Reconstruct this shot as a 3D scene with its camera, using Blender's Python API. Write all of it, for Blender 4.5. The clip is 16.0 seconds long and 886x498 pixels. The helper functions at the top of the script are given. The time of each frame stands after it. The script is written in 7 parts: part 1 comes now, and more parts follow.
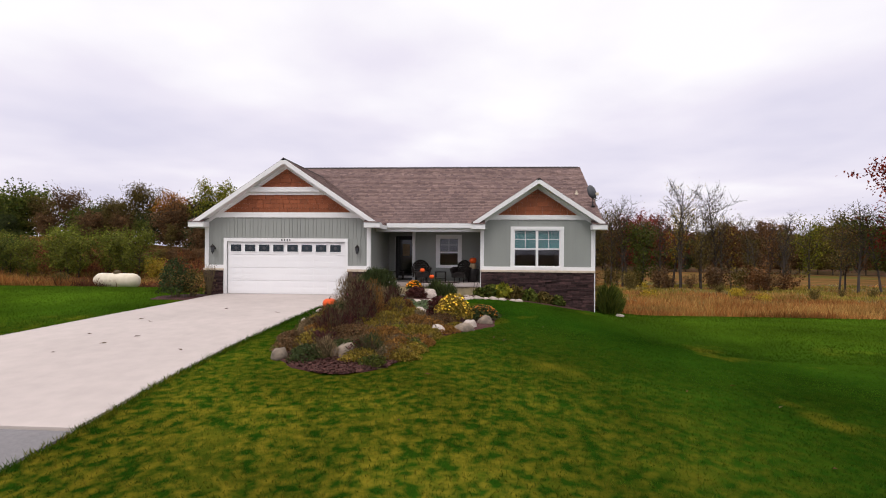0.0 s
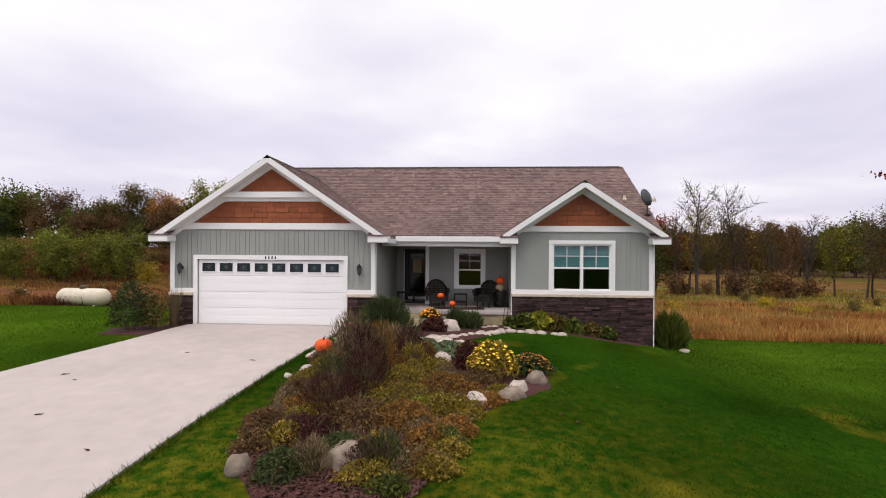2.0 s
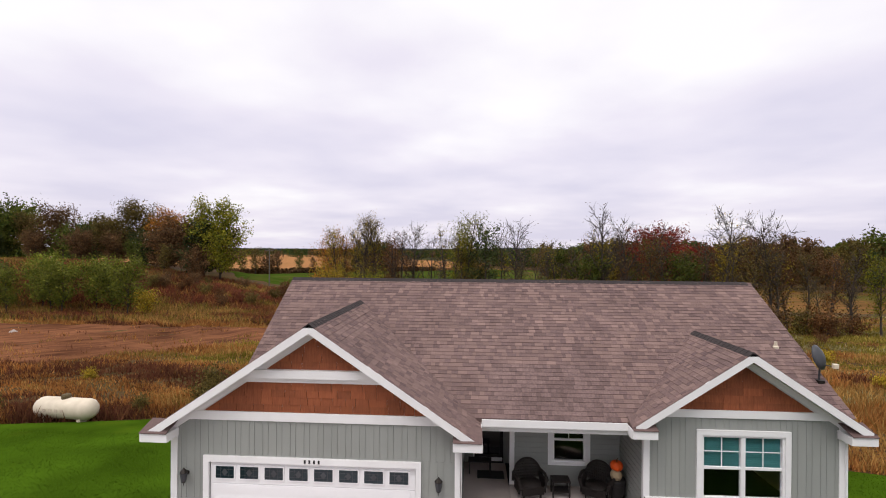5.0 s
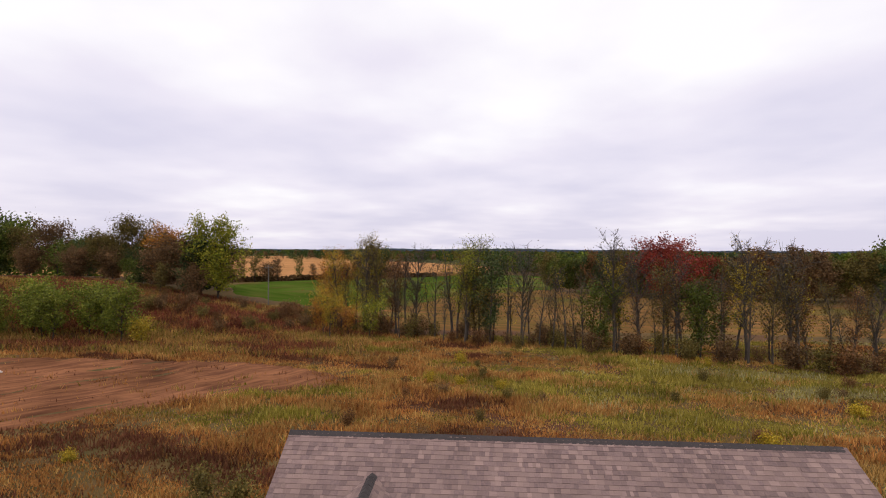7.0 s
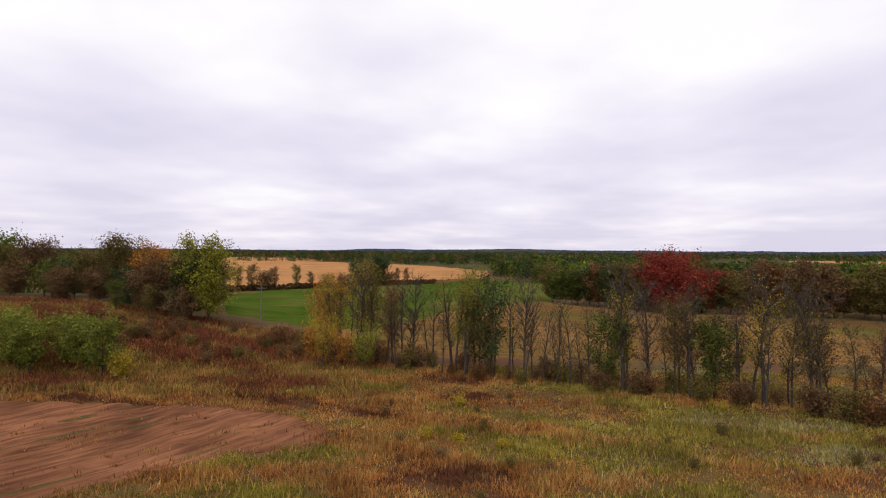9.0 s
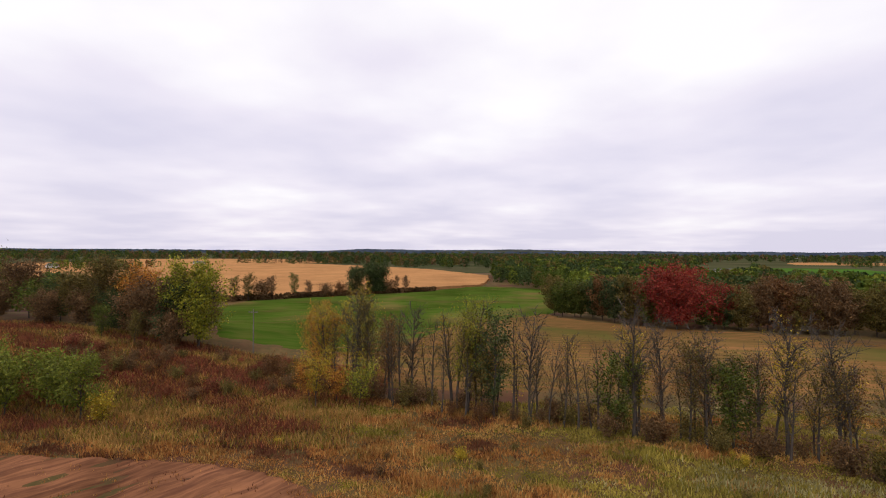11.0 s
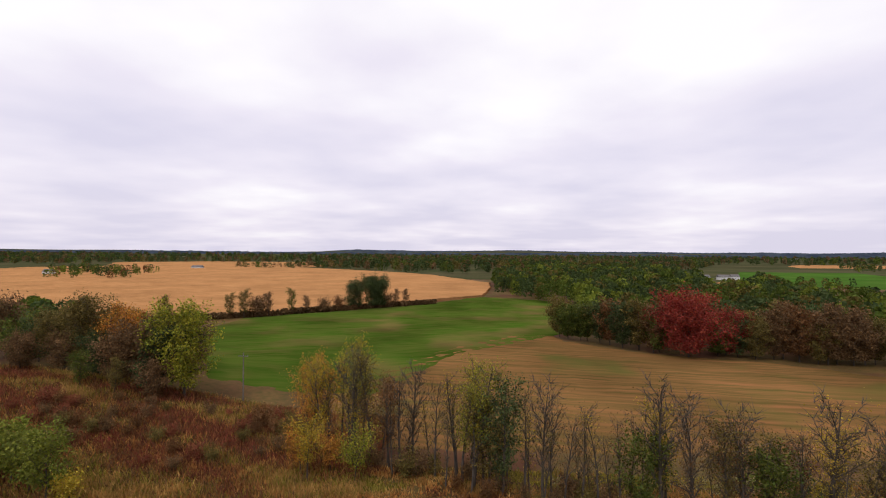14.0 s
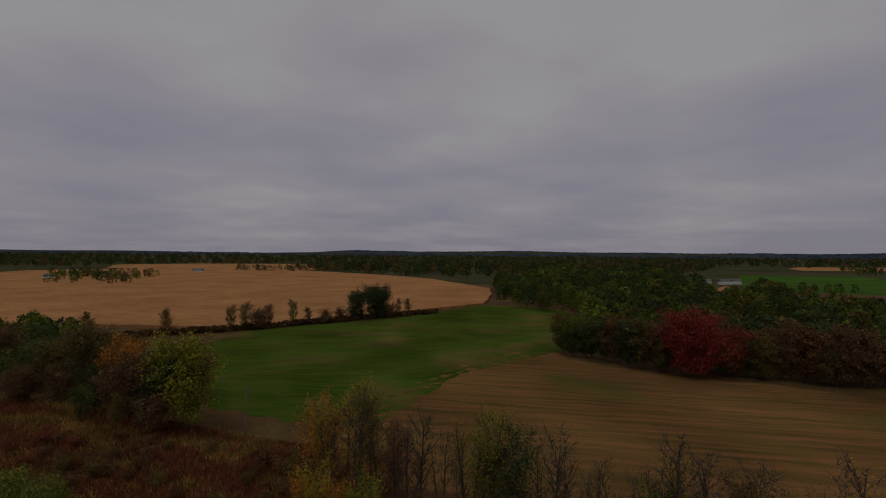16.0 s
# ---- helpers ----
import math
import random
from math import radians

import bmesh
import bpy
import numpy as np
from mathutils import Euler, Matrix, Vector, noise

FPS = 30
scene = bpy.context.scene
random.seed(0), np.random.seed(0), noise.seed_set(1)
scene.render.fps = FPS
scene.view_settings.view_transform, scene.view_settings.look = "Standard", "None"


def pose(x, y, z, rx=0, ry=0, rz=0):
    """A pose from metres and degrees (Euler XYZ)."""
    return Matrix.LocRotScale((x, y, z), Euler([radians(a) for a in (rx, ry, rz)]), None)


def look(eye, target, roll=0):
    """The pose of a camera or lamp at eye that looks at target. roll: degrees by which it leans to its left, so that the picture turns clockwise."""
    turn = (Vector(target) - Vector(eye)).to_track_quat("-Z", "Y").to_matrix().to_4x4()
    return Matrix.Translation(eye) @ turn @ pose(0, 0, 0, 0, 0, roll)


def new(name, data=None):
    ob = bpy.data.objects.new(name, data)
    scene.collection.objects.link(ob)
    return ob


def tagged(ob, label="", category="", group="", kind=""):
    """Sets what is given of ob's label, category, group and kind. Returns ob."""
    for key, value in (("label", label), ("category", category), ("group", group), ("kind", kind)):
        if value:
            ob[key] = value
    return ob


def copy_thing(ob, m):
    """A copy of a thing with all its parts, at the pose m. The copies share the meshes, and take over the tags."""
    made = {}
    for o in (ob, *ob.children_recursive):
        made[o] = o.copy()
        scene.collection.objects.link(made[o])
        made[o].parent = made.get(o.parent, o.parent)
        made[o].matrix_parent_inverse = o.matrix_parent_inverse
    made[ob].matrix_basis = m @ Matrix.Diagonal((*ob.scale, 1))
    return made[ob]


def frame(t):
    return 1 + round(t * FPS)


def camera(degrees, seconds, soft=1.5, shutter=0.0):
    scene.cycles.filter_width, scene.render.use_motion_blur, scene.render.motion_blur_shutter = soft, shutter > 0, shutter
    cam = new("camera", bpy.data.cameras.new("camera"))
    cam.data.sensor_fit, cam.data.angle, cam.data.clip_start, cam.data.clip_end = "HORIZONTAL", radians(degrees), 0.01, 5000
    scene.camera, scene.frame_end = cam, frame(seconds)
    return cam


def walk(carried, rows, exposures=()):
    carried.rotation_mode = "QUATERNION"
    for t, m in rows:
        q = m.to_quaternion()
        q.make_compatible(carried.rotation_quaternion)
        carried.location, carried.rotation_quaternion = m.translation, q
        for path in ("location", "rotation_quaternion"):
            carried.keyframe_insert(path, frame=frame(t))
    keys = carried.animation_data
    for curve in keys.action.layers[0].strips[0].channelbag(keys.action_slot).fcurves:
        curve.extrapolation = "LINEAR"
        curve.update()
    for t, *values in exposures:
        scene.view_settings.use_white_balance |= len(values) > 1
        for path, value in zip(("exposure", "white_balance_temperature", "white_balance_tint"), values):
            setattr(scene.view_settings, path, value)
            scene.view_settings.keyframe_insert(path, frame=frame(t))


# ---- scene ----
cam = camera(86.1, 16.0, soft=1.05)
YAW, PITCH, ROLL = 3.55, 0.0, -0.39
PATH = [
    (0, 0, 0, 1.89),
    (0.5, -0.17, 0.98, 1.93),
    (1, -0.36, 1.93, 2.05),
    (1.5, -0.63, 2.86, 2.25),
    (2, -0.99, 3.74, 2.53),
    (2.5, -1.44, 4.56, 2.99),
    (3, -1.94, 5.38, 3.55),
    (3.5, -2.47, 6.14, 4.27),
    (4, -2.98, 6.83, 5.13),
    (4.5, -3.45, 7.46, 6.13),
    (5, -3.89, 8.06, 7.2),
    (7.5, -5, 11.77, 12.7),
    (8, -5.03, 12.76, 13.9),
    (8.5, -4.99, 13.82, 15.13),
    (9, -4.95, 15.03, 16.37),
    (11.5, -5.36, 20.7, 22.92),
    (12, -5.48, 21.81, 24.35),
    (12.5, -5.64, 22.95, 25.77),
    (13, -5.85, 24.05, 27.25),
    (13.5, -6.11, 25.32, 28.7),
    (14, -6.32, 26.53, 30.14),
    (14.5, -6.52, 27.54, 31.71),
    (15, -6.8, 28.01, 33.37),
    (15.5, -7.24, 28.14, 35.09),
    (16, -7.83, 28.18, 36.8),
]
STOPS = 0.0
FADE = [(0.0, 0.0), (14.1, 0.0), (14.3, -0.08), (14.5, -0.27), (15.0, -0.75), (15.5, -1.28), (16.0, -1.85)]
walk(cam, [(t, pose(x, y, z, 90 + PITCH, ROLL, YAW)) for t, x, y, z in PATH], [(t, STOPS + e) for t, e in FADE])

# ---- sky and sun: a bright overcast autumn day ----
SUN_EL, SUN_AZ = 60.4, 204.0
world = bpy.data.worlds.new("overcast_sky")
scene.world = world
world.use_nodes = True
wn, wl = world.node_tree.nodes, world.node_tree.links
wn.clear()
w_out, w_bg = wn.new("ShaderNodeOutputWorld"), wn.new("ShaderNodeBackground")
w_sky = wn.new("ShaderNodeTexSky")
w_sky.sky_type, w_sky.sun_disc = "NISHITA", False
w_sky.sun_elevation, w_sky.sun_rotation = radians(SUN_EL), radians(SUN_AZ)
w_sky.dust_density, w_sky.air_density = 4.0, 1.0
w_co = wn.new("ShaderNodeTexCoord")
w_sep = wn.new("ShaderNodeSeparateXYZ")
wl.new(w_co.outputs["Generated"], w_sep.inputs[0])


def w_math(op, a, b):
    n = wn.new("ShaderNodeMath")
    n.operation = op
    for k, val in enumerate((a, b)):
        if isinstance(val, (int, float)):
            n.inputs[k].default_value = val
        else:
            wl.new(val, n.inputs[k])
    return n.outputs[0]


# the cloud deck: a flat layer seen from below, so its pattern narrows to the horizon
w_h = w_math("MAXIMUM", w_sep.outputs[2], 0.0)
w_den = w_math("ADD", w_h, 0.13)
w_comb = wn.new("ShaderNodeCombineXYZ")
wl.new(w_math("DIVIDE", w_sep.outputs[0], w_den), w_comb.inputs[0])
wl.new(w_math("DIVIDE", w_sep.outputs[1], w_den), w_comb.inputs[1])
w_n1, w_n2 = wn.new("ShaderNodeTexNoise"), wn.new("ShaderNodeTexNoise")
for n, sc, det, ro in ((w_n1, 0.62, 3, 0.45), (w_n2, 1.7, 5, 0.5)):
    n.inputs["Scale"].default_value, n.inputs["Detail"].default_value, n.inputs["Roughness"].default_value = sc, det, ro
    wl.new(w_comb.outputs[0], n.inputs["Vector"])
w_mixn = w_math("ADD", w_math("MULTIPLY", w_n1.outputs["Fac"], 0.78), w_math("MULTIPLY", w_n2.outputs["Fac"], 0.22))
w_mixn = w_math("ADD", w_mixn, w_math("MULTIPLY", w_math("SUBTRACT", w_h, 0.10), 0.42))
w_ramp = wn.new("ShaderNodeValToRGB")
w_ramp.color_ramp.elements[0].position, w_ramp.color_ramp.elements[0].color = 0.40, (0.71, 0.675, 0.81, 1)
w_ramp.color_ramp.elements[1].position, w_ramp.color_ramp.elements[1].color = 0.66, (1.0, 0.97, 0.99, 1)
el = w_ramp.color_ramp.elements.new(0.53)
el.color = (0.84, 0.79, 0.89, 1)
wl.new(w_mixn, w_ramp.inputs[0])
# an overcast sky is about three times as bright overhead as at the horizon
w_gain = w_math("ADD", 1.0, w_math("MULTIPLY", w_math("MAXIMUM", w_math("SUBTRACT", w_h, 0.45), 0.0), 0.5))
w_sc = wn.new("ShaderNodeVectorMath")
w_sc.operation = "SCALE"
wl.new(w_ramp.outputs[0], w_sc.inputs[0])
wl.new(w_gain, w_sc.inputs["Scale"])
w_sk = wn.new("ShaderNodeVectorMath")
w_sk.operation = "SCALE"
wl.new(w_sky.outputs[0], w_sk.inputs[0])
w_sk.inputs["Scale"].default_value = 0.012
w_add = wn.new("ShaderNodeVectorMath")
wl.new(w_sc.outputs[0], w_add.inputs[0])
wl.new(w_sk.outputs[0], w_add.inputs[1])
wl.new(w_add.outputs[0], w_bg.inputs[0])
w_bg.inputs[1].default_value = 1.0
wl.new(w_bg.outputs[0], w_out.inputs[0])

sun = new("sun", bpy.data.lights.new("sun", "SUN"))
sun.data.energy, sun.data.angle, sun.data.color = 1.65, radians(30), (1.0, 0.96, 0.93)
sun.matrix_world = look((-14, -31, 60), (0, 0, 0))


# ---- materials ----
def mat(name, c1, c2=None, scale=6.0, rough=0.8, bump=0.0, bscale=40.0, big=0.25, bigscale=0.5, isl=None, islamt=0.5,
        obrnd=0.0, metal=0.0, spec=0.3, stretch=None, c3=None, c3scale=0.2, c3lo=0.5, c3hi=0.65, thin=0.0, verge=None, rot=0.0, islval=0.3, detail=5, grazing_tint=(0.052, 0.100, 0.006)):
    m = bpy.data.materials.new(name)
    m.use_nodes = True
    nt = m.node_tree
    n, l = nt.nodes, nt.links
    b = n["Principled BSDF"]
    b.inputs["Roughness"].default_value, b.inputs["Metallic"].default_value = rough, metal
    b.inputs["Specular IOR Level"].default_value = spec
    geo = n.new("ShaderNodeNewGeometry")
    vec = geo.outputs["Position"]
    if stretch:
        mp = n.new("ShaderNodeMapping")
        mp.inputs["Scale"].default_value = stretch
        mp.inputs["Rotation"].default_value = (0, 0, radians(rot))
        mp.vector_type = "TEXTURE" if rot else "POINT"
        if rot:
            mp.inputs["Scale"].default_value = tuple(1 / k for k in stretch)
        l.new(vec, mp.inputs[0])
        vec = mp.outputs[0]

    def noise_fac(sc, det, v=vec, lo=0.3, hi=0.7):
        t = n.new("ShaderNodeTexNoise")
        t.inputs["Scale"].default_value, t.inputs["Detail"].default_value = sc, det
        l.new(v, t.inputs["Vector"])
        r = n.new("ShaderNodeMapRange")
        r.inputs[1].default_value, r.inputs[2].default_value = lo, hi
        l.new(t.outputs["Fac"], r.inputs[0])
        return r.outputs[0], t.outputs["Fac"]

    def mix(f, a, c):
        x = n.new("ShaderNodeMix")
        x.data_type = "RGBA"
        for sock, val in ((x.inputs[0], f), (x.inputs[6], a), (x.inputs[7], c)):
            if isinstance(val, tuple):
                sock.default_value = (*val, 1)
            elif isinstance(val, (int, float)):
                sock.default_value = val
            else:
                l.new(val, sock)
        return x.outputs[2]

    f1, _ = noise_fac(scale, detail)
    col = mix(f1, c1, c2 or tuple(0.75 * v for v in c1))
    if c3:
        f3, _ = noise_fac(c3scale, 3, geo.outputs["Position"], c3lo, c3hi)
        if verge:
            # the grass grows drier and patchier towards the road
            sp = n.new("ShaderNodeSeparateXYZ")
            l.new(geo.outputs["Position"], sp.inputs[0])
            gr = n.new("ShaderNodeMapRange")
            gr.inputs[1].default_value, gr.inputs[2].default_value = verge
            gr.inputs[3].default_value, gr.inputs[4].default_value = 1.0, 0.0
            l.new(sp.outputs[1], gr.inputs[0])
            # the worn side lies towards the driveway
            wx_ = n.new("ShaderNodeMapRange")
            wx_.inputs[1].default_value, wx_.inputs[2].default_value = -0.5, 4.5
            wx_.inputs[3].default_value, wx_.inputs[4].default_value = 1.0, 0.12
            l.new(sp.outputs[0], wx_.inputs[0])
            wm = n.new("ShaderNodeMath")
            wm.operation = "MULTIPLY"
            l.new(gr.outputs[0], wm.inputs[0])
            l.new(wx_.outputs[0], wm.inputs[1])
            fv, _ = noise_fac(5.5, 9, geo.outputs["Position"], 0.38, 0.69)
            mm = n.new("ShaderNodeMath")
            mm.operation = "MULTIPLY"
            l.new(wm.outputs[0], mm.inputs[0])
            l.new(fv, mm.inputs[1])
            mx = n.new("ShaderNodeMath")
            mx.operation = "MAXIMUM"
            l.new(mm.outputs[0], mx.inputs[0])
            l.new(f3, mx.inputs[1])
            f3 = mx.outputs[0]
        col = mix(f3, col, c3)
        if verge:
            # brightness of grass at a grazing view, painted in towards back and sides
            ax = n.new("ShaderNodeMath")
            ax.operation = "ADD"
            ax.inputs[1].default_value = 1.0
            ab = n.new("ShaderNodeMath")
            ab.operation = "ABSOLUTE"
            dg = n.new("ShaderNodeMath")
            dg.operation = "MULTIPLY_ADD"
            dg.inputs[1].default_value = 0.6
            g2 = n.new("ShaderNodeMapRange")
            g2.inputs[1].default_value, g2.inputs[2].default_value = 18.0, 26.0
            g2.inputs[3].default_value, g2.inputs[4].default_value = 0.0, 0.85
            l.new(sp.outputs[0], ax.inputs[0])
            l.new(ax.outputs[0], ab.inputs[0])
            l.new(ab.outputs[0], dg.inputs[0])
            l.new(sp.outputs[1], dg.inputs[2])
            l.new(dg.outputs[0], g2.inputs[0])
            col = mix(g2.outputs[0], col, grazing_tint)
    if isl:
        r = n.new("ShaderNodeMath")
        r.operation = "MULTIPLY"
        l.new(geo.outputs["Random Per Island"], r.inputs[0])
        r.inputs[1].default_value = islamt * 2
        r.use_clamp = True
        col = mix(r.outputs[0], col, isl)
    hsv = n.new("ShaderNodeHueSaturation")
    l.new(col, hsv.inputs["Color"])
    fb, _ = noise_fac(bigscale, 3, geo.outputs["Position"])
    val = n.new("ShaderNodeMapRange")
    val.inputs[3].default_value, val.inputs[4].default_value = 1 - big, 1 + big
    l.new(fb, val.inputs[0])
    out = val.outputs[0]
    if obrnd:
        oi = n.new("ShaderNodeObjectInfo")
        mr = n.new("ShaderNodeMapRange")
        mr.inputs[3].default_value, mr.inputs[4].default_value = 1 - obrnd, 1 + obrnd
        l.new(oi.outputs["Random"], mr.inputs[0])
        mu = n.new("ShaderNodeMath")
        mu.operation = "MULTIPLY"
        l.new(out, mu.inputs[0])
        l.new(mr.outputs[0], mu.inputs[1])
        out = mu.outputs[0]
    if isl:
        mr = n.new("ShaderNodeMapRange")
        mr.inputs[3].default_value, mr.inputs[4].default_value = 1 - islval, 1 + islval
        fr = n.new("ShaderNodeMath")
        fr.operation = "FRACT"
        m7 = n.new("ShaderNodeMath")
        m7.operation = "MULTIPLY"
        m7.inputs[1].default_value = 17.3
        l.new(geo.outputs["Random Per Island"], m7.inputs[0])
        l.new(m7.outputs[0], fr.inputs[0])
        l.new(fr.outputs[0], mr.inputs[0])
        mu = n.new("ShaderNodeMath")
        mu.operation = "MULTIPLY"
        l.new(out, mu.inputs[0])
        l.new(mr.outputs[0], mu.inputs[1])
        out = mu.outputs[0]
    l.new(out, hsv.inputs["Value"])
    l.new(hsv.outputs[0], b.inputs["Base Color"])
    if bump:
        _, fn = noise_fac(bscale, 6)
        bp = n.new("ShaderNodeBump")
        bp.inputs["Strength"].default_value, bp.inputs["Distance"].default_value = bump, 0.02
        l.new(fn, bp.inputs["Height"])
        l.new(bp.outputs[0], b.inputs["Normal"])
    if thin:
        tr = n.new("ShaderNodeBsdfTranslucent")
        l.new(hsv.outputs[0], tr.inputs[0])
        ms = n.new("ShaderNodeMixShader")
        ms.inputs[0].default_value = thin
        l.new(b.outputs[0], ms.inputs[1])
        l.new(tr.outputs[0], ms.inputs[2])
        l.new(ms.outputs[0], n["Material Output"].inputs[0])
    return m


M = {}
M["lawn"] = mat("lawn_soil", (0.008, 0.031, 0.002), (0.018, 0.048, 0.003), 5, 0.95, 0.8, 60, 0.35, 0.35,
                c3=(0.140, 0.115, 0.010), c3scale=0.55, c3lo=0.60, c3hi=0.80, verge=(6.5, 15.0), spec=0.0, detail=8)
M["blade"] = mat("grass_blade", (0.016, 0.062, 0.003), (0.036, 0.094, 0.005), 3, 0.7, 0, big=0.35, bigscale=0.4,
                 isl=(0.045, 0.085, 0.006), islamt=0.45, c3=(0.235, 0.185, 0.018), c3scale=0.55, c3lo=0.60, c3hi=0.80, verge=(6.5, 15.0), spec=0.05, thin=0.5, detail=8, islval=0.2, grazing_tint=(0.085, 0.150, 0.008))
M["meadow"] = mat("meadow_soil", (0.105, 0.056, 0.020), (0.06, 0.046, 0.013), 0.8, 0.95, 0.6, 8, 0.3, 0.06,
                  c3=(0.075, 0.030, 0.015), c3scale=0.035, c3lo=0.48, c3hi=0.6, spec=0.1, detail=8)
for key, a, b_, c_ in (("meadow_blade", (0.36, 0.190, 0.053), (0.20, 0.106, 0.029), (0.45, 0.27, 0.085)), ("meadow_rust", (0.34, 0.128, 0.032), (0.20, 0.070, 0.021), (0.40, 0.20, 0.06)),
                       ("meadow_olive", (0.17, 0.145, 0.018), (0.095, 0.095, 0.014), (0.25, 0.20, 0.03)), ("meadow_gold", (0.27, 0.205, 0.036), (0.155, 0.130, 0.022), (0.36, 0.28, 0.06)),
                       ("meadow_pale", (0.29, 0.25, 0.09), (0.17, 0.15, 0.035), (0.38, 0.33, 0.17)), ("meadow_wine", (0.12, 0.035, 0.022), (0.07, 0.024, 0.016), (0.16, 0.07, 0.03))):
    M[key] = mat(key, a, b_, 0.4, 0.85, 0, big=0.3, bigscale=0.15, isl=c_, islamt=0.45, spec=0.1, thin=0.25)
M["dirt"] = mat("bare_earth", (0.205, 0.088, 0.043), (0.085, 0.036, 0.021), 0.9, 0.95, 1.0, 2.5, 0.35, 0.12, stretch=(0.25, 1.6, 1), rot=62, spec=0.0, detail=9)
M["green_field"] = mat("green_crop", (0.027, 0.062, 0.006), (0.064, 0.076, 0.014), 0.30, 0.95, 0.6, 2, 0.30, 0.03, stretch=(0.18, 1.4, 1), rot=22,
                       c3=(0.098, 0.072, 0.024), c3scale=0.032, c3lo=0.50, c3hi=0.72, spec=0.0, detail=9)
M["pasture"] = mat("green_pasture", (0.034, 0.088, 0.012), (0.055, 0.095, 0.018), 0.05, 0.95, 0.3, 2, 0.25, 0.01, spec=0.0)
M["stubble"] = mat("stubble_field", (0.185, 0.086, 0.034), (0.072, 0.055, 0.017), 0.30, 0.95, 0.5, 2, 0.3, 0.02, stretch=(0.10, 1.8, 1), rot=-8, spec=0.0, detail=9,
                   c3=(0.085, 0.075, 0.020), c3scale=0.03, c3lo=0.54, c3hi=0.70)
M["corn"] = mat("ripe_corn", (0.355, 0.180, 0.078), (0.26, 0.125, 0.05), 0.35, 0.95, 0.6, 1.5, 0.15, 0.02, stretch=(0.2, 1.2, 1), rot=-20, spec=0.0, detail=8)
M["far_ground"] = mat("far_farmland", (0.038, 0.046, 0.02), (0.066, 0.056, 0.03), 0.008, 0.95, 0, big=0.2, bigscale=0.004, spec=0.0)
M["concrete"] = mat("concrete", (0.465, 0.400, 0.378), (0.42, 0.362, 0.342), 3, 0.85, 0.15, 90, 0.07, 0.4)
M["old_concrete"] = mat("weathered_concrete", (0.42, 0.345, 0.21), (0.30, 0.24, 0.14), 4, 0.9, 0.2, 60, 0.15, 0.9)
M["asphalt"] = mat("asphalt", (0.20, 0.185, 0.19), (0.16, 0.15, 0.155), 20, 0.9, 0.4, 120, 0.15, 0.4)
M["siding"] = mat("sage_grey_vinyl", (0.295, 0.305, 0.285), (0.275, 0.285, 0.268), 2.5, 0.6, 0.05, 30, 0.04, 0.6, stretch=(1, 1, 0.15))
M["white"] = mat("white_trim_paint", (0.80, 0.79, 0.79), (0.76, 0.75, 0.75), 3, 0.5, 0.04, 30, 0.03, 0.8)
M["door_white"] = mat("white_steel_door", (0.82, 0.81, 0.82), (0.80, 0.79, 0.80), 2, 0.45, 0.03, 200, 0.02, 0.7)
M["cedar"] = mat("cedar_shake", (0.28, 0.085, 0.034), (0.20, 0.055, 0.022), 5, 0.7, 0.3, 60, 0.12, 1.2, obrnd=0.16, stretch=(6, 6, 0.7))
M["stone"] = mat("ledge_stone", (0.070, 0.034, 0.033), (0.036, 0.020, 0.020), 7, 0.85, 0.5, 45, 0.25, 2.0, obrnd=0.5)
M["mortar"] = mat("mortar", (0.05, 0.04, 0.038), None, 9, 0.95, 0.4, 50, 0.2, 1)
M["ledge"] = mat("limestone_sill", (0.60, 0.50, 0.40), (0.48, 0.39, 0.31), 5, 0.85, 0.25, 40, 0.1, 1)
M["shingle"] = mat("asphalt_shingle", (0.165, 0.111, 0.105), (0.118, 0.081, 0.080), 16, 0.95, 0.5, 150, 0.10, 0.7,
                   isl=(0.215, 0.145, 0.130), islamt=0.5, spec=0.1, islval=0.16, detail=8)
M["shingle_piece"] = mat("asphalt_shingle_tab", (0.190, 0.129, 0.119), (0.135, 0.093, 0.090), 16, 0.95, 0.5, 150, 0.10, 0.7, obrnd=0.22, spec=0.1, detail=8)
M["ridge"] = mat("ridge_cap", (0.045, 0.036, 0.036), None, 6, 0.95, 0.4, 100, 0.15, 1)
M["black"] = mat("black_paint", (0.012, 0.011, 0.011), (0.02, 0.018, 0.018), 20, 0.45, 0.1, 80, 0.1, 2)
M["black_gloss"] = mat("dark_door_glass", (0.006, 0.006, 0.007), None, 20, 0.08, 0, big=0.1, spec=0.5)
M["tinted_glass"] = mat("blue_tinted_glass", (0.016, 0.028, 0.036), None, 20, 0.12, 0, big=0.2, spec=0.5)
M["wicker"] = mat("dark_wicker", (0.022, 0.016, 0.014), (0.012, 0.009, 0.008), 60, 0.6, 0.6, 200, 0.2, 3)
# dimness of the rooms behind the windows is put into this near-black colour
M["dark_int"] = mat("interior_dimness", (0.014, 0.014, 0.018), None, 3, 0.9, 0, big=0.1)
M["teal"] = mat("teal_blind", (0.05, 0.19, 0.18), (0.04, 0.16, 0.155), 4, 0.6, 0, big=0.05)
M["rug"] = mat("dark_red_rug", (0.05, 0.012, 0.014), (0.03, 0.010, 0.012), 30, 0.95, 0.4, 150, 0.2, 3)
M["pumpkin"] = mat("pumpkin_skin", (0.80, 0.105, 0.012), (0.66, 0.075, 0.010), 8, 0.5, 0.05, 60, 0.1, 4)
M["stem"] = mat("dry_stem", (0.12, 0.09, 0.04), (0.07, 0.05, 0.03), 30, 0.9, 0.3, 80)
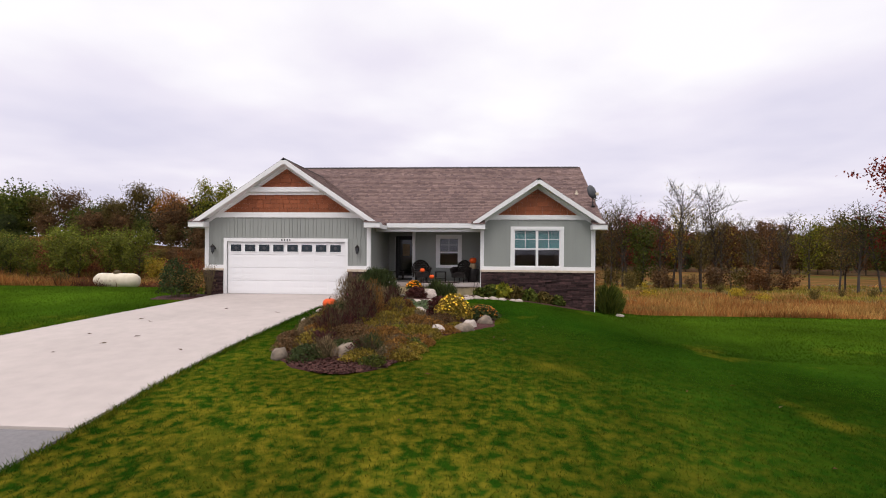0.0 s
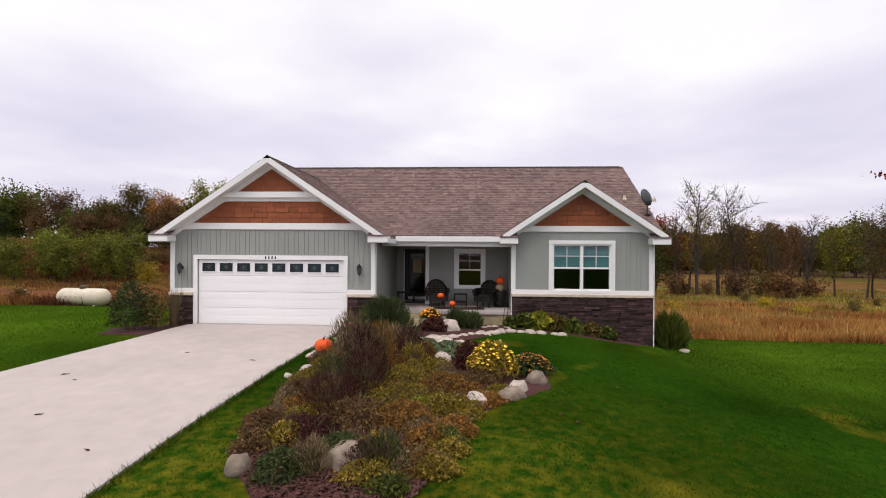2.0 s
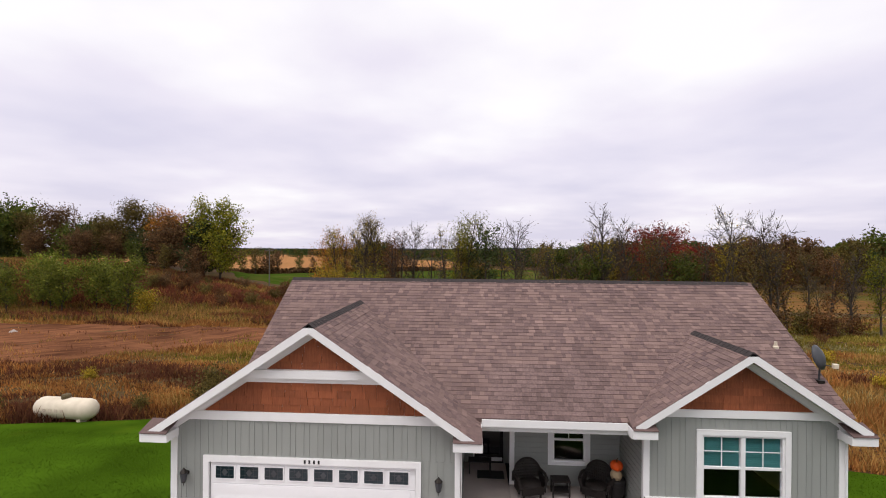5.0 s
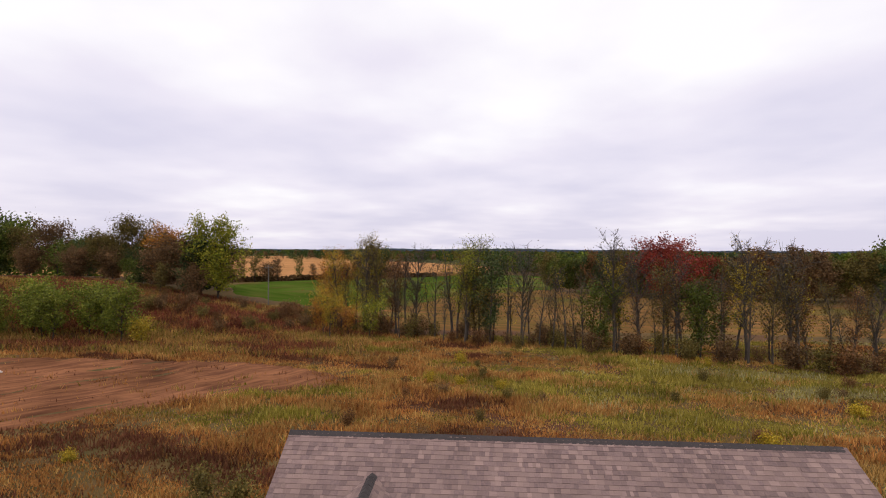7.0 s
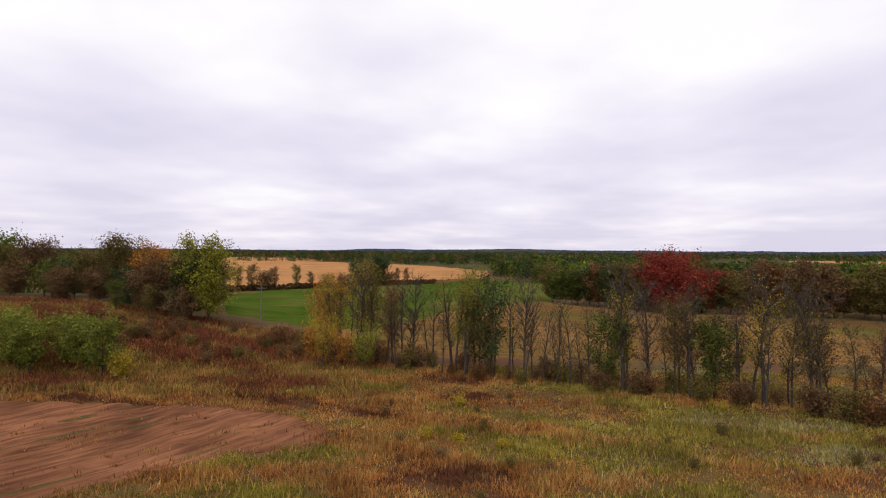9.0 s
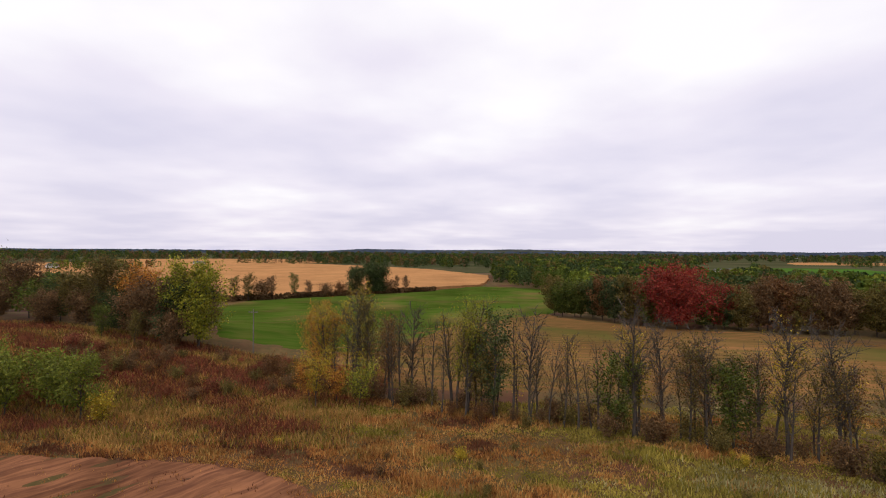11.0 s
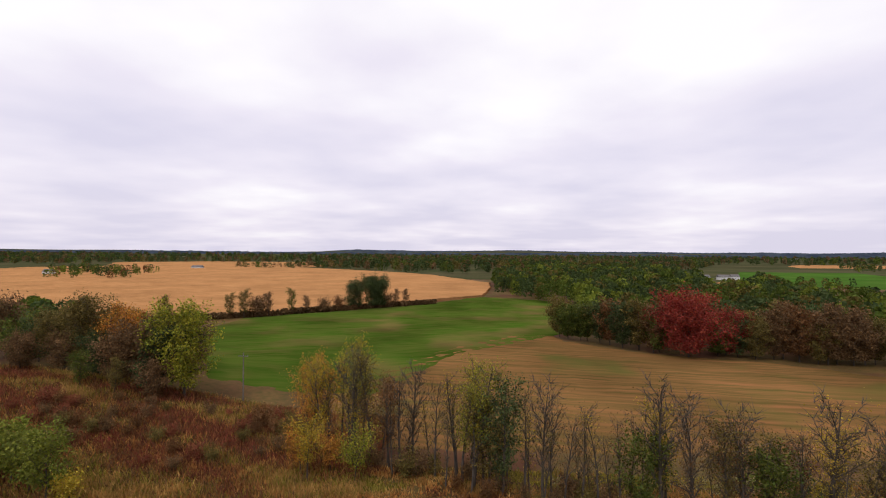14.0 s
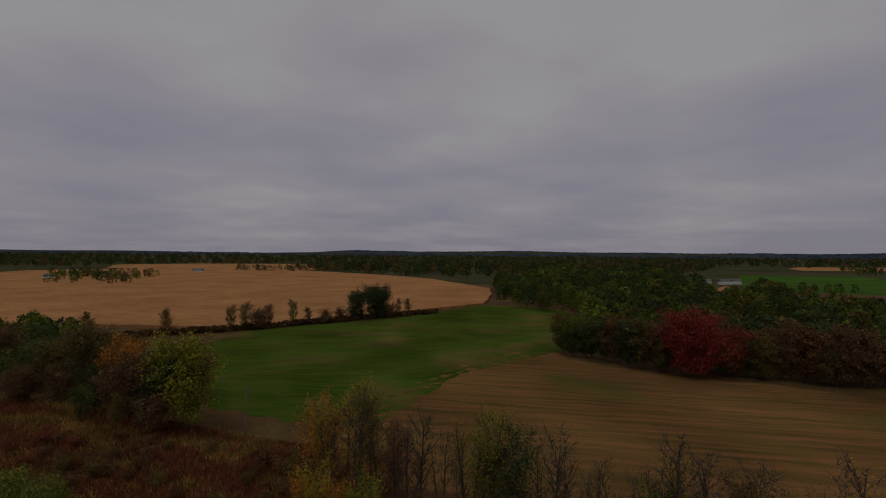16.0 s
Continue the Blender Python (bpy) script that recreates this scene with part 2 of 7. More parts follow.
M["tank"] = mat("cream_tank_paint", (0.66, 0.58, 0.46), (0.56, 0.48, 0.37), 3, 0.5, 0.05, 30, 0.08, 1)
M["mulch"] = mat("red_mulch", (0.075, 0.026, 0.024), (0.045, 0.018, 0.016), 14, 0.95, 1.0, 60, 0.25, 1.5)
M["chip"] = mat("bark_chip", (0.080, 0.026, 0.023), (0.040, 0.016, 0.015), 20, 0.95, 0, big=0.2, isl=(0.105, 0.048, 0.036), islamt=0.4, islval=0.5)
M["rock"] = mat("fieldstone", (0.33, 0.255, 0.19), (0.14, 0.11, 0.09), 6, 0.9, 0.6, 25, 0.2, 2, obrnd=0.25)
M["pale_rock"] = mat("pale_limestone", (0.54, 0.45, 0.40), (0.32, 0.265, 0.23), 9, 0.9, 0.5, 30, 0.12, 2, obrnd=0.18)
M["bark"] = mat("bark", (0.075, 0.058, 0.046), (0.045, 0.036, 0.03), 5, 0.95, 0.6, 20, 0.2, 1, stretch=(1, 1, 0.25))
M["pale_bark"] = mat("pale_bark", (0.13, 0.105, 0.09), (0.08, 0.065, 0.055), 5, 0.95, 0.6, 20, 0.2, 1, stretch=(1, 1, 0.25))
M["dish"] = mat("grey_dish", (0.06, 0.062, 0.07), None, 4, 0.5, 0, big=0.05)
M["iron"] = mat("dark_iron", (0.03, 0.025, 0.022), None, 10, 0.5, 0.1, 50, 0.1, 2, metal=0.6)
M["clay"] = mat("clay_pot", (0.20, 0.10, 0.065), (0.15, 0.075, 0.05), 8, 0.85, 0.2, 40)
M["straw"] = mat("burlap_cloth", (0.42, 0.32, 0.20), (0.32, 0.24, 0.15), 20, 0.9, 0.3, 80)
M["pole"] = mat("grey_pole_wood", (0.16, 0.14, 0.12), None, 6, 0.9, 0.3, 20)
M["far_white"] = mat("farmhouse_siding", (0.62, 0.60, 0.58), None, 1, 0.7, 0, big=0.05)
M["far_roof"] = mat("farmhouse_roof", (0.12, 0.11, 0.11), None, 1, 0.9, 0, big=0.1)

LEAF = {
    "green": ((0.060, 0.088, 0.014), (0.038, 0.064, 0.011), (0.12, 0.12, 0.02)),
    "bright": ((0.165, 0.185, 0.017), (0.095, 0.13, 0.014), (0.29, 0.24, 0.022)),
    "dark": ((0.042, 0.064, 0.021), (0.030, 0.048, 0.017), (0.075, 0.086, 0.026)),
    "olive": ((0.105, 0.085, 0.022), (0.07, 0.062, 0.018), (0.17, 0.115, 0.03)),
    "rust": ((0.13, 0.055, 0.022), (0.085, 0.045, 0.02), (0.18, 0.085, 0.03)),
    "brown": ((0.115, 0.066, 0.032), (0.080, 0.050, 0.025), (0.17, 0.09, 0.036)),
    "yellow": ((0.42, 0.26, 0.018), (0.30, 0.19, 0.015), (0.30, 0.25, 0.03)),
    "orange": ((0.40, 0.13, 0.022), (0.28, 0.085, 0.02), (0.42, 0.22, 0.03)),
    "red": ((0.20, 0.018, 0.017), (0.13, 0.014, 0.014), (0.24, 0.045, 0.022)),
    "sumac": ((0.22, 0.042, 0.028), (0.14, 0.034, 0.022), (0.18, 0.080, 0.03)),
    "sage": ((0.30, 0.32, 0.22), (0.20, 0.23, 0.14), (0.10, 0.16, 0.05)),
    "willow": ((0.125, 0.148, 0.019), (0.075, 0.105, 0.015), (0.20, 0.20, 0.027)),
    "gold": ((0.80, 0.52, 0.03), (0.72, 0.40, 0.02), (0.85, 0.66, 0.10)),
    "flame": ((0.80, 0.28, 0.015), (0.70, 0.18, 0.012), (0.85, 0.50, 0.03)),
    "pink": ((0.62, 0.13, 0.26), (0.50, 0.08, 0.18), (0.72, 0.28, 0.40)),
    "maroon": ((0.060, 0.020, 0.022), (0.04, 0.015, 0.016), (0.09, 0.03, 0.02)),
    "bed_olive": ((0.20, 0.155, 0.019), (0.12, 0.105, 0.016), (0.31, 0.20, 0.032)),
    "bed_rust": ((0.23, 0.100, 0.026), (0.135, 0.066, 0.021), (0.30, 0.155, 0.033)),
    "dry": ((0.20, 0.13, 0.07), (0.12, 0.08, 0.045), (0.26, 0.19, 0.10)),
}
for key, (a, b_, c_) in LEAF.items():
    M["leaf_" + key] = mat("leaf_" + key, a, b_, 0.8, 0.7, 0, big=0.25, bigscale=0.35, isl=c_, islamt=0.45, spec=0.15, thin=0.3, obrnd=0.15, islval=0.45)

# far crowns: the tone goes from tree to tree rather than from leaf to leaf
for key in ("dark", "olive", "green", "willow", "brown", "rust"):
    a, b_, c_ = LEAF[key]
    M["leaf_far_" + key] = mat("far_crown_" + key, a, b_, 0.06, 0.8, 0, big=0.42, bigscale=0.075, isl=c_, islamt=0.22, islval=0.16, spec=0.05, thin=0.25)

glass = bpy.data.materials.new("window_glass")
glass.use_nodes = True
gb = glass.node_tree.nodes["Principled BSDF"]
gb.inputs["Base Color"].default_value, gb.inputs["Roughness"].default_value = (0.9, 0.92, 0.97, 1), 0.02
gb.inputs["Transmission Weight"].default_value, gb.inputs["IOR"].default_value = 1.0, 1.45
M["glass"] = glass


# ---- mesh helpers ----
def mesh_ob(name, verts, faces, material, parent=None, smooth=False, label="", kind=""):
    me = bpy.data.meshes.new(name)
    me.from_pydata([tuple(v) for v in verts] if not isinstance(verts, list) else verts, [], faces)
    me.materials.append(M[material] if isinstance(material, str) else material)
    if smooth:
        me.shade_smooth()
    ob = new(name, me)
    if parent:
        ob.parent = parent
    return tagged(ob, label, "", "", kind)


def part(name, bm, material, parent, label="", smooth=False, kind=""):
    """Links a bmesh as one mesh object under a thing or a part."""
    me = bpy.data.meshes.new(name)
    bm.to_mesh(me)
    bm.free()
    me.materials.append(M[material])
    if smooth:
        me.shade_smooth()
    ob = new(name, me)
    ob.parent = parent
    return tagged(ob, label, "", "", kind)


def box(bm, x0, x1, y0, y1, z0, z1, bevel=0.0):
    r = bmesh.ops.create_cube(bm, size=1.0, matrix=Matrix.LocRotScale(((x0 + x1) / 2, (y0 + y1) / 2, (z0 + z1) / 2), None, (abs(x1 - x0), abs(y1 - y0), abs(z1 - z0))))
    if bevel:
        edges = {e for v in r["verts"] for e in v.link_edges}
        bmesh.ops.bevel(bm, geom=list(edges), offset=bevel, segments=2, profile=0.5, affect="EDGES")
    return bm


def boxes(*specs, bevel=0.0):
    bm = bmesh.new()
    for s in specs:
        box(bm, *s, bevel=bevel)
    return bm


def prism(bm, pts, y0, y1):
    """A polygon in x and z, drawn out from y0 to y1."""
    a = [bm.verts.new((x, y0, z)) for x, z in pts]
    b = [bm.verts.new((x, y1, z)) for x, z in pts]
    bm.faces.new(a)
    bm.faces.new(b[::-1])
    for i in range(len(pts)):
        j = (i + 1) % len(pts)
        bm.faces.new((a[j], a[i], b[i], b[j]))
    bmesh.ops.recalc_face_normals(bm, faces=bm.faces)
    return bm


def tube(bm, pts, radii, sides=6, cap=True):
    rings = []
    pts = [Vector(p) for p in pts]
    for i, p in enumerate(pts):
        d = (pts[min(i + 1, len(pts) - 1)] - pts[max(i - 1, 0)]).normalized()
        u = d.cross(Vector((0, 0, 1)) if abs(d.z) < 0.9 else Vector((1, 0, 0))).normalized()
        w = d.cross(u)
        r = radii[i] if isinstance(radii, (list, tuple)) else radii
        rings.append([bm.verts.new(p + (u * math.cos(a) + w * math.sin(a)) * r) for a in (2 * math.pi * k / sides for k in range(sides))])
    for a, b in zip(rings[:-1], rings[1:]):
        for k in range(sides):
            bm.faces.new((a[k], a[(k + 1) % sides], b[(k + 1) % sides], b[k]))
    if cap:
        bm.faces.new(rings[0][::-1])
        bm.faces.new(rings[-1])
    return bm


def lathe(bm, prof, sides=16, at=(0, 0, 0), lobes=0, depth=0.0):
    rings = []
    for r, z in prof:
        ring = []
        for k in range(sides):
            a = 2 * math.pi * k / sides
            rr = r * (1 - depth * (0.5 + 0.5 * math.cos(a * lobes))) if lobes else r
            ring.append(bm.verts.new((at[0] + rr * math.cos(a), at[1] + rr * math.sin(a), at[2] + z)))
        rings.append(ring)
    for a, b in zip(rings[:-1], rings[1:]):
        for k in range(sides):
            bm.faces.new((a[k], a[(k + 1) % sides], b[(k + 1) % sides], b[k]))
    bm.faces.new(rings[0][::-1])
    bm.faces.new(rings[-1])
    return bm


def thing(name, x, y, z, label, category, group="", kind="", turn=0.0):
    ob = new(name)
    ob.matrix_world = pose(x, y, z, 0, 0, turn)
    ob.empty_display_size = 0.2
    return tagged(ob, label, category, group, kind)


# ---- the lie of the land ----
PROFILE_Y = (-400, 0, 6, 19, 26, 30, 56, 77, 97, 228, 287, 382, 471, 827, 1540, 3080, 5300)
PROFILE_Z = (-3, -0.95, -0.7, -0.05, -0.42, -1.05, -3.36, -4.66, -5.26, -7.5, -8.7, -10.2, -11.9, -14.3, -16.7, -15.5, -1)
# the country behind the house is laid out on its own grid
FAR_S, FAR_X, FAR_Y = 1.187, 2.83, -3.66


def fx(*v):
    return tuple(FAR_S * k + FAR_X for k in v)


def fy(*v):
    return tuple(FAR_S * k + FAR_Y for k in v)


def rise(x, y):
    """The bank that climbs to the meadow wood."""
    a, b, c = np.clip((-25 - np.asarray(x, float)) / 85, 0, 1), np.clip((np.asarray(y, float) - 86) / 24, 0, 1), np.clip((205 - np.asarray(y, float)) / 65, 0, 1)
    return 9.0 * a * a * (3 - 2 * a) * b * b * (3 - 2 * b) * c * c * (3 - 2 * c)


def ground_z(x, y):
    x, y = np.asarray(x, float), np.asarray(y, float)
    w = 0.6 + np.abs(y - 15) * 0.06
    z = sum(np.interp(y + k * w, PROFILE_Y, PROFILE_Z) for k in (-1, -0.5, 0, 0.5, 1)) / 5
    s = np.clip(x / 10, 0, 1)
    s = s * s * (3 - 2 * s)
    z = z - 1.2 * s * np.clip((y - 2) / 14, 0, 1) * np.clip((60 - y) / 30, 0, 1)
    far = np.clip((y - 34) / 40, 0, 1)
    z = z + far * (0.14 * np.sin(x * 0.31 + 0.7 * np.sin(y * 0.13)) * np.cos(y * 0.27) + 0.1 * np.sin(x * 0.83 + y * 0.51))
    hills = np.clip((y - 2500) / 2500, 0, 1)
    return z + rise(x, y) + hills * 9 * (np.sin(x * 0.0011 + 1.0) + 0.6 * np.sin(x * 0.0031))


def gz(x, y):
    return float(ground_z(x, y))


def grid_faces(nx, ny):
    return [(j * nx + i, j * nx + i + 1, (j + 1) * nx + i + 1, (j + 1) * nx + i) for j in range(ny - 1) for i in range(nx - 1)]


def loft(name, ys, lefts, rights, material, lift, nx=24, ny=60, wob=0.0, skirt=0.0, label="", category="", kind="structure"):
    """A sheet on the ground between a left and a right edge, given as x at several y."""
    rng = np.random.default_rng(len(name))
    yy = np.linspace(ys[0], ys[-1], ny)
    l, r = np.interp(yy, ys, lefts), np.interp(yy, ys, rights)
    if wob:
        l, r = l + rng.normal(0, wob, ny), r + rng.normal(0, wob, ny)
    if skirt:
        yy[1], yy[-2] = yy[0] + 0.015, yy[-1] - 0.015
    verts = []
    for k in range(ny):
        for i in range(nx):
            x = l[k] + (r[k] - l[k]) * i / (nx - 1)
            edge = i in (0, nx - 1) or k in (0, ny - 1)
            verts.append((x, yy[k], gz(x, yy[k]) + (lift if not edge else lift - skirt if skirt else -0.06)))
    if skirt:
        for k in range(ny):
            for i in (1, nx - 2):
                x = l[k] + (0.012 if i == 1 else -0.012) + (0 if i == 1 else r[k] - l[k])
                z = verts[k * nx + i][2]
                verts[k * nx + i] = (x, yy[k], z)
    ob = mesh_ob(name, verts, grid_faces(nx, ny), material, smooth=not skirt)
    return tagged(ob, label, category, "", kind)

# ---- ground ----
def axis(near, far, step, grow):
    a, s = [near], step
    while a[-1] < far:
        s = max(step, abs(a[-1]) * grow)
        a.append(a[-1] + s)
    return a


gx = sorted({-v for v in axis(0, 6000, 0.7, 0.07)} | set(axis(0, 6000, 0.7, 0.07)))
gy = sorted({-v for v in axis(0.5, 400, 0.9, 0.12)} | set(axis(0, 5300, 0.7, 0.03)))
GX, GY = np.meshgrid(gx, gy)
GZ = ground_z(GX, GY)
ground = mesh_ob("ground", list(zip(GX.ravel().tolist(), GY.ravel().tolist(), GZ.ravel().tolist())), grid_faces(len(gx), len(gy)), "meadow", smooth=True)
ground.data.materials.append(M["far_ground"])
for poly in ground.data.polygons:
    if poly.center.y > 710 or abs(poly.center.x) > 500:
        poly.material_index = 1
tagged(ground, "rough autumn meadow rolling down to distant farmland", "ground", "", "structure")

lawn = loft("lawn", (-60, -10, 5, 15, 22, 26, 28, 31), (-70, -70, -60, -52, -45, -32, -24, -15), (70, 70, 60, 42, 30, 22, 15, 8), "lawn", 0.03, 120, 110, 0.12,
            label="mown green lawn with yellowed dry patches", category="lawn")
driveway = loft("driveway", (6.2, 8.3, 11, 14, 16.4, 19.08), (-12.4, -12.3, -11.9, -11.3, -10.75, -10.25), (-5.42, -5.6, -5.6, -5.45, -5.25, -5.0),
                "concrete", 0.075, 24, 40, 0.0, 0.12, label="pale smooth concrete driveway to the garage", category="driveway")
apron = loft("road", (-25, -6, 2, 6.15), (-13.5, -13.2, -12.8, -12.4), (-4.0, -4.6, -5.3, -5.42), "asphalt", 0.065, 20, 40, 0.0, 0.1,
             label="grey asphalt drive before the concrete slab", category="road")
for k, yj in enumerate((10.4, 14.6)):
    joint = loft("driveway_joint", (yj, yj + 0.02), (-11.95 + 0.15 * (yj - 10), -11.95 + 0.15 * (yj - 10)), (-5.6, -5.6), "old_concrete", 0.078, 12, 2, label="saw-cut joint across the concrete driveway", category="joint")
DIRT_Y, DIRT_L, DIRT_R = (44, 48, 54, 59, 63, 66.5, 70, 73, 75), (-62, -76, -84, -89, -90, -90, -88, -82, -66), (-40, -37, -33, -27, -20, -20.5, -23, -30, -42)
dirt = loft("bare_earth", DIRT_Y, DIRT_L, DIRT_R, "dirt", 0.16, 150, 150, 0.35,
            label="bare reddish earth with wheel ruts", category="earth")
for v in dirt.data.vertices:
    s, t = v.co.x * 0.47 + v.co.y * 0.88, -v.co.x * 0.88 + v.co.y * 0.47
    v.co.z += 0.12 * math.sin(t * 1.9 + 1.5 * noise.noise(Vector((s * 0.06, t * 0.2, 2.0)))) * (0.5 + noise.noise(Vector((s * 0.12, t * 0.4, 4.0)))) + 0.20 * noise.noise(Vector((s * 0.10, t * 0.9, 0.3))) + 0.10 * noise.noise(Vector((s * 0.3, t * 2.1, 7.1))) - 0.02
green_field = loft("green_field", fy(118, 135, 165, 200, 240, 300, 340, 372), fx(-62, -72, -92, -112, -112, -47, -22, 0), fx(-30, -22, -12, 22, 40, 56, 50, 6), "green_field", 0.35, 50, 60, 0.8,
                   label="green winter-crop field with faint rows", category="field")
stubble = loft("stubble_field", fy(96, 120, 140, 160, 172, 190, 203), fx(-34, -42, -32, -24, -16, -4, 10), fx(125, 118, 105, 80, 45, 24, 22), "stubble", 0.30, 60, 50, 0.6,
               label="harvested brown stubble field with tractor lines", category="field")
corn = loft("corn_field", fy(240, 278, 310, 372, 447, 520, 674, 725, 806, 948), fx(-330, -380, -430, -520, -620, -660, -720, -760, -780, -640), fx(-120, -82, -50, 0, 8, 10, -62, -100, -195, -385),
            "corn", 2.0, 90, 120, 0.8, 2.2, label="ripe golden corn standing in a wide field", category="field", kind="structure")
far_green = loft("green_field", (598, 660, 800, 1075), (440, 345, 410, 560), (560, 610, 690, 800), "pasture", 0.8, 40, 40, 2.0, label="far green pasture between woods", category="field")
far_lane = loft("lane", (560, 640, 720), (258, 292, 345), (266, 302, 362), "corn", 0.9, 6, 20, 0.8, label="pale tan farm lane beside the pasture", category="lane")
far_gold = loft("corn_field", fy(960, 1150, 1300), fx(-760, -900, -700), fx(-330, -320, -340), "corn", 1.5, 30, 20, 3.0, label="far golden field below the woods", category="field")
far_gold2 = loft("corn_field", fy(1180, 1300, 1420), fx(760, 800, 900), fx(1120, 1250, 1300), "corn", 1.5, 20, 14, 3.0, label="far tan field beside a green pasture", category="field")

# ---- the house ----
GX0, GX1, GYF = -11.0, -4.13, 18.95          # garage walls
WX0, WX1, WYF = 0.36, 5.03, 20.0             # right wing
MX0, MX1, MYB = -9.85, 5.03, 28.9            # main block
PORCH_Y = 21.9
ENTRY_Y, ENTRY_X = 23.25, -2.68             # recessed front entry
SL = 0.667
G_AP, W_AP = ((GX0 + GX1) / 2, 5.47), ((WX0 + WX1) / 2, 4.80)
RIDGE_Y, RIDGE_Z, EAVE_Y, EAVE_Z = 24.65, 6.12, 19.93, 2.98
BASE = -1.5
house = thing("house", -3, 20, 0, "single-storey house in sage-grey siding with white trim and brown shingles", "house")
house.matrix_world = Matrix.Identity(4)

# walls with their openings
GW = (-10.08, -5.16, 2.14)                   # garage opening x0, x1, top
for spec in ((GX0, GW[0], GYF, GYF + 0.15, BASE, 3.12), (GW[1], GX1, GYF, GYF + 0.15, BASE, 3.12), (GW[0], GW[1], GYF, GYF + 0.15, GW[2], 3.12),
                          (GX0, GX0 + 0.15, GYF + 0.15, 26, BASE, 2.9), (GX1 - 0.15, GX1, GYF + 0.15, ENTRY_Y + 0.15, BASE, 2.9)):
    part("garage_wall", boxes(spec), "siding", house)
WIN = (1.72, 3.66, 1.12, 2.72)
for spec in ((WX0, WIN[0], WYF, WYF + 0.15, BASE, 3.12), (WIN[1], WX1, WYF, WYF + 0.15, BASE, 3.12), (WIN[0], WIN[1], WYF, WYF + 0.15, BASE, WIN[2]- 1.6),
                        (WIN[0], WIN[1], WYF, WYF + 0.15, WIN[3], 3.12), (WX0, WX0 + 0.15, WYF + 0.15, PORCH_Y + 0.1, BASE, 2.9)):
    part("wing_wall", boxes(spec), "siding", house)
PW = (-1.55, -0.62, 1.10, 2.42)
PD = (-3.72, -2.86, 0.42, 2.45)
for spec in ((ENTRY_X, PW[0], PORCH_Y, PORCH_Y + 0.15, BASE, 2.9), (PW[1], WX0 + 0.15, PORCH_Y, PORCH_Y + 0.15, BASE, 2.9),
                         (PW[0], PW[1], PORCH_Y, PORCH_Y + 0.15, BASE, PW[2]), (PW[0], PW[1], PORCH_Y, PORCH_Y + 0.15, PW[3], 2.9)):
    part("porch_wall", boxes(spec), "siding", house)
part("entry_side_wall", boxes((ENTRY_X, ENTRY_X + 0.12, PORCH_Y + 0.15, ENTRY_Y, BASE, 2.9)), "siding", house)
for spec in ((GX1, PD[0], ENTRY_Y, ENTRY_Y + 0.15, BASE, 2.9), (PD[1], ENTRY_X + 0.12, ENTRY_Y, ENTRY_Y + 0.15, BASE, 2.9), (PD[0], PD[1], ENTRY_Y, ENTRY_Y + 0.15, PD[3], 2.9)):
    part("entry_wall", boxes(spec), "siding", house)
part("side_wall", boxes((WX1 - 0.15, WX1, WYF + 0.15, MYB, BASE, 2.9)), "siding", house)
part("side_wall", boxes((MX0, MX0 + 0.15, 26.0, MYB, BASE, 2.9)), "siding", house)
part("back_wall", boxes((MX0 + 0.15, MX1 - 0.15, MYB - 0.15, MYB, BASE, 2.9)), "siding", house)
part("gable_wall", prism(bmesh.new(), [(GX0, 3.0), (GX1, 3.0), (G_AP[0], G_AP[1] - 0.12)], GYF + 0.02, GYF + 0.14), "white", house)
part("gable_wall", prism(bmesh.new(), [(WX0, 3.0), (WX1, 3.0), (W_AP[0], W_AP[1] - 0.12)], WYF + 0.02, WYF + 0.14), "white", house)
for gx_ in (MX0, MX1 - 0.15):
    bm = bmesh.new()
    a = [bm.verts.new((gx_ + dx, y, z)) for dx in (0, 0.15) for y, z in ((20.1, 2.9), (28.9, 2.9), (RIDGE_Y, RIDGE_Z - 0.1))]
    for f in ((0, 1, 2), (3, 5, 4), (0, 3, 4, 1), (1, 4, 5, 2), (2, 5, 3, 0)):
        bm.faces.new([a[k] for k in f])
    bmesh.ops.recalc_face_normals(bm, faces=bm.faces)
    part("gable_wall", bm, "siding", house)
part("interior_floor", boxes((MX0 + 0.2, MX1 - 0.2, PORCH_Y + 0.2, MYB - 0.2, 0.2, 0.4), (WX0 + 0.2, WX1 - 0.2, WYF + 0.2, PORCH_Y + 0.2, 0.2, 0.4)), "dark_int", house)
part("interior_ceiling", boxes((GX1 + 0.02, MX1 - 0.2, 20.06, MYB - 0.2, 2.78, 2.86)), "white", house)
part("garage_floor", boxes((GX0 + 0.15, GX1 - 0.15, GYF + 0.02, 26, -0.2, 0.0)), "concrete", house)

# roof decks; shingles are laid over them
TH = 0.12


def deck(name, pts):
    """A roof slope from four corners of its upper face."""
    bm = bmesh.new()
    top = [bm.verts.new(p) for p in pts]
    low = [bm.verts.new((p[0], p[1], p[2] - TH)) for p in pts]
    bm.faces.new(top)
    bm.faces.new(low[::-1])
    for i in range(len(pts)):
        j = (i + 1) % len(pts)
        bm.faces.new((top[j], top[i], low[i], low[j]))
    bmesh.ops.recalc_face_normals(bm, faces=bm.faces)
    return part(name, bm, "shingle", house, "brown shingled roof slope")


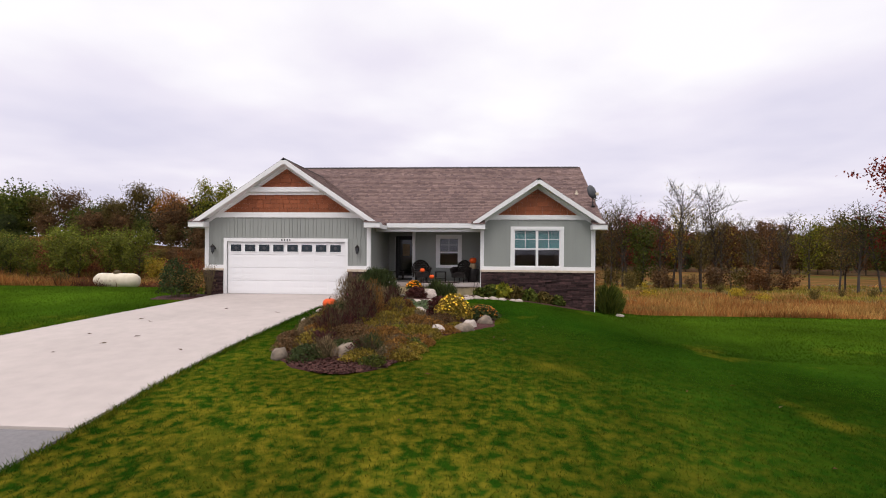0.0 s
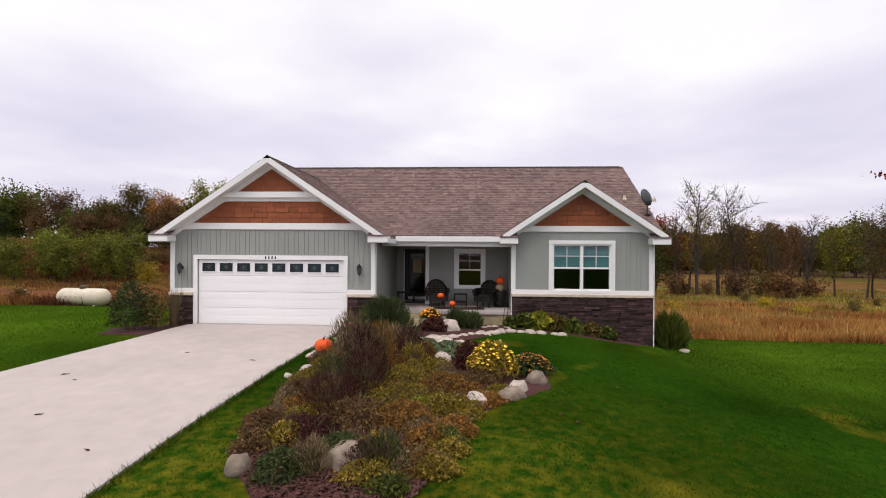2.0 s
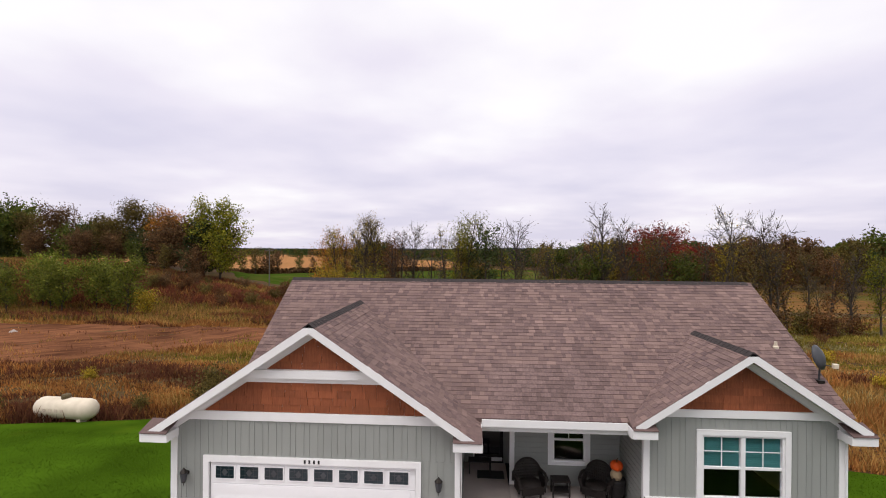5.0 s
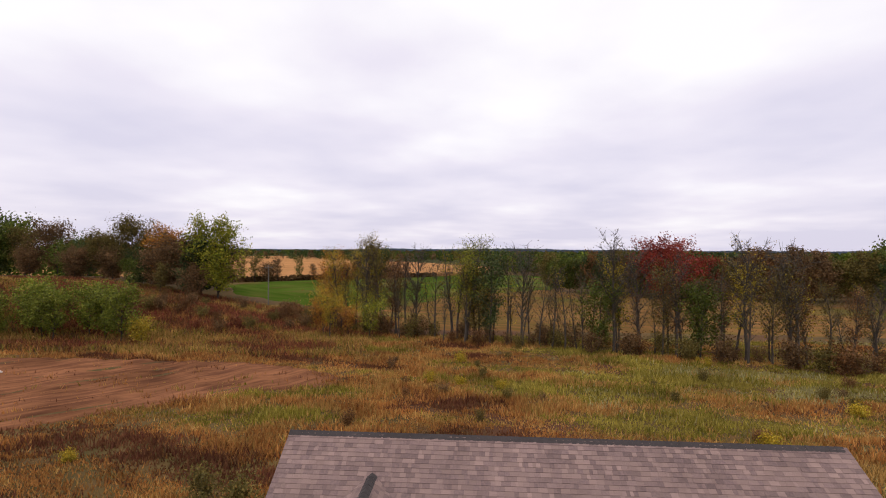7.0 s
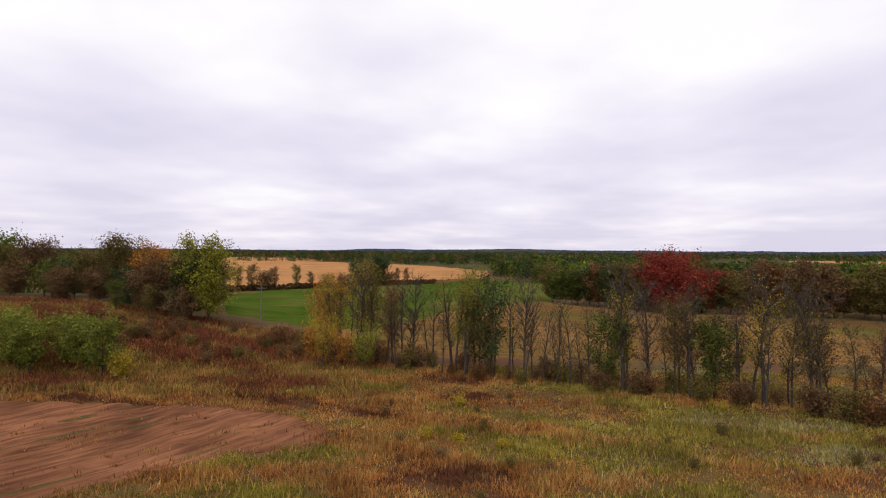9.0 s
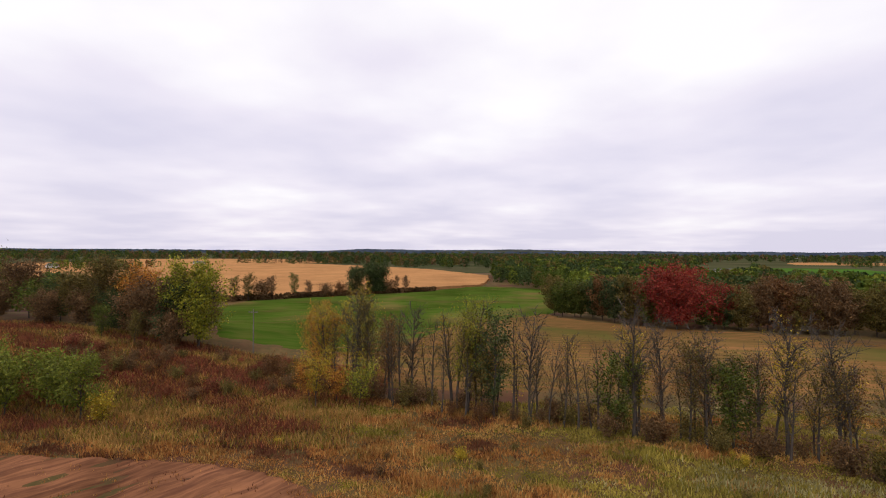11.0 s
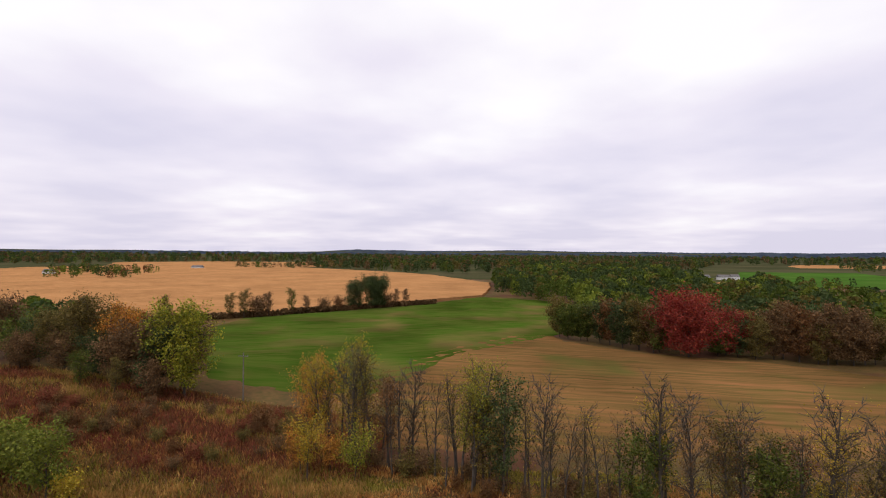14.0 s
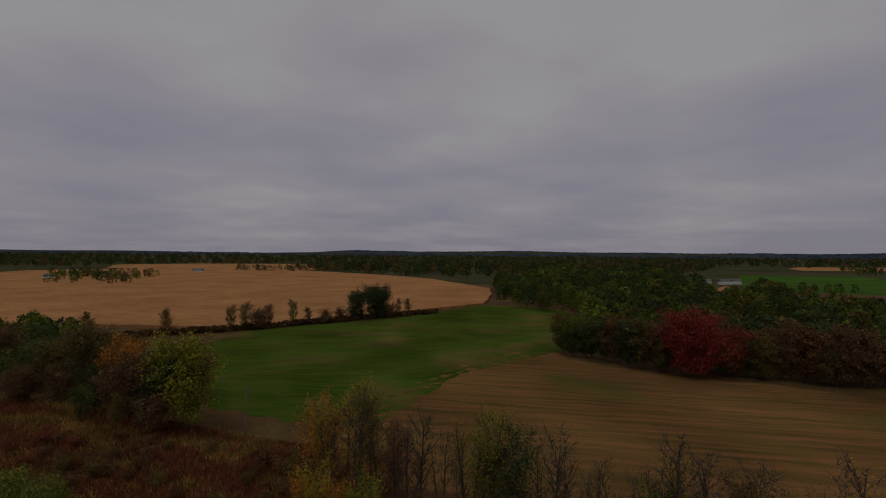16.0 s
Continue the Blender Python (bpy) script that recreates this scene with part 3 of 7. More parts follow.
RX0, RX1 = -10.27, 5.45
Y_IN = 20.25
Z_IN = EAVE_Z + SL * (Y_IN - EAVE_Y)
deck("roof", [(RX0, Y_IN, Z_IN), (RX1, Y_IN, Z_IN), (RX1, RIDGE_Y, RIDGE_Z), (RX0, RIDGE_Y, RIDGE_Z)])
deck("porch_eave", [(-4.3, EAVE_Y, EAVE_Z), (0.32, EAVE_Y, EAVE_Z), (0.32, Y_IN, Z_IN), (-4.3, Y_IN, Z_IN)])
deck("roof", [(RX1, 29.4, EAVE_Z - 0.03), (RX0, 29.4, EAVE_Z - 0.03), (RX0, RIDGE_Y, RIDGE_Z), (RX1, RIDGE_Y, RIDGE_Z)])
GOV, WOV = 0.40, 0.40
GE, WE = (GX1 - GX0) / 2 + 0.47, (WX1 - WX0) / 2 + 0.40
G_ZE, W_ZE = G_AP[1] - SL * GE, W_AP[1] - SL * WE
G_YB = EAVE_Y + (G_AP[1] - EAVE_Z) / SL + 0.05
W_YB = EAVE_Y + (W_AP[1] - EAVE_Z) / SL + 0.05
GYR, WYR = GYF - GOV, WYF - WOV
for ap, e, ze, yr, yb in ((G_AP, GE, G_ZE, GYR, G_YB), (W_AP, WE, W_ZE, WYR, W_YB)):
    for s in (-1, 1):
        y_low = EAVE_Y + 0.42
        if s == -1 and ap is G_AP:
            y_low = 25.8
        deck("roof", [(ap[0], yr, ap[1]), (ap[0] + s * e, yr, ze), (ap[0] + s * e, y_low, ze), (ap[0], yb if y_low < 25 else 25.8, ap[1])])

# white rake boards, fascias, returns and frieze boards
for ap, e, ze, yr, wy, x0, x1 in ((G_AP, GE, G_ZE, GYR, GYF, GX0, GX1), (W_AP, WE, W_ZE, WYR, WYF, WX0, WX1)):
    for s in (-1, 1):
        xe = ap[0] + s * (e - 0.06)
        part("rake_board", prism(bmesh.new(), [(ap[0], ap[1] + 0.0), (xe, ap[1] - SL * (e - 0.06)), (xe, ap[1] - SL * (e - 0.06) - 0.10), (xe - s * 0.13, ap[1] - SL * (e - 0.06) - 0.115), (ap[0], ap[1] - 0.205)], yr - 0.03, yr), "white", house)
        part("soffit", prism(bmesh.new(), [(ap[0], ap[1] - 0.15), (xe, ap[1] - SL * (e - 0.06) - 0.15), (xe, ap[1] - SL * (e - 0.06) - 0.18), (ap[0], ap[1] - 0.18)], yr, wy + 0.02), "white", house)
        # frieze board on the wall under the rake
        part("frieze_board", prism(bmesh.new(), [(ap[0], ap[1] - 0.17), (ap[0] + s * (x1 - x0) / 2, ap[1] - 0.17 - SL * (x1 - x0) / 2), (ap[0] + s * (x1 - x0) / 2, ap[1] - 0.345 - SL * (x1 - x0) / 2), (ap[0], ap[1] - 0.345)], wy - 0.035, wy + 0.0), "white", house)
        # short eave return with its little shingled top
        ex = ap[0] + s * (e + 0.02)
        ix = ap[0] + s * ((x1 - x0) / 2 - 0.16)
        part("eave_return", boxes((min(ex, ix), max(ex, ix), yr - 0.06, wy - 0.004, 2.72, 2.92), bevel=0.008), "white", house)
        bm = bmesh.new()
        a = [bm.verts.new(p) for p in ((ex, yr - 0.09, 2.925), (ix, yr - 0.09, 2.925), (ix, wy, 3.10), (ex, wy, 3.10), (ex, yr - 0.09, 2.945), (ix, yr - 0.09, 2.945), (ix, wy, 3.12), (ex, wy, 3.12))]
        for f in ((0, 1, 2, 3), (4, 5, 6, 7), (0, 1, 5, 4), (1, 2, 6, 5), (2, 3, 7, 6), (3, 0, 4, 7)):
            bm.faces.new([a[k] for k in f])
        bmesh.ops.recalc_face_normals(bm, faces=bm.faces)
        part("return_roof", bm, "shingle", house)
part("porch_fascia", boxes((G_AP[0] + GE + 0.03, W_AP[0] - WE - 0.03, EAVE_Y - 0.03, EAVE_Y, 2.78, 2.965), bevel=0.006), "white", house)
part("porch_beam", boxes((GX1, WX0, 20.06, 20.22, 2.62, 2.9)), "white", house)
part("porch_soffit", boxes((GX1 + 0.01, WX0 - 0.01, EAVE_Y, PORCH_Y, 2.86, 2.89)), "white", house)
part("side_fascia", boxes((G_AP[0] + GE, G_AP[0] + GE + 0.03, GYR + 0.02, EAVE_Y, 2.70, 2.85)), "white", house)
part("side_fascia", boxes((G_AP[0] - GE - 0.03, G_AP[0] - GE, GYR + 0.02, 26, 2.70, 2.85)), "white", house)
part("side_fascia", boxes((W_AP[0] - WE - 0.03, W_AP[0] - WE, WYR + 0.02, EAVE_Y, 2.70, 2.90)), "white", house)
bm = bmesh.new()
for pts in ([(Y_IN, Z_IN - 0.121), (RIDGE_Y, RIDGE_Z - 0.121), (RIDGE_Y, RIDGE_Z - 0.28), (Y_IN, Z_IN - 0.28)], [(29.4, EAVE_Z - 0.151), (RIDGE_Y, RIDGE_Z - 0.121), (RIDGE_Y, RIDGE_Z - 0.28), (29.4, EAVE_Z - 0.31)]):
    for x0, x1 in ((RX1 - 0.06, RX1 - 0.035), (RX0 + 0.035, RX0 + 0.06)):
        a = [bm.verts.new((x0, y, z)) for y, z in pts]
        b = [bm.verts.new((x1, y, z)) for y, z in pts]
        bm.faces.new(a)
        bm.faces.new(b[::-1])
        for i in range(4):
            bm.faces.new((a[(i + 1) % 4], a[i], b[i], b[(i + 1) % 4]))
bmesh.ops.recalc_face_normals(bm, faces=bm.faces)
bm.free()
for k, pts in enumerate(([(Y_IN, Z_IN), (RIDGE_Y, RIDGE_Z)], [(29.4, EAVE_Z - 0.03), (RIDGE_Y, RIDGE_Z)])):
    for x0 in (RX1 - 0.06, RX0 + 0.035):
        bm = bmesh.new()
        (ya, za), (yb, zb) = pts
        v_ = [bm.verts.new((x, y, z - dz)) for x in (x0, x0 + 0.025) for y, z, dz in ((ya, za, 0.121), (yb, zb, 0.121), (yb, zb, 0.28), (ya, za, 0.28))]
        for f in ((0, 1, 2, 3), (4, 7, 6, 5), (0, 4, 5, 1), (1, 5, 6, 2), (2, 6, 7, 3), (3, 7, 4, 0)):
            bm.faces.new([v_[i] for i in f])
        bmesh.ops.recalc_face_normals(bm, faces=bm.faces)
        part("side_rake", bm, "white", house)

# horizontal bands and corner boards
part("gable_band", boxes((G_AP[0] - 3.0, G_AP[0] + 3.0, GYF - 0.045, GYF, 3.13, 3.34), bevel=0.006), "white", house)
part("gable_band", boxes((W_AP[0] - 2.0, W_AP[0] + 2.0, WYF - 0.045, WYF, 3.14, 3.33), bevel=0.006), "white", house)
part("gable_shelf", prism(bmesh.new(), [(-9.36, 4.17), (-5.77, 4.17), (-6.05, 4.36), (-9.08, 4.36)], GYF - 0.16, GYF - 0.002), "white", house)
part("gable_shelf_moulding", boxes((-9.2, -5.93, GYF - 0.06, GYF - 0.002, 4.05, 4.168), bevel=0.006), "white", house)
for x0, x1, wy, zb in ((GX0 - 0.02, GX0 + 0.14, GYF, 1.0), (GX1 - 0.13, GX1 + 0.02, GYF, 1.0), (WX0 - 0.02, WX0 + 0.12, WYF, 0.95), (WX1 - 0.12, WX1 + 0.02, WYF, 0.95)):
    part("corner_board", boxes((x0, x1, wy - 0.03, wy, zb, 3.13), bevel=0.006), "white", house)
part("corner_board", boxes((GX1, GX1 + 0.03, GYF - 0.03, GYF + 0.10, -0.1, 2.72)), "white", house)
part("corner_board", boxes((WX0 - 0.03, WX0, WYF - 0.03, WYF + 0.10, 0.05, 2.72)), "white", house)
part("corner_board", boxes((WX1, WX1 + 0.03, WYF - 0.09, WYF + 0.10, -0.9, 2.72)), "white", house)
part("door_post", boxes((ENTRY_X - 0.10, ENTRY_X + 0.04, PORCH_Y - 0.06, PORCH_Y - 0.002, 0.42, 2.78)), "white", house)
part("belt_band", boxes((WX0 - 0.01, WX1 + 0.01, WYF - 0.05, WYF - 0.001, 1.03, 1.17), bevel=0.006), "white", house)
part("stone_ledge", boxes((WX0 - 0.02, WX1 + 0.02, WYF - 0.13, WYF - 0.001, 0.94, 1.03), bevel=0.012), "ledge", house, "pale limestone ledge above the stone veneer")
for x0, x1 in ((GX0 - 0.01, -10.21), (-5.03, GX1 + 0.01)):
    part("belt_band", boxes((x0, x1, GYF - 0.05, GYF - 0.001, 1.04, 1.18), bevel=0.006), "white", house)
    part("stone_ledge", boxes((x0 - 0.01, x1 + 0.01, GYF - 0.13, GYF - 0.001, 0.95, 1.04), bevel=0.012), "ledge", house, "pale limestone ledge above the stone veneer")

# vertical battens of the siding, in uneven pairs
def battens(x0, x1, wy, z0, z1, skip=()):
    k, x = 0, x0
    while x < x1:
        if not any(a < x < b for a, b in skip):
            part("batten", boxes((x - 0.014, x + 0.014, wy - 0.016, wy - 0.001, z0, z1)), "siding", house)
        x += 0.20 if k % 2 else 0.13
        k += 1


battens(GX0 + 0.22, GX1 - 0.15, GYF, 2.30, 3.13, ())
battens(GX0 + 0.22, -10.23, GYF, 1.18, 2.30, ())
battens(-5.0, GX1 - 0.15, GYF, 1.18, 2.30, ())
battens(WX0 + 0.2, 1.55, WYF, 1.17, 3.14, ())
battens(3.85, WX1 - 0.15, WYF, 1.17, 3.14, ())
battens(1.6, 3.84, WYF, 2.87, 3.14, ())
# lap boards on the porch walls
for k in range(16):
    z = 0.45 + k * 0.15
    for x0, x1 in ((ENTRY_X + 0.05, PW[0] - 0.14), (PW[1] + 0.14, WX0 - 0.02)):
        part("lap_board", boxes((x0, x1, PORCH_Y - 0.014, PORCH_Y - 0.001, z, z + 0.14)), "siding", house)
    bm = bmesh.new()
    box(bm, GX1 + 0.001, GX1 + 0.014, GYF + 0.11, ENTRY_Y - 0.02, z, z + 0.135)
    part("lap_board", bm, "siding", house)
    bm = bmesh.new()
    box(bm, WX0 - 0.014, WX0 - 0.001, WYF + 0.11, PORCH_Y - 0.02, z, z + 0.135)
    part("lap_board", bm, "siding", house)

# garage door: four sections with raised panels, eight leaded lights
gd = part("garage_door", boxes((GW[0], GW[1], GYF + 0.05, GYF + 0.09, 0.0, GW[2])), "door_white", house, "closed white garage door with eight small windows")
part("door_casing", boxes((-10.21, GW[0], GYF - 0.05, GYF + 0.06, 0.0, 2.285), (GW[1], -5.03, GYF - 0.05, GYF + 0.06, 0.0, 2.285), (GW[0], GW[1], GYF - 0.05, GYF + 0.06, GW[2], 2.285)), "white", gd)
for r in range(4):
    z0 = 0.02 + r * 0.53
    part("section", boxes((GW[0] + 0.01, GW[1] - 0.01, GYF + 0.03, GYF + 0.05, z0, z0 + 0.515), bevel=0.008), "door_white", gd)
    for c in range(8):
        x0 = GW[0] + 0.10 + c * 0.594
        if r < 3:
            for zz in (0.07, 0.30):
                part("raised_panel", boxes((x0, x0 + 0.54, GYF + 0.025, GYF + 0.03, z0 + zz, z0 + zz + 0.16), bevel=0.002), "door_white", gd)
        else:
            w = part("window", boxes((x0 + 0.02, x0 + 0.52, GYF + 0.008, GYF + 0.03, z0 + 0.10, z0 + 0.44)), "door_white", gd)
            part("pane", boxes((x0 + 0.05, x0 + 0.49, GYF + 0.004, GYF + 0.008, z0 + 0.13, z0 + 0.41)), "tinted_glass", w)
            bm = bmesh.new()
            for q in (0.17, 0.37):
                box(bm, x0 + q - 0.004, x0 + q + 0.004, GYF + 0.001, GYF + 0.004, z0 + 0.13, z0 + 0.41)
            for q in (0.2, 0.34):
                box(bm, x0 + 0.05, x0 + 0.49, GYF + 0.0012, GYF + 0.004, z0 + q - 0.004, z0 + q + 0.004)
            prism(bm, [(x0 + 0.27, z0 + 0.18), (x0 + 0.35, z0 + 0.27), (x0 + 0.27, z0 + 0.36), (x0 + 0.19, z0 + 0.27)], GYF + 0.0014, GYF + 0.004)
            part("leaded_pattern", bm, "dish", w)
part("number_plate", boxes(*[(-7.78 + k * 0.11, -7.735 + k * 0.11, GYF - 0.056, GYF - 0.05, 2.17, 2.255) for k in range(4)]), "black", house, "four plain dark bars on the door casing")

# carriage lamps
for lx in (-10.61, -4.62):
    lamp = thing("wall_lantern", lx, GYF - 0.018, 1.86, "dark bronze carriage lantern beside the garage door", "wall lamp", "carriage lanterns")
    part("back_plate", lathe(bmesh.new(), [(0.001, -0.0), (0.055, 0.0), (0.05, 0.02), (0.001, 0.025)], 12), "iron", lamp).matrix_local = pose(0, 0, 0, 90, 0, 0)
    part("arm", tube(bmesh.new(), [(0, -0.02, 0), (0, -0.09, 0.07), (0, -0.15, 0.10), (0, -0.15, 0.16)], 0.012), "iron", lamp)
    part("cage", lathe(bmesh.new(), [(0.02, -0.17), (0.05, -0.14), (0.085, 0.08), (0.095, 0.09), (0.03, 0.16), (0.012, 0.19)], 8, (0, -0.15, -0.02)), "iron", lamp)
    part("lantern_glass", lathe(bmesh.new(), [(0.055, -0.12), (0.088, 0.07)], 8, (0, -0.152, -0.02)), "dish", lamp)
    part("finial", tube(bmesh.new(), [(0, -0.15, -0.19), (0, -0.15, -0.26)], [0.012, 0.004]), "iron", lamp)


# windows
def sash_window(x0, x1, z0, z1, wy, mull, blind, sill_z, trim=0.13):
    w = part("window", boxes((x0, x0 + 0.05, wy - 0.02, wy + 0.08, z0, z1), (x1 - 0.05, x1, wy - 0.02, wy + 0.08, z0, z1), (x0 + 0.05, x1 - 0.05, wy - 0.02, wy + 0.08, z1 - 0.05, z1), (x0 + 0.05, x1 - 0.05, wy - 0.02, wy + 0.08, z0, z0 + 0.05)), "white", house, "white sash window")
    part("casing", boxes((x0 - trim, x0, wy - 0.058, wy - 0.001, z0 - 0.08, z1 + trim), (x1, x1 + trim, wy - 0.058, wy - 0.001, z0 - 0.08, z1 + trim), (x0, x1, wy - 0.06, wy - 0.001, z1, z1 + trim), (x0, x1, wy - 0.06, wy - 0.001, z0 - 0.08, z0)), "white", w)
    spans = [(x0 + 0.05, x1 - 0.05)] if not mull else [(x0 + 0.05, (x0 + x1) / 2 - 0.05), ((x0 + x1) / 2 + 0.05, x1 - 0.05)]
    if mull:
        part("mullion", boxes(((x0 + x1) / 2 - 0.05, (x0 + x1) / 2 + 0.05, wy - 0.03, wy + 0.07, z0 + 0.05, z1 - 0.05)), "white", w)
    zm = z0 + (z1 - z0) * 0.485
    for a, b in spans:
        part("meeting_rail", boxes((a, b, wy, wy + 0.05, zm - 0.03, zm + 0.03)), "white", w)
        part("pane", boxes((a, b, wy + 0.03, wy + 0.036, z0 + 0.05, zm - 0.03)), "glass", w).visible_shadow = False
        part("pane", boxes((a, b, wy + 0.03, wy + 0.036, zm + 0.03, z1 - 0.05)), "glass", w).visible_shadow = False
        part("muntin", boxes(((a + b) / 2 - 0.01, (a + b) / 2 + 0.01, wy + 0.012, wy + 0.028, zm + 0.03, z1 - 0.05), (a, b, wy + 0.014, wy + 0.026, (zm + z1) / 2 - 0.01, (zm + z1) / 2 + 0.01)), "white", w)
        if blind:
            bl = thing("window_blind", (a + b) / 2, wy + 0.08, z1 - 0.05, "teal slatted blind drawn half down behind the glass", "blind", "window blinds")
            for k in range(14):
                z = -k * (z1 - zm - 0.06) / 14
                part("slat", boxes((-(b - a) / 2, (b - a) / 2, 0.0, 0.012, z - 0.05, z)), "teal", bl)
    return w


sash_window(WIN[0], WIN[1], WIN[2] + 0.04, WIN[3], WYF, True, True, 1.17)
sash_window(PW[0], PW[1], PW[2], PW[3], PORCH_Y, False, False, 1.0)

# front door, dark, with a glazed storm door
fd = part("front_door", boxes((PD[0] + 0.06, PD[1] - 0.02, ENTRY_Y + 0.04, ENTRY_Y + 0.09, PD[2], PD[3])), "black", house, "dark front door behind a glazed storm door")
part("door_frame", boxes((PD[0] - 0.06, PD[0] + 0.06, ENTRY_Y - 0.03, ENTRY_Y + 0.1, PD[2], PD[3] + 0.06), (PD[0] + 0.06, PD[1] + 0.02, ENTRY_Y - 0.03, ENTRY_Y + 0.1, PD[3], PD[3] + 0.06)), "black", fd)
part("kick_panel", boxes((PD[0] + 0.08, PD[1] - 0.04, ENTRY_Y + 0.02, ENTRY_Y + 0.04, PD[2] + 0.02, PD[2] + 0.14), bevel=0.004), "white", fd)
part("door_glass", boxes((PD[0] + 0.16, PD[1] - 0.12, ENTRY_Y + 0.025, ENTRY_Y + 0.035, PD[2] + 0.25, PD[3] - 0.12)), "black_gloss", fd)
part("door_paper", boxes((PD[0] + 0.28, PD[1] - 0.22, ENTRY_Y + 0.016, ENTRY_Y + 0.023, 1.55, 2.12)), "straw", fd, "pale notice hung on the door glass")
part("side_casing", boxes((PD[0] - 0.10, PD[0] - 0.065, ENTRY_Y - 0.05, ENTRY_Y - 0.001, PD[2], PD[3])), "white", fd)
part("door_handle", boxes((PD[1] - 0.10, PD[1] - 0.075, ENTRY_Y - 0.03, ENTRY_Y + 0.02, 1.35, 1.5)), "iron", fd)

# porch slab and steps
porch = thing("porch", -1.9, 20.9, 0, "pale weathered concrete porch slab with two steps", "porch", kind="structure")
porch.matrix_world = Matrix.Identity(4)
part("slab", boxes((-2.80, WX0 - 0.02, 20.0, PORCH_Y - 0.02, 0.30, 0.42), bevel=0.01), "concrete", porch)
part("slab_front", boxes((-2.78, WX0 - 0.03, 20.05, PORCH_Y - 0.02, -0.4, 0.30)), "old_concrete", porch)
part("slab", boxes((GX1 + 0.02, -2.803, 20.45, ENTRY_Y - 0.02, 0.25, 0.41), bevel=0.01), "concrete", porch)
part("step", boxes((GX1 + 0.02, -2.80, 20.10, PORCH_Y - 0.3, -0.4, 0.25), bevel=0.01), "old_concrete", porch)
part("step", boxes((GX1 + 0.02, -2.78, 19.75, 20.3, -0.4, 0.12), bevel=0.01), "old_concrete", porch)

# cedar shakes in the gables
rs = random.Random(5)


def clip_poly(pts, ax, sg):
    """Keeps the part of a polygon under one slope of the gable: z + SL * sg * x <= ax."""
    out = []
    for (x0, z0), (x1, z1) in zip(pts, pts[1:] + pts[:1]):
        d0, d1 = z0 + SL * sg * x0 - ax, z1 + SL * sg * x1 - ax
        if d0 <= 0:
            out.append((x0, z0))
        if d0 * d1 < 0:
            t = d0 / (d0 - d1)
            out.append((x0 + (x1 - x0) * t, z0 + (z1 - z0) * t))
    return out


def shakes(ap, inset, z0, z1, wy, step):
    nrow = max(1, round((z1 - z0) / step))
    h = (z1 - z0) / nrow
    for r in range(nrow):
        za, zb = z0 + r * h, z0 + (r + 1) * h
        half = (ap[1] - inset - za) / SL
        x = -half
        while x < half - 0.01:
            w = rs.uniform(0.24, 0.46)
            pts = [(x + 0.004, za + 0.003), (x + w - 0.004, za + 0.003), (x + w - 0.004, zb), (x + 0.004, zb)]
            x += w
            for sg in (-1, 1):
                pts = clip_poly(pts, ap[1] - inset, sg) if len(pts) > 2 else []
            if len(pts) < 3:
                continue
            lift = rs.uniform(0.0, 0.006)
            bm = bmesh.new()
            lo = [bm.verts.new((ap[0] + px_, wy - 0.024 - lift + 0.014 * (pz - za) / h, pz)) for px_, pz in pts]
            hi = [bm.verts.new((ap[0] + px_, wy, pz)) for px_, pz in pts]
            bm.faces.new(lo)
            for i in range(len(pts)):
                j = (i + 1) % len(pts)
                bm.faces.new((lo[j], lo[i], hi[i], hi[j]))
            bmesh.ops.recalc_face_normals(bm, faces=bm.faces)
            part("shake", bm, "cedar", house)


shakes(G_AP, 0.36, 3.345, 4.05, GYF - 0.003, 0.18)
shakes(G_AP, 0.36, 4.37, 5.10, GYF - 0.06, 0.17)
shakes(W_AP, 0.38, 3.335, 4.41, WYF - 0.003, 0.17)
part("gable_face", prism(bmesh.new(), [(-9.0, 4.36), (-6.12, 4.36), (G_AP[0], 5.36)], GYF - 0.058, GYF - 0.037), "white", house)


# ledge stones
def stones(x0, x1, y, z_lo, z_hi, seed):
    r = random.Random(seed)
    z = z_hi
    while z > z_lo:
        h = r.choice((0.05, 0.07, 0.07, 0.09, 0.11))
        x = x0
        while x < x1 - 0.02:
            w = min(r.uniform(0.16, 0.55), x1 - x)
            d = r.uniform(0.03, 0.085)
            bm = bmesh.new()
            f = [bm.verts.new(p) for p in ((x + 0.006, y - d, z - h + 0.005), (x + w - 0.006, y - d + r.uniform(-0.012, 0.012), z - h + r.uniform(0.004, 0.01)), (x + w - 0.006, y - d + r.uniform(-0.012, 0.012), z - 0.005), (x + 0.006, y - d, z - r.uniform(0.004, 0.01)))]
            b = [bm.verts.new((v.co.x, y, v.co.z)) for v in f]
            bm.faces.new(f)
            for i in range(4):
                bm.faces.new((f[(i + 1) % 4], f[i], b[i], b[(i + 1) % 4]))
            bmesh.ops.recalc_face_normals(bm, faces=bm.faces)
            part("stone", bm, "stone", house)
            x += w
        z -= h


part("stone_backing", boxes((WX0, WX1 + 0.001, WYF - 0.03, WYF - 0.001, BASE, 0.94)), "mortar", house)
part("stone_backing", boxes((GX0, -10.22, GYF - 0.03, GYF - 0.001, BASE, 0.95)), "mortar", house)
part("stone_backing", boxes((-5.02, GX1, GYF - 0.03, GYF - 0.001, BASE, 0.95)), "mortar", house)
stones(WX0 + 0.01, WX1, WYF - 0.03, -0.75, 0.94, 1)
stones(GX0, -10.22, GYF - 0.03, -0.1, 0.95, 2)
stones(-5.02, GX1, GYF - 0.03, -0.1, 0.95, 3)


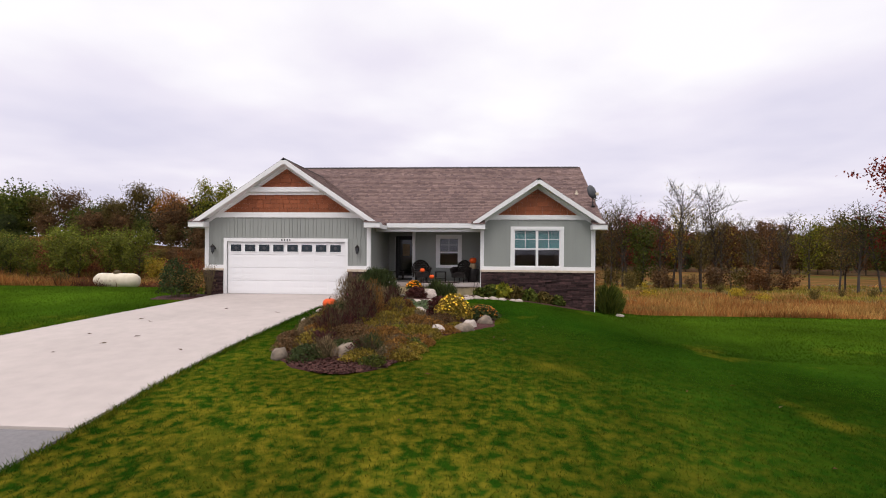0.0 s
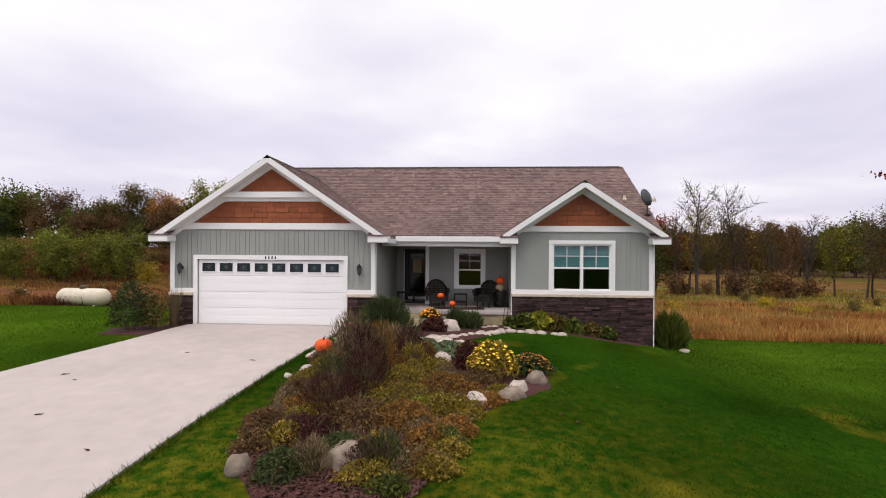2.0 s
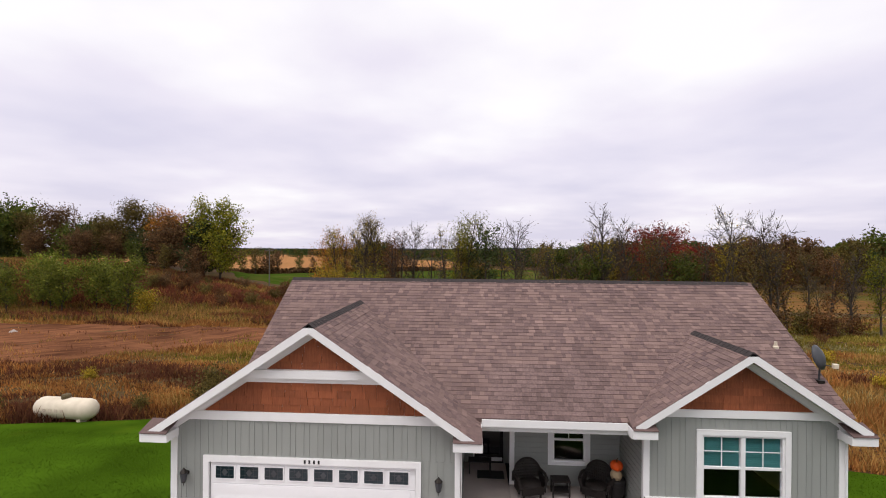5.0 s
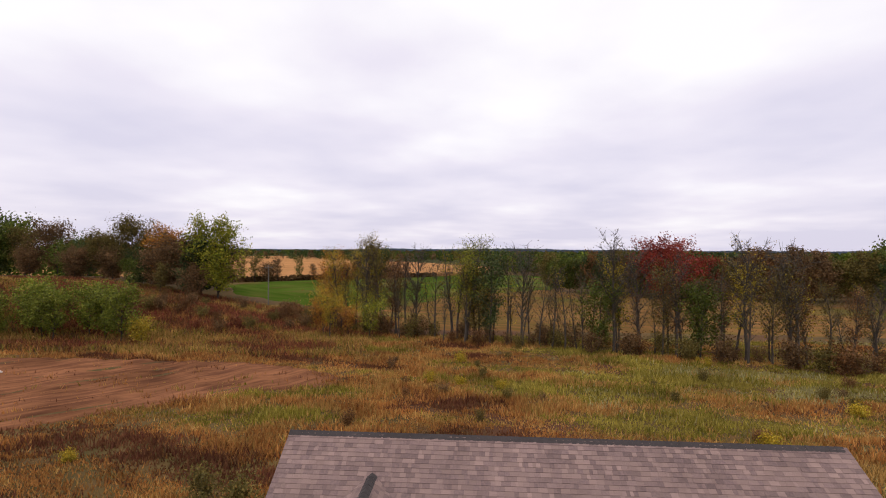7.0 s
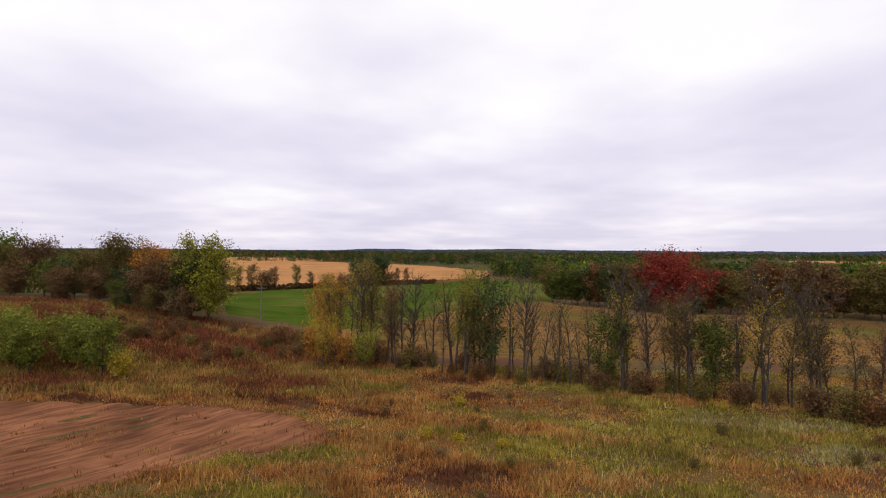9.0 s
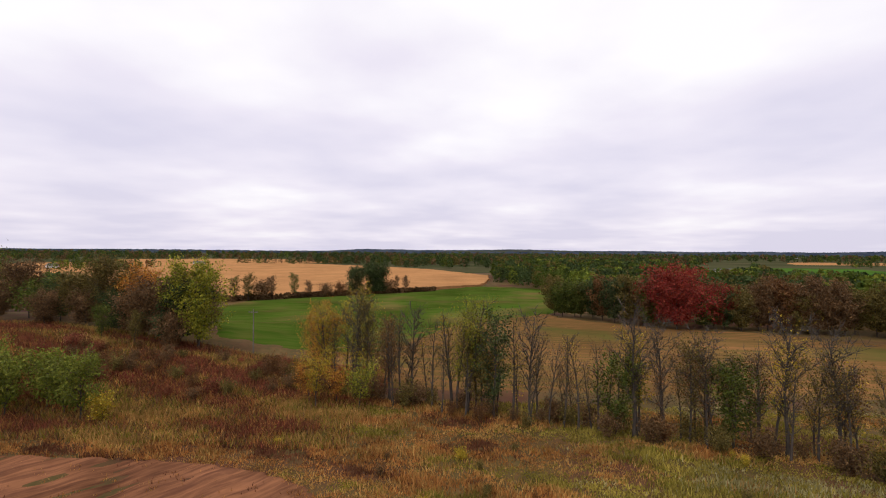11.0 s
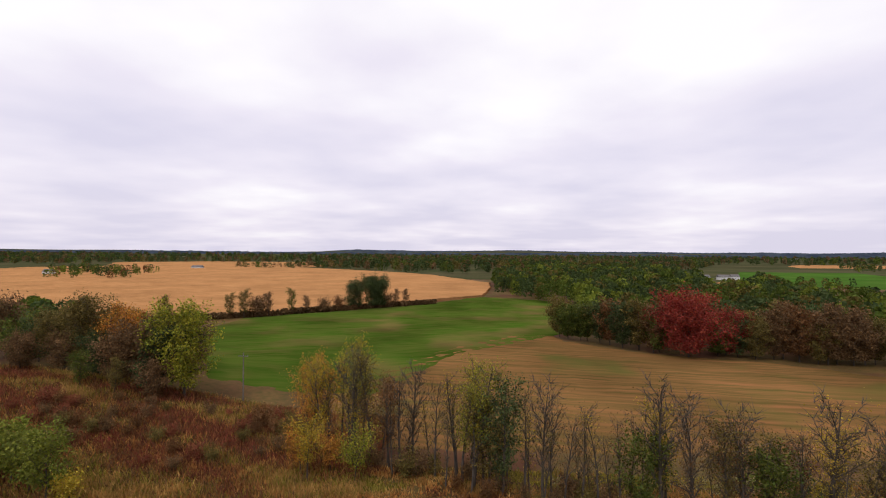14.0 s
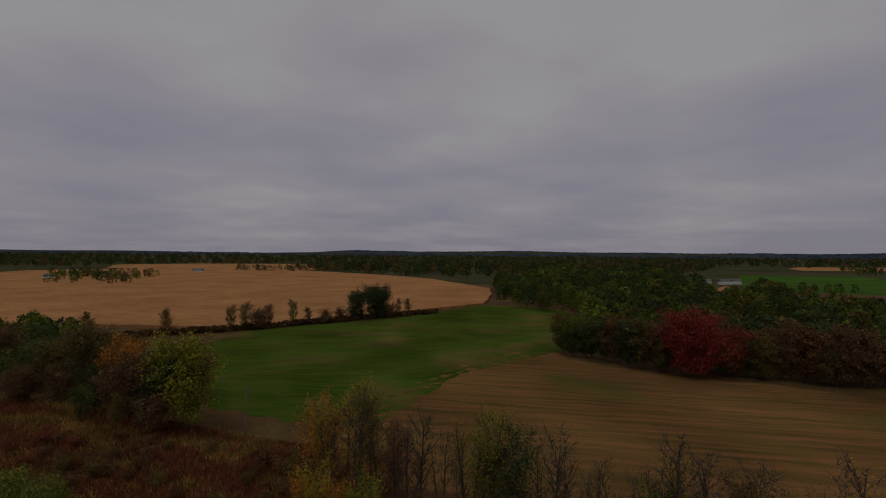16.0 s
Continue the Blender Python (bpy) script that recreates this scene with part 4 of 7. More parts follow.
# roof shingles: the strip above the porch as single pieces, the rest joined
def shingle_geo(o, u, v, n, w, h):
    """Corners of one lapped tab: o lower-left, u along the course, v up the slope, n out."""
    a, b = o + n * 0.016, o + u * w + n * 0.016
    c, d = b + v * h - n * 0.012, a + v * h - n * 0.012
    return [o, o + u * w, a, b, c, d]


S_FACES = [(0, 1, 3, 2), (2, 3, 4, 5), (0, 2, 5), (1, 4, 3)]
rs = random.Random(11)


def main_z(y):
    return EAVE_Z + SL * (y - EAVE_Y)


def lay(origin, u, v, n, length, height, keep, single):
    verts, faces, made, row, s = [], [], 0, 0, 0.0
    while s < height - 0.05:
        x = -rs.uniform(0, 0.3)
        while x < length:
            w = rs.choice((0.09, 0.12, 0.16, 0.2, 0.25))
            xa, xb = max(0, x), min(length, x + w)
            x += w
            if xb - xa < 0.03:
                continue
            o = origin + u * xa + v * s
            mid = o + u * (xb - xa) / 2 + v * 0.07
            if not keep(mid):
                continue
            p = shingle_geo(o, u, v, n * rs.uniform(0.7, 1.3), xb - xa - 0.004, min(0.155, height - s))
            if single(mid) and made < 300:
                made += 1
                ob = mesh_ob("shingle", [tuple(q) for q in p], S_FACES, "shingle_piece", house)
            else:
                k = len(verts)
                verts += [tuple(q) for q in p]
                faces += [tuple(i + k for i in f) for f in S_FACES]
        s += 0.14
    mesh_ob("shingles", verts, faces, "shingle", house, kind="stuff")


nrm = Vector((0, -SL, 1)).normalized()
up = Vector((0, 1, SL)).normalized()
lay(Vector((RX0, EAVE_Y, EAVE_Z)), Vector((1, 0, 0)), up, nrm, RX1 - RX0, (RIDGE_Y - EAVE_Y) * math.hypot(1, SL),
    lambda p: (p.y > Y_IN - 0.1 or -4.3 < p.x < 0.32) and p.z > G_AP[1] - SL * abs(p.x - G_AP[0]) - 0.06 and p.z > W_AP[1] - SL * abs(p.x - W_AP[0]) - 0.06,
    lambda p: -3.4 < p.x < -0.2 and p.y < 21.4)
for ap, e, ze, yr, yb in ((G_AP, GE, G_ZE, GYR - 0.03, G_YB), (W_AP, WE, W_ZE, WYR - 0.03, W_YB)):
    for s in (1, -1):
        upv = Vector((-s, 0, SL)).normalized()
        nn = Vector((s * SL, 0, 1)).normalized()
        along = Vector((0, 1, 0))
        far_end = yb - yr if not (s == -1 and ap is G_AP) else 25.8 - yr
        lay(Vector((ap[0] + s * e, yr, ze)), along, upv, nn, far_end, e * math.hypot(1, SL),
            lambda p: p.z > main_z(p.y) - 0.06 or p.x < RX0 - 0.02, lambda p: False)
caps = [(Vector((RX0, RIDGE_Y, RIDGE_Z + 0.02)), Vector((RX1, RIDGE_Y, RIDGE_Z + 0.02)), 0), (Vector((G_AP[0], GYR - 0.03, G_AP[1] + 0.015)), Vector((G_AP[0], G_YB - 0.1, G_AP[1] + 0.015)), 1), (Vector((W_AP[0], WYR - 0.03, W_AP[1] + 0.015)), Vector((W_AP[0], W_YB - 0.1, W_AP[1] + 0.015)), 1)]
for a, b, kind in caps:
    d = (b - a).normalized()
    side = Vector((0, 1, 0)) if kind == 0 else Vector((1, 0, 0))
    n_cap = int((b - a).length / 0.2)
    for k in range(n_cap):
        bm = bmesh.new()
        p, q = a + d * (k * 0.2), a + d * (k * 0.2 + 0.215)
        lift = Vector((0, 0, 0.022))
        v_ = [bm.verts.new(c) for c in (p + side * 0.14 - Vector((0, 0, 0.085)), p + lift, p - side * 0.14 - Vector((0, 0, 0.085)), q - side * 0.14 - Vector((0, 0, 0.095)), q + lift * 0.5, q + side * 0.14 - Vector((0, 0, 0.095)))]
        bm.faces.new((v_[0], v_[1], v_[4], v_[5]))
        bm.faces.new((v_[1], v_[2], v_[3], v_[4]))
        bm.faces.new((v_[0], v_[2], v_[1]))
        part("ridge_cap", bm, "ridge", house, "dark ridge cap shingles")

# satellite dish and a roof vent
dish = thing("satellite_dish", 5.25, 21.15, main_z(21.15) + 0.0, "dark grey satellite dish on a bent mast on the roof", "satellite dish")
part("foot", boxes((-0.08, 0.08, -0.1, 0.1, -0.05, 0.03)), "iron", dish)
part("mast", tube(bmesh.new(), [(0, 0, 0), (0, -0.02, 0.35), (0.02, -0.04, 0.62)], 0.024, 8), "dish", dish)
bm = bmesh.new()
lathe(bm, [(0.001, 0.07), (0.12, 0.06), (0.24, 0.025), (0.33, -0.03), (0.335, -0.015), (0.24, 0.045), (0.12, 0.085), (0.001, 0.095)], 24)
part("reflector", bm, "dish", dish, smooth=True).matrix_local = pose(-0.05, -0.08, 0.64, 72, 0, 28) @ Matrix.Diagonal((0.74, 0.98, 1, 1))
part("arm", tube(bmesh.new(), [(0.02, -0.1, 0.45), (0.06, -0.45, 0.48)], 0.014), "dish", dish)
part("receiver", boxes((0.0, 0.12, -0.53, -0.43, 0.44, 0.56), bevel=0.015), "tank", dish)
vent = thing("roof_vent", 4.76, 22.15, main_z(22.15), "small pale pipe vent on the roof", "roof vent")
part("pipe", lathe(bmesh.new(), [(0.08, -0.05), (0.08, 0.02), (0.045, 0.05), (0.04, 0.16)], 12), "tank", vent)

# ---- front garden ----
rp = random.Random(31)


def shrub(name, label, x, y, rx, ry, h, leafmat, n, leaf, category="shrub", group="", stems=10, stem_mat="stem", spiky=0.0, flower=None, nf=0, fsize=0.03, seed=1, lift=0.15, stem_h=0.8):
    r = np.random.default_rng(seed + int(abs(x * 100)))
    top = thing(name, x, y, gz(x, y) + 0.02, label, category, group)
    bm = bmesh.new()
    for k in range(stems):
        a, q = r.uniform(0, 6.28), r.uniform(0.3, 0.9)
        tube(bm, [(0.15 * rx * math.cos(a), 0.15 * ry * math.sin(a), -0.05), (0.5 * q * rx * math.cos(a), 0.5 * q * ry * math.sin(a), h * 0.5 * stem_h), (q * rx * math.cos(a), q * ry * math.sin(a), h * stem_h * r.uniform(0.8, 1.1))], [0.012, 0.008, 0.003], 3)
    if stems:
        part("stem_clump", bm, stem_mat, top, kind="stuff")
    else:
        bm.free()
    a, t = r.uniform(0, 2 * math.pi, n), r.uniform(0, 1, n)
    rad = np.sqrt(r.uniform(0.15, 1, n)) * np.sqrt(np.clip(1 - (t * 0.97) ** 2.2, 0.03, 1))
    lump = 1 + 0.16 * np.sin(a * 3 + x * 7) + 0.10 * np.sin(a * 5 + t * 6)
    c = np.stack([rad * lump * rx * np.cos(a), rad * lump * ry * np.sin(a), (lift + (1 - lift) * t) * h * (1 + 0.1 * np.sin(a * 4))], 1)
    if spiky:
        u = np.stack([np.cos(a) * 0.5, np.sin(a) * 0.5, np.full(n, 1.0)], 1) + r.normal(0, 0.25, (n, 3))
    else:
        u = r.normal(0, 1, (n, 3))
    u /= np.linalg.norm(u, axis=1, keepdims=True)
    w = np.cross(u, r.normal(0, 1, (n, 3)))
    w /= np.linalg.norm(w, axis=1, keepdims=True)
    s = (leaf * r.uniform(0.6, 1.3, n))[:, None]
    wide = 0.12 if spiky else 0.55
    v = np.stack([c - u * s, c + w * s * wide, c + u * s * (1 + spiky), c - w * s * wide], 1).reshape(-1, 3)
    mesh_ob("foliage", v.tolist(), [(4 * k, 4 * k + 1, 4 * k + 2, 4 * k + 3) for k in range(n)], "leaf_" + leafmat, top)
    if flower:
        fv, ff = [], []
        for k in range(nf):
            a, t = r.uniform(0, 6.28), r.uniform(0.35, 1)
            q = math.sqrt(max(0.03, 1 - t ** 2.2)) * 1.04
            p = np.array((q * rx * math.cos(a), q * ry * math.sin(a), t * h * 1.05 + 0.02))
            b = len(fv)
            fs = fsize * r.uniform(0.7, 1.3)
            fv += [tuple(p + np.array(d) * fs) for d in ((1, 0, 0), (0.5, 0.87, 0), (-0.5, 0.87, 0), (-1, 0, 0), (-0.5, -0.87, 0), (0.5, -0.87, 0), (0, 0, 0.6), (0, 0, -0.6))]
            for i in range(6):
                ff += [(b + i, b + (i + 1) % 6, b + 6), (b + (i + 1) % 6, b + i, b + 7)]
        mesh_ob("blossom", fv, ff, "leaf_" + flower, top)
    return top


def boulder(x, y, sx, sy, sz, mat_, label, name="boulder", group="", seed=0, sink=0.25):
    bm = bmesh.new()
    bmesh.ops.create_icosphere(bm, subdivisions=3 if sx > 0.3 else 2, radius=1.0)
    off = Vector((seed * 3.7 + x, seed * 1.3 + y, seed))
    for v in bm.verts:
        d = v.co.normalized()
        k = 1 + 0.24 * noise.noise(d * 1.3 + off) + 0.22 * noise.noise(d * 3.1 + off) + 0.09 * noise.noise(d * 7.0 + off)
        v.co = Vector((d.x * k * sx, d.y * k * sy, d.z * k * sz * (1.0 if d.z > 0 else 0.7)))
    me = bpy.data.meshes.new(name)
    bm.to_mesh(me)
    bm.free()
    me.materials.append(M[mat_])
    me.shade_smooth()
    ob = new(name, me)
    ob.matrix_world = pose(x, y, gz(x, y) + sz * (1 - 2 * sink) * 0.6, 0, 0, seed * 47)
    return tagged(ob, label, "rock", group)


bed = loft("mulch_bed", (8.95, 9.4, 10.4, 12, 13.5, 14.6, 15.6, 16.9), (-3.0, -3.8, -4.55, -4.75, -4.85, -4.9, -5.0, -5.0), (-2.3, -1.65, -1.25, -0.9, 0.75, 0.85, 0.25, -1.2), "mulch", 0.06, 30, 50, 0.04, label="reddish bark mulch of the island flower bed", category="flower bed")
bed2 = loft("mulch_bed", (17.3, 18.2, 19.0, 20.05), (-3.0, -2.9, -2.85, -2.75), (-1.2, -0.2, 0.3, 0.33), "mulch", 0.06, 20, 30, 0.03, label="reddish bark mulch before the porch", category="flower bed")
bed3 = loft("mulch_bed", (19.0, 19.4, 19.95), (0.3, 0.3, 0.34), (3.6, 4.6, 4.9), "mulch", 0.05, 20, 10, 0.03, label="mulch strip along the stone veneer", category="flower bed")
bed4 = loft("mulch_bed", (17.2, 18.0, 18.9), (-12.3, -12.5, -11.4), (-10.55, -10.42, -10.3), "mulch", 0.055, 14, 14, 0.04, label="mulch round the shrubs beside the garage", category="flower bed")
walkway = loft("walkway", (17.55, 18.2, 18.9, 19.75), (-4.98, -4.98, -4.1, -4.1), (-3.6, -2.95, -2.8, -2.8), "concrete", 0.07, 14, 14, 0.0, 0.08, label="pale concrete walk from driveway to porch", category="walkway")

# boulders round the bed
for x, y, sx, sy, sz, m_, sd in ((-2.62, 10.3, 0.50, 0.34, 0.21, "rock", 4), (-4.12, 9.95, 0.21, 0.18, 0.2, "rock", 2), (-0.92, 12.55, 0.24, 0.18, 0.19, "pale_rock", 3), (-0.68, 12.85, 0.15, 0.13, 0.13, "pale_rock", 8), (-0.22, 12.95, 0.30, 0.22, 0.19, "rock", 4), (-0.05, 13.3, 0.22, 0.18, 0.2, "pale_rock", 5),
                                 (0.38, 13.95, 0.30, 0.24, 0.2, "rock", 6), (-1.70, 15.3, 0.24, 0.2, 0.2, "pale_rock", 7), (-4.72, 14.3, 0.20, 0.16, 0.13, "pale_rock", 9), (-5.0, 13.9, 0.12, 0.1, 0.08, "pale_rock", 10), (-1.72, 18.75, 0.36, 0.28, 0.3, "pale_rock", 11), (6.1, 20.1, 0.2, 0.16, 0.12, "pale_rock", 12), (-4.1, 11.3, 0.16, 0.13, 0.1, "pale_rock", 13)):
    boulder(x, y, sx, sy, sz, m_, "rounded pale grey boulder at the flower bed" if m_ == "rock" else "pale limestone boulder at the flower bed", "boulder", "bed boulders", sd)
# pale stones edging the beds and the way
edge_line = [(-5.0, 15.5), (-5.05, 15.9), (-4.95, 16.3), (-4.6, 16.7), (-4.75, 17.0), (-4.3, 17.05), (-4.4, 17.35), (-3.95, 17.25), (-4.85, 17.35), (-3.6, 17.4), (-4.05, 16.2), (-3.9, 16.7)]
for k in range(26):
    f = k / 25
    edge_line.append((-2.9 + 2.9 * f + rp.uniform(-0.06, 0.06), 17.35 + 1.25 * f ** 1.3 + rp.uniform(-0.14, 0.14)))
for k in range(9):
    edge_line.append((-3.0 + rp.uniform(-0.1, 0.1), 17.6 + k * 0.24))
for k in range(14):
    edge_line.append((-2.6 + (k % 7) * 0.22 + rp.uniform(-0.07, 0.07), 17.0 + (k // 7) * 0.28 + rp.uniform(-0.08, 0.08)))
for k in range(7):
    edge_line.append((-0.75 + k * 0.16 + rp.uniform(-0.03, 0.03), 19.45 + rp.uniform(-0.2, 0.2)))
for k in range(6):
    edge_line.append((0.25 + k * 0.33 + rp.uniform(-0.08, 0.08), 18.72 + 0.03 * k))
for k, (x, y) in enumerate(edge_line):
    s = rp.uniform(0.09, 0.20)
    boulder(x, y, s * 1.2, s, s * 0.55, "pale_rock", "flat pale limestone edging stone", "edging_stone", "edging stones", k + 20)
for k in range(12):
    boulder(-4.95 + rp.uniform(0, 0.55), 18.15 + rp.uniform(-0.1, 0.5), 0.06, 0.05, 0.04, "pale_rock", "small pale cobble by the garage corner", "cobble", "cobbles", k + 90)

# planting of the island bed
for x, y, rx, ry, h, lm, n_, lf, lab in (
        (-3.5, 16.95, 0.84, 0.7, 1.15, "dark", 5600, 0.085, "dark green spiky yew-like evergreen"),):
    shrub("evergreen_shrub", lab, x, y, rx, ry, h, lm, n_, lf, "shrub", "", 14, "stem", spiky=0.8)
for k, (x, y, rx, h, lm, n_, lf, lab) in enumerate((
        (-3.65, 14.0, 0.55, 1.35, "dry", 1300, 0.06, "tall dry brown perennial stalks"), (-3.15, 13.2, 0.5, 1.2, "maroon", 1500, 0.06, "tall maroon-brown perennial stalks"), (-3.9, 15.2, 0.45, 0.9, "dry", 900, 0.06, "dry straw-coloured perennial stalks"),
        (-2.5, 15.0, 0.45, 0.85, "maroon", 900, 0.06, "dark withered perennial clump"), (-3.0, 15.9, 0.4, 0.7, "dry", 800, 0.06, "dry ornamental grass clump"),
        (-3.5, 11.7, 0.5, 0.72, "maroon", 1300, 0.05, "dark withered stalks with maroon leaves"), (-3.0, 12.6, 0.45, 0.9, "maroon", 1300, 0.05, "dark withered stalks with maroon leaves"), (-2.95, 14.0, 0.4, 1.15, "bed_rust", 1100, 0.05, "tall reddish perennial stalks"),
        (-3.7, 12.9, 0.5, 0.7, "dark", 1000, 0.05, "dark green perennial with withered tips"), (-2.15, 10.05, 0.34, 0.5, "dark", 700, 0.045, "weedy green clump beside a boulder"), (-3.1, 9.95, 0.3, 0.46, "dry", 500, 0.045, "dry weed stalks beside a boulder"), (-2.3, 14.4, 0.4, 0.6, "bed_olive", 900, 0.05, "low olive perennial clump in the bed"))):
    shrub("dried_perennial", lab, x, y, rx, rx, h, lm, n_, lf, "plant", "dried perennials", 46, "stem", spiky=0.6, seed=k, stem_h=1.0)
mounds = [(-3.6, 10.9, 0.55, 0.42, "maroon"), (-2.9, 11.5, 0.6, 0.5, "brown"), (-3.7, 11.9, 0.6, 0.45, "rust"), (-2.1, 11.6, 0.6, 0.42, "rust"), (-1.6, 10.9, 0.45, 0.32, "rust"), (-2.2, 12.5, 0.6, 0.42, "olive"), (-1.5, 12.2, 0.5, 0.35, "olive"), (-3.2, 12.5, 0.6, 0.55, "maroon"),
          (-4.2, 12.6, 0.5, 0.42, "brown"), (-4.3, 13.4, 0.5, 0.38, "olive"), (-1.5, 13.2, 0.6, 0.4, "rust"), (-2.4, 13.5, 0.55, 0.45, "olive"), (-0.9, 13.5, 0.5, 0.4, "brown"), (-4.0, 14.5, 0.5, 0.4, "rust"), (-1.9, 14.3, 0.5, 0.42, "olive"), (-2.9, 10.5, 0.36, 0.34, "dark"), (-2.3, 9.9, 0.42, 0.3, "olive"), (-3.5, 9.9, 0.42, 0.36, "dark"),
          (-2.0, 9.6, 0.3, 0.22, "green"), (-1.75, 10.2, 0.36, 0.26, "rust"), (-4.4, 11.4, 0.4, 0.3, "brown"), (-4.5, 14.9, 0.4, 0.35, "brown"), (-3.1, 14.7, 0.5, 0.5, "maroon"), (-1.05, 12.9, 0.36, 0.32, "rust"), (-4.15, 10.6, 0.35, 0.3, "brown"), (-1.9, 12.0, 0.3, 0.38, "bright"),
          (-1.5, 10.1, 0.34, 0.24, "olive"), (-1.4, 10.7, 0.36, 0.24, "olive"), (-1.25, 11.4, 0.38, 0.26, "rust"), (-1.1, 12.1, 0.38, 0.26, "olive"), (-0.75, 12.6, 0.34, 0.24, "rust"), (-0.45, 13.1, 0.3, 0.22, "olive"), (-2.6, 9.3, 0.36, 0.24, "olive")]
for k in range(34):
    y = rp.uniform(9.4, 15.8)
    l_, r_ = np.interp(y, (9.3, 10.4, 12, 14.6, 16), (-3.5, -4.4, -4.6, -4.8, -4.8)), np.interp(y, (9.3, 10.4, 12, 13.2, 14, 16), (-1.9, -1.5, -1.1, -0.9, -0.9, -0.9))
    mounds.append((float(rp.uniform(l_, r_)), y, rp.uniform(0.22, 0.42), rp.uniform(0.2, 0.5), rp.choice(("rust", "brown", "olive", "maroon", "rust", "olive", "green", "dry"))))
MLAB = {"dry": "small straw-dry perennial tuft","maroon": "low maroon perennial mound in the bed", "brown": "low brown withered perennial mound", "rust": "low rust-coloured groundcover mound", "olive": "low olive-green groundcover mound", "dark": "dark green leafy bed plant", "green": "small fresh green bed plant", "bright": "small yellow-green bed plant"}
for k, (x, y, rx, h, lm) in enumerate(mounds):
    if y < 10.0 and x < -2.4 and lm != "dark":
        continue
    shrub("bed_plant", MLAB[lm], x, y, rx * 1.08, rx, h * 0.82, {"olive": "bed_olive", "rust": "bed_rust"}.get(lm, lm), int(2500 * rx / 0.5), 0.027, "plant", "bed plants", 22, "stem", seed=k, lift=0.02, stem_h=1.25)
shrub("chrysanthemum", "chrysanthemum bush covered in yellow blossoms", -0.55, 14.0, 0.55, 0.5, 0.78, "bed_olive", 1500, 0.045, "flower", "", 14, "stem", flower="gold", nf=85, fsize=0.034, seed=3)
shrub("chrysanthemum", "chrysanthemum bush with rust-red blossoms", 0.3, 14.45, 0.5, 0.42, 0.42, "dark", 1300, 0.045, "flower", "", 8, "stem", flower="orange", nf=130, fsize=0.028, seed=4)
shrub("bed_plant", "dark withered plant behind the yellow flowers", -1.05, 14.6, 0.35, 0.3, 0.62, "maroon", 900, 0.05, "plant", "bed plants", 10, "stem", seed=5)
for k, (x, y, rx, h, lm) in enumerate(((-1.6, 16.1, 0.5, 0.28, "sage"), (-2.2, 16.2, 0.45, 0.3, "sage"), (-1.2, 15.7, 0.45, 0.28, "green"), (-0.6, 15.5, 0.45, 0.3, "green"), (-1.5, 15.5, 0.4, 0.26, "sage"), (-0.9, 16.3, 0.4, 0.24, "bright"), (-0.25, 15.0, 0.4, 0.3, "green"), (-2.6, 16.6, 0.3, 0.3, "maroon"))):
    shrub("bed_plant", "low silver-leaved groundcover plant" if lm == "sage" else "low fresh green groundcover plant", x, y, rx, rx * 0.8, h, lm, 900, 0.05, "plant", "bed plants", 4, "stem", seed=k + 60, lift=0.05)
# loose bark chips on the mulch
cr = np.random.default_rng(12)
cy = cr.uniform(8.9, 10.6, 5200)
cx = np.interp(cy, (8.9, 9.4, 10.4, 10.6), (-2.9, -3.7, -4.4, -4.5)) + cr.uniform(0, 1, 5200) * np.interp(cy, (8.9, 9.4, 10.4, 10.6), (0.5, 2.0, 3.1, 3.2))
cz, ca, cl = ground_z(cx, cy) + 0.062, cr.uniform(0, 6.283, 5200), cr.uniform(0.015, 0.05, 5200)
cu, cw = np.stack([np.cos(ca) * cl, np.sin(ca) * cl, cr.uniform(-0.012, 0.012, 5200)], 1), np.stack([-np.sin(ca) * cl * 0.35, np.cos(ca) * cl * 0.35, cr.uniform(0.0, 0.014, 5200)], 1)
cc = np.stack([cx, cy, cz + cr.uniform(0, 0.012, 5200)], 1)
chips = mesh_ob("bark_chips", np.stack([cc - cu - cw, cc + cu - cw, cc + cu + cw, cc - cu + cw], 1).reshape(-1, 3).tolist(), [(4 * k, 4 * k + 1, 4 * k + 2, 4 * k + 3) for k in range(5200)], "chip")
tagged(chips, "loose reddish bark chips in the flower bed", "mulch", "", "stuff")
# before the porch
shrub("bed_plant", "dark heather-like mound beside a boulder", -2.15, 18.6, 0.42, 0.38, 0.42, "maroon", 1100, 0.05, "plant", "bed plants", 6, "stem", seed=70)
shrub("ornamental_grass", "fine green ornamental grass clump", -1.1, 19.2, 0.5, 0.4, 0.42, "dark", 800, 0.12, "plant", "ornamental grasses", 0, "stem", spiky=1.0, seed=71)
shrub("ornamental_grass", "fine green ornamental grass clump", -1.5, 19.4, 0.35, 0.3, 0.5, "dark", 700, 0.12, "plant", "ornamental grasses", 0, "stem", spiky=1.0, seed=72)
pot = thing("flower_pot", -2.25, 19.2, gz(-2.25, 19.2) + 0.04, "brown clay pot of yellow and orange flowers", "flower pot")
part("pot", lathe(bmesh.new(), [(0.13, 0), (0.2, 0.26), (0.22, 0.27), (0.22, 0.32), (0.18, 0.32)], 16), "clay", pot, smooth=True)
fl = shrub("chrysanthemum", "yellow and orange potted flowers", -2.35, 19.12, 0.32, 0.26, 0.34, "dark", 500, 0.05, "flower", "", 4, "stem", flower="flame", nf=60, fsize=0.05, seed=8)
fl.location.z = gz(-2.3, 19.2) + 0.3
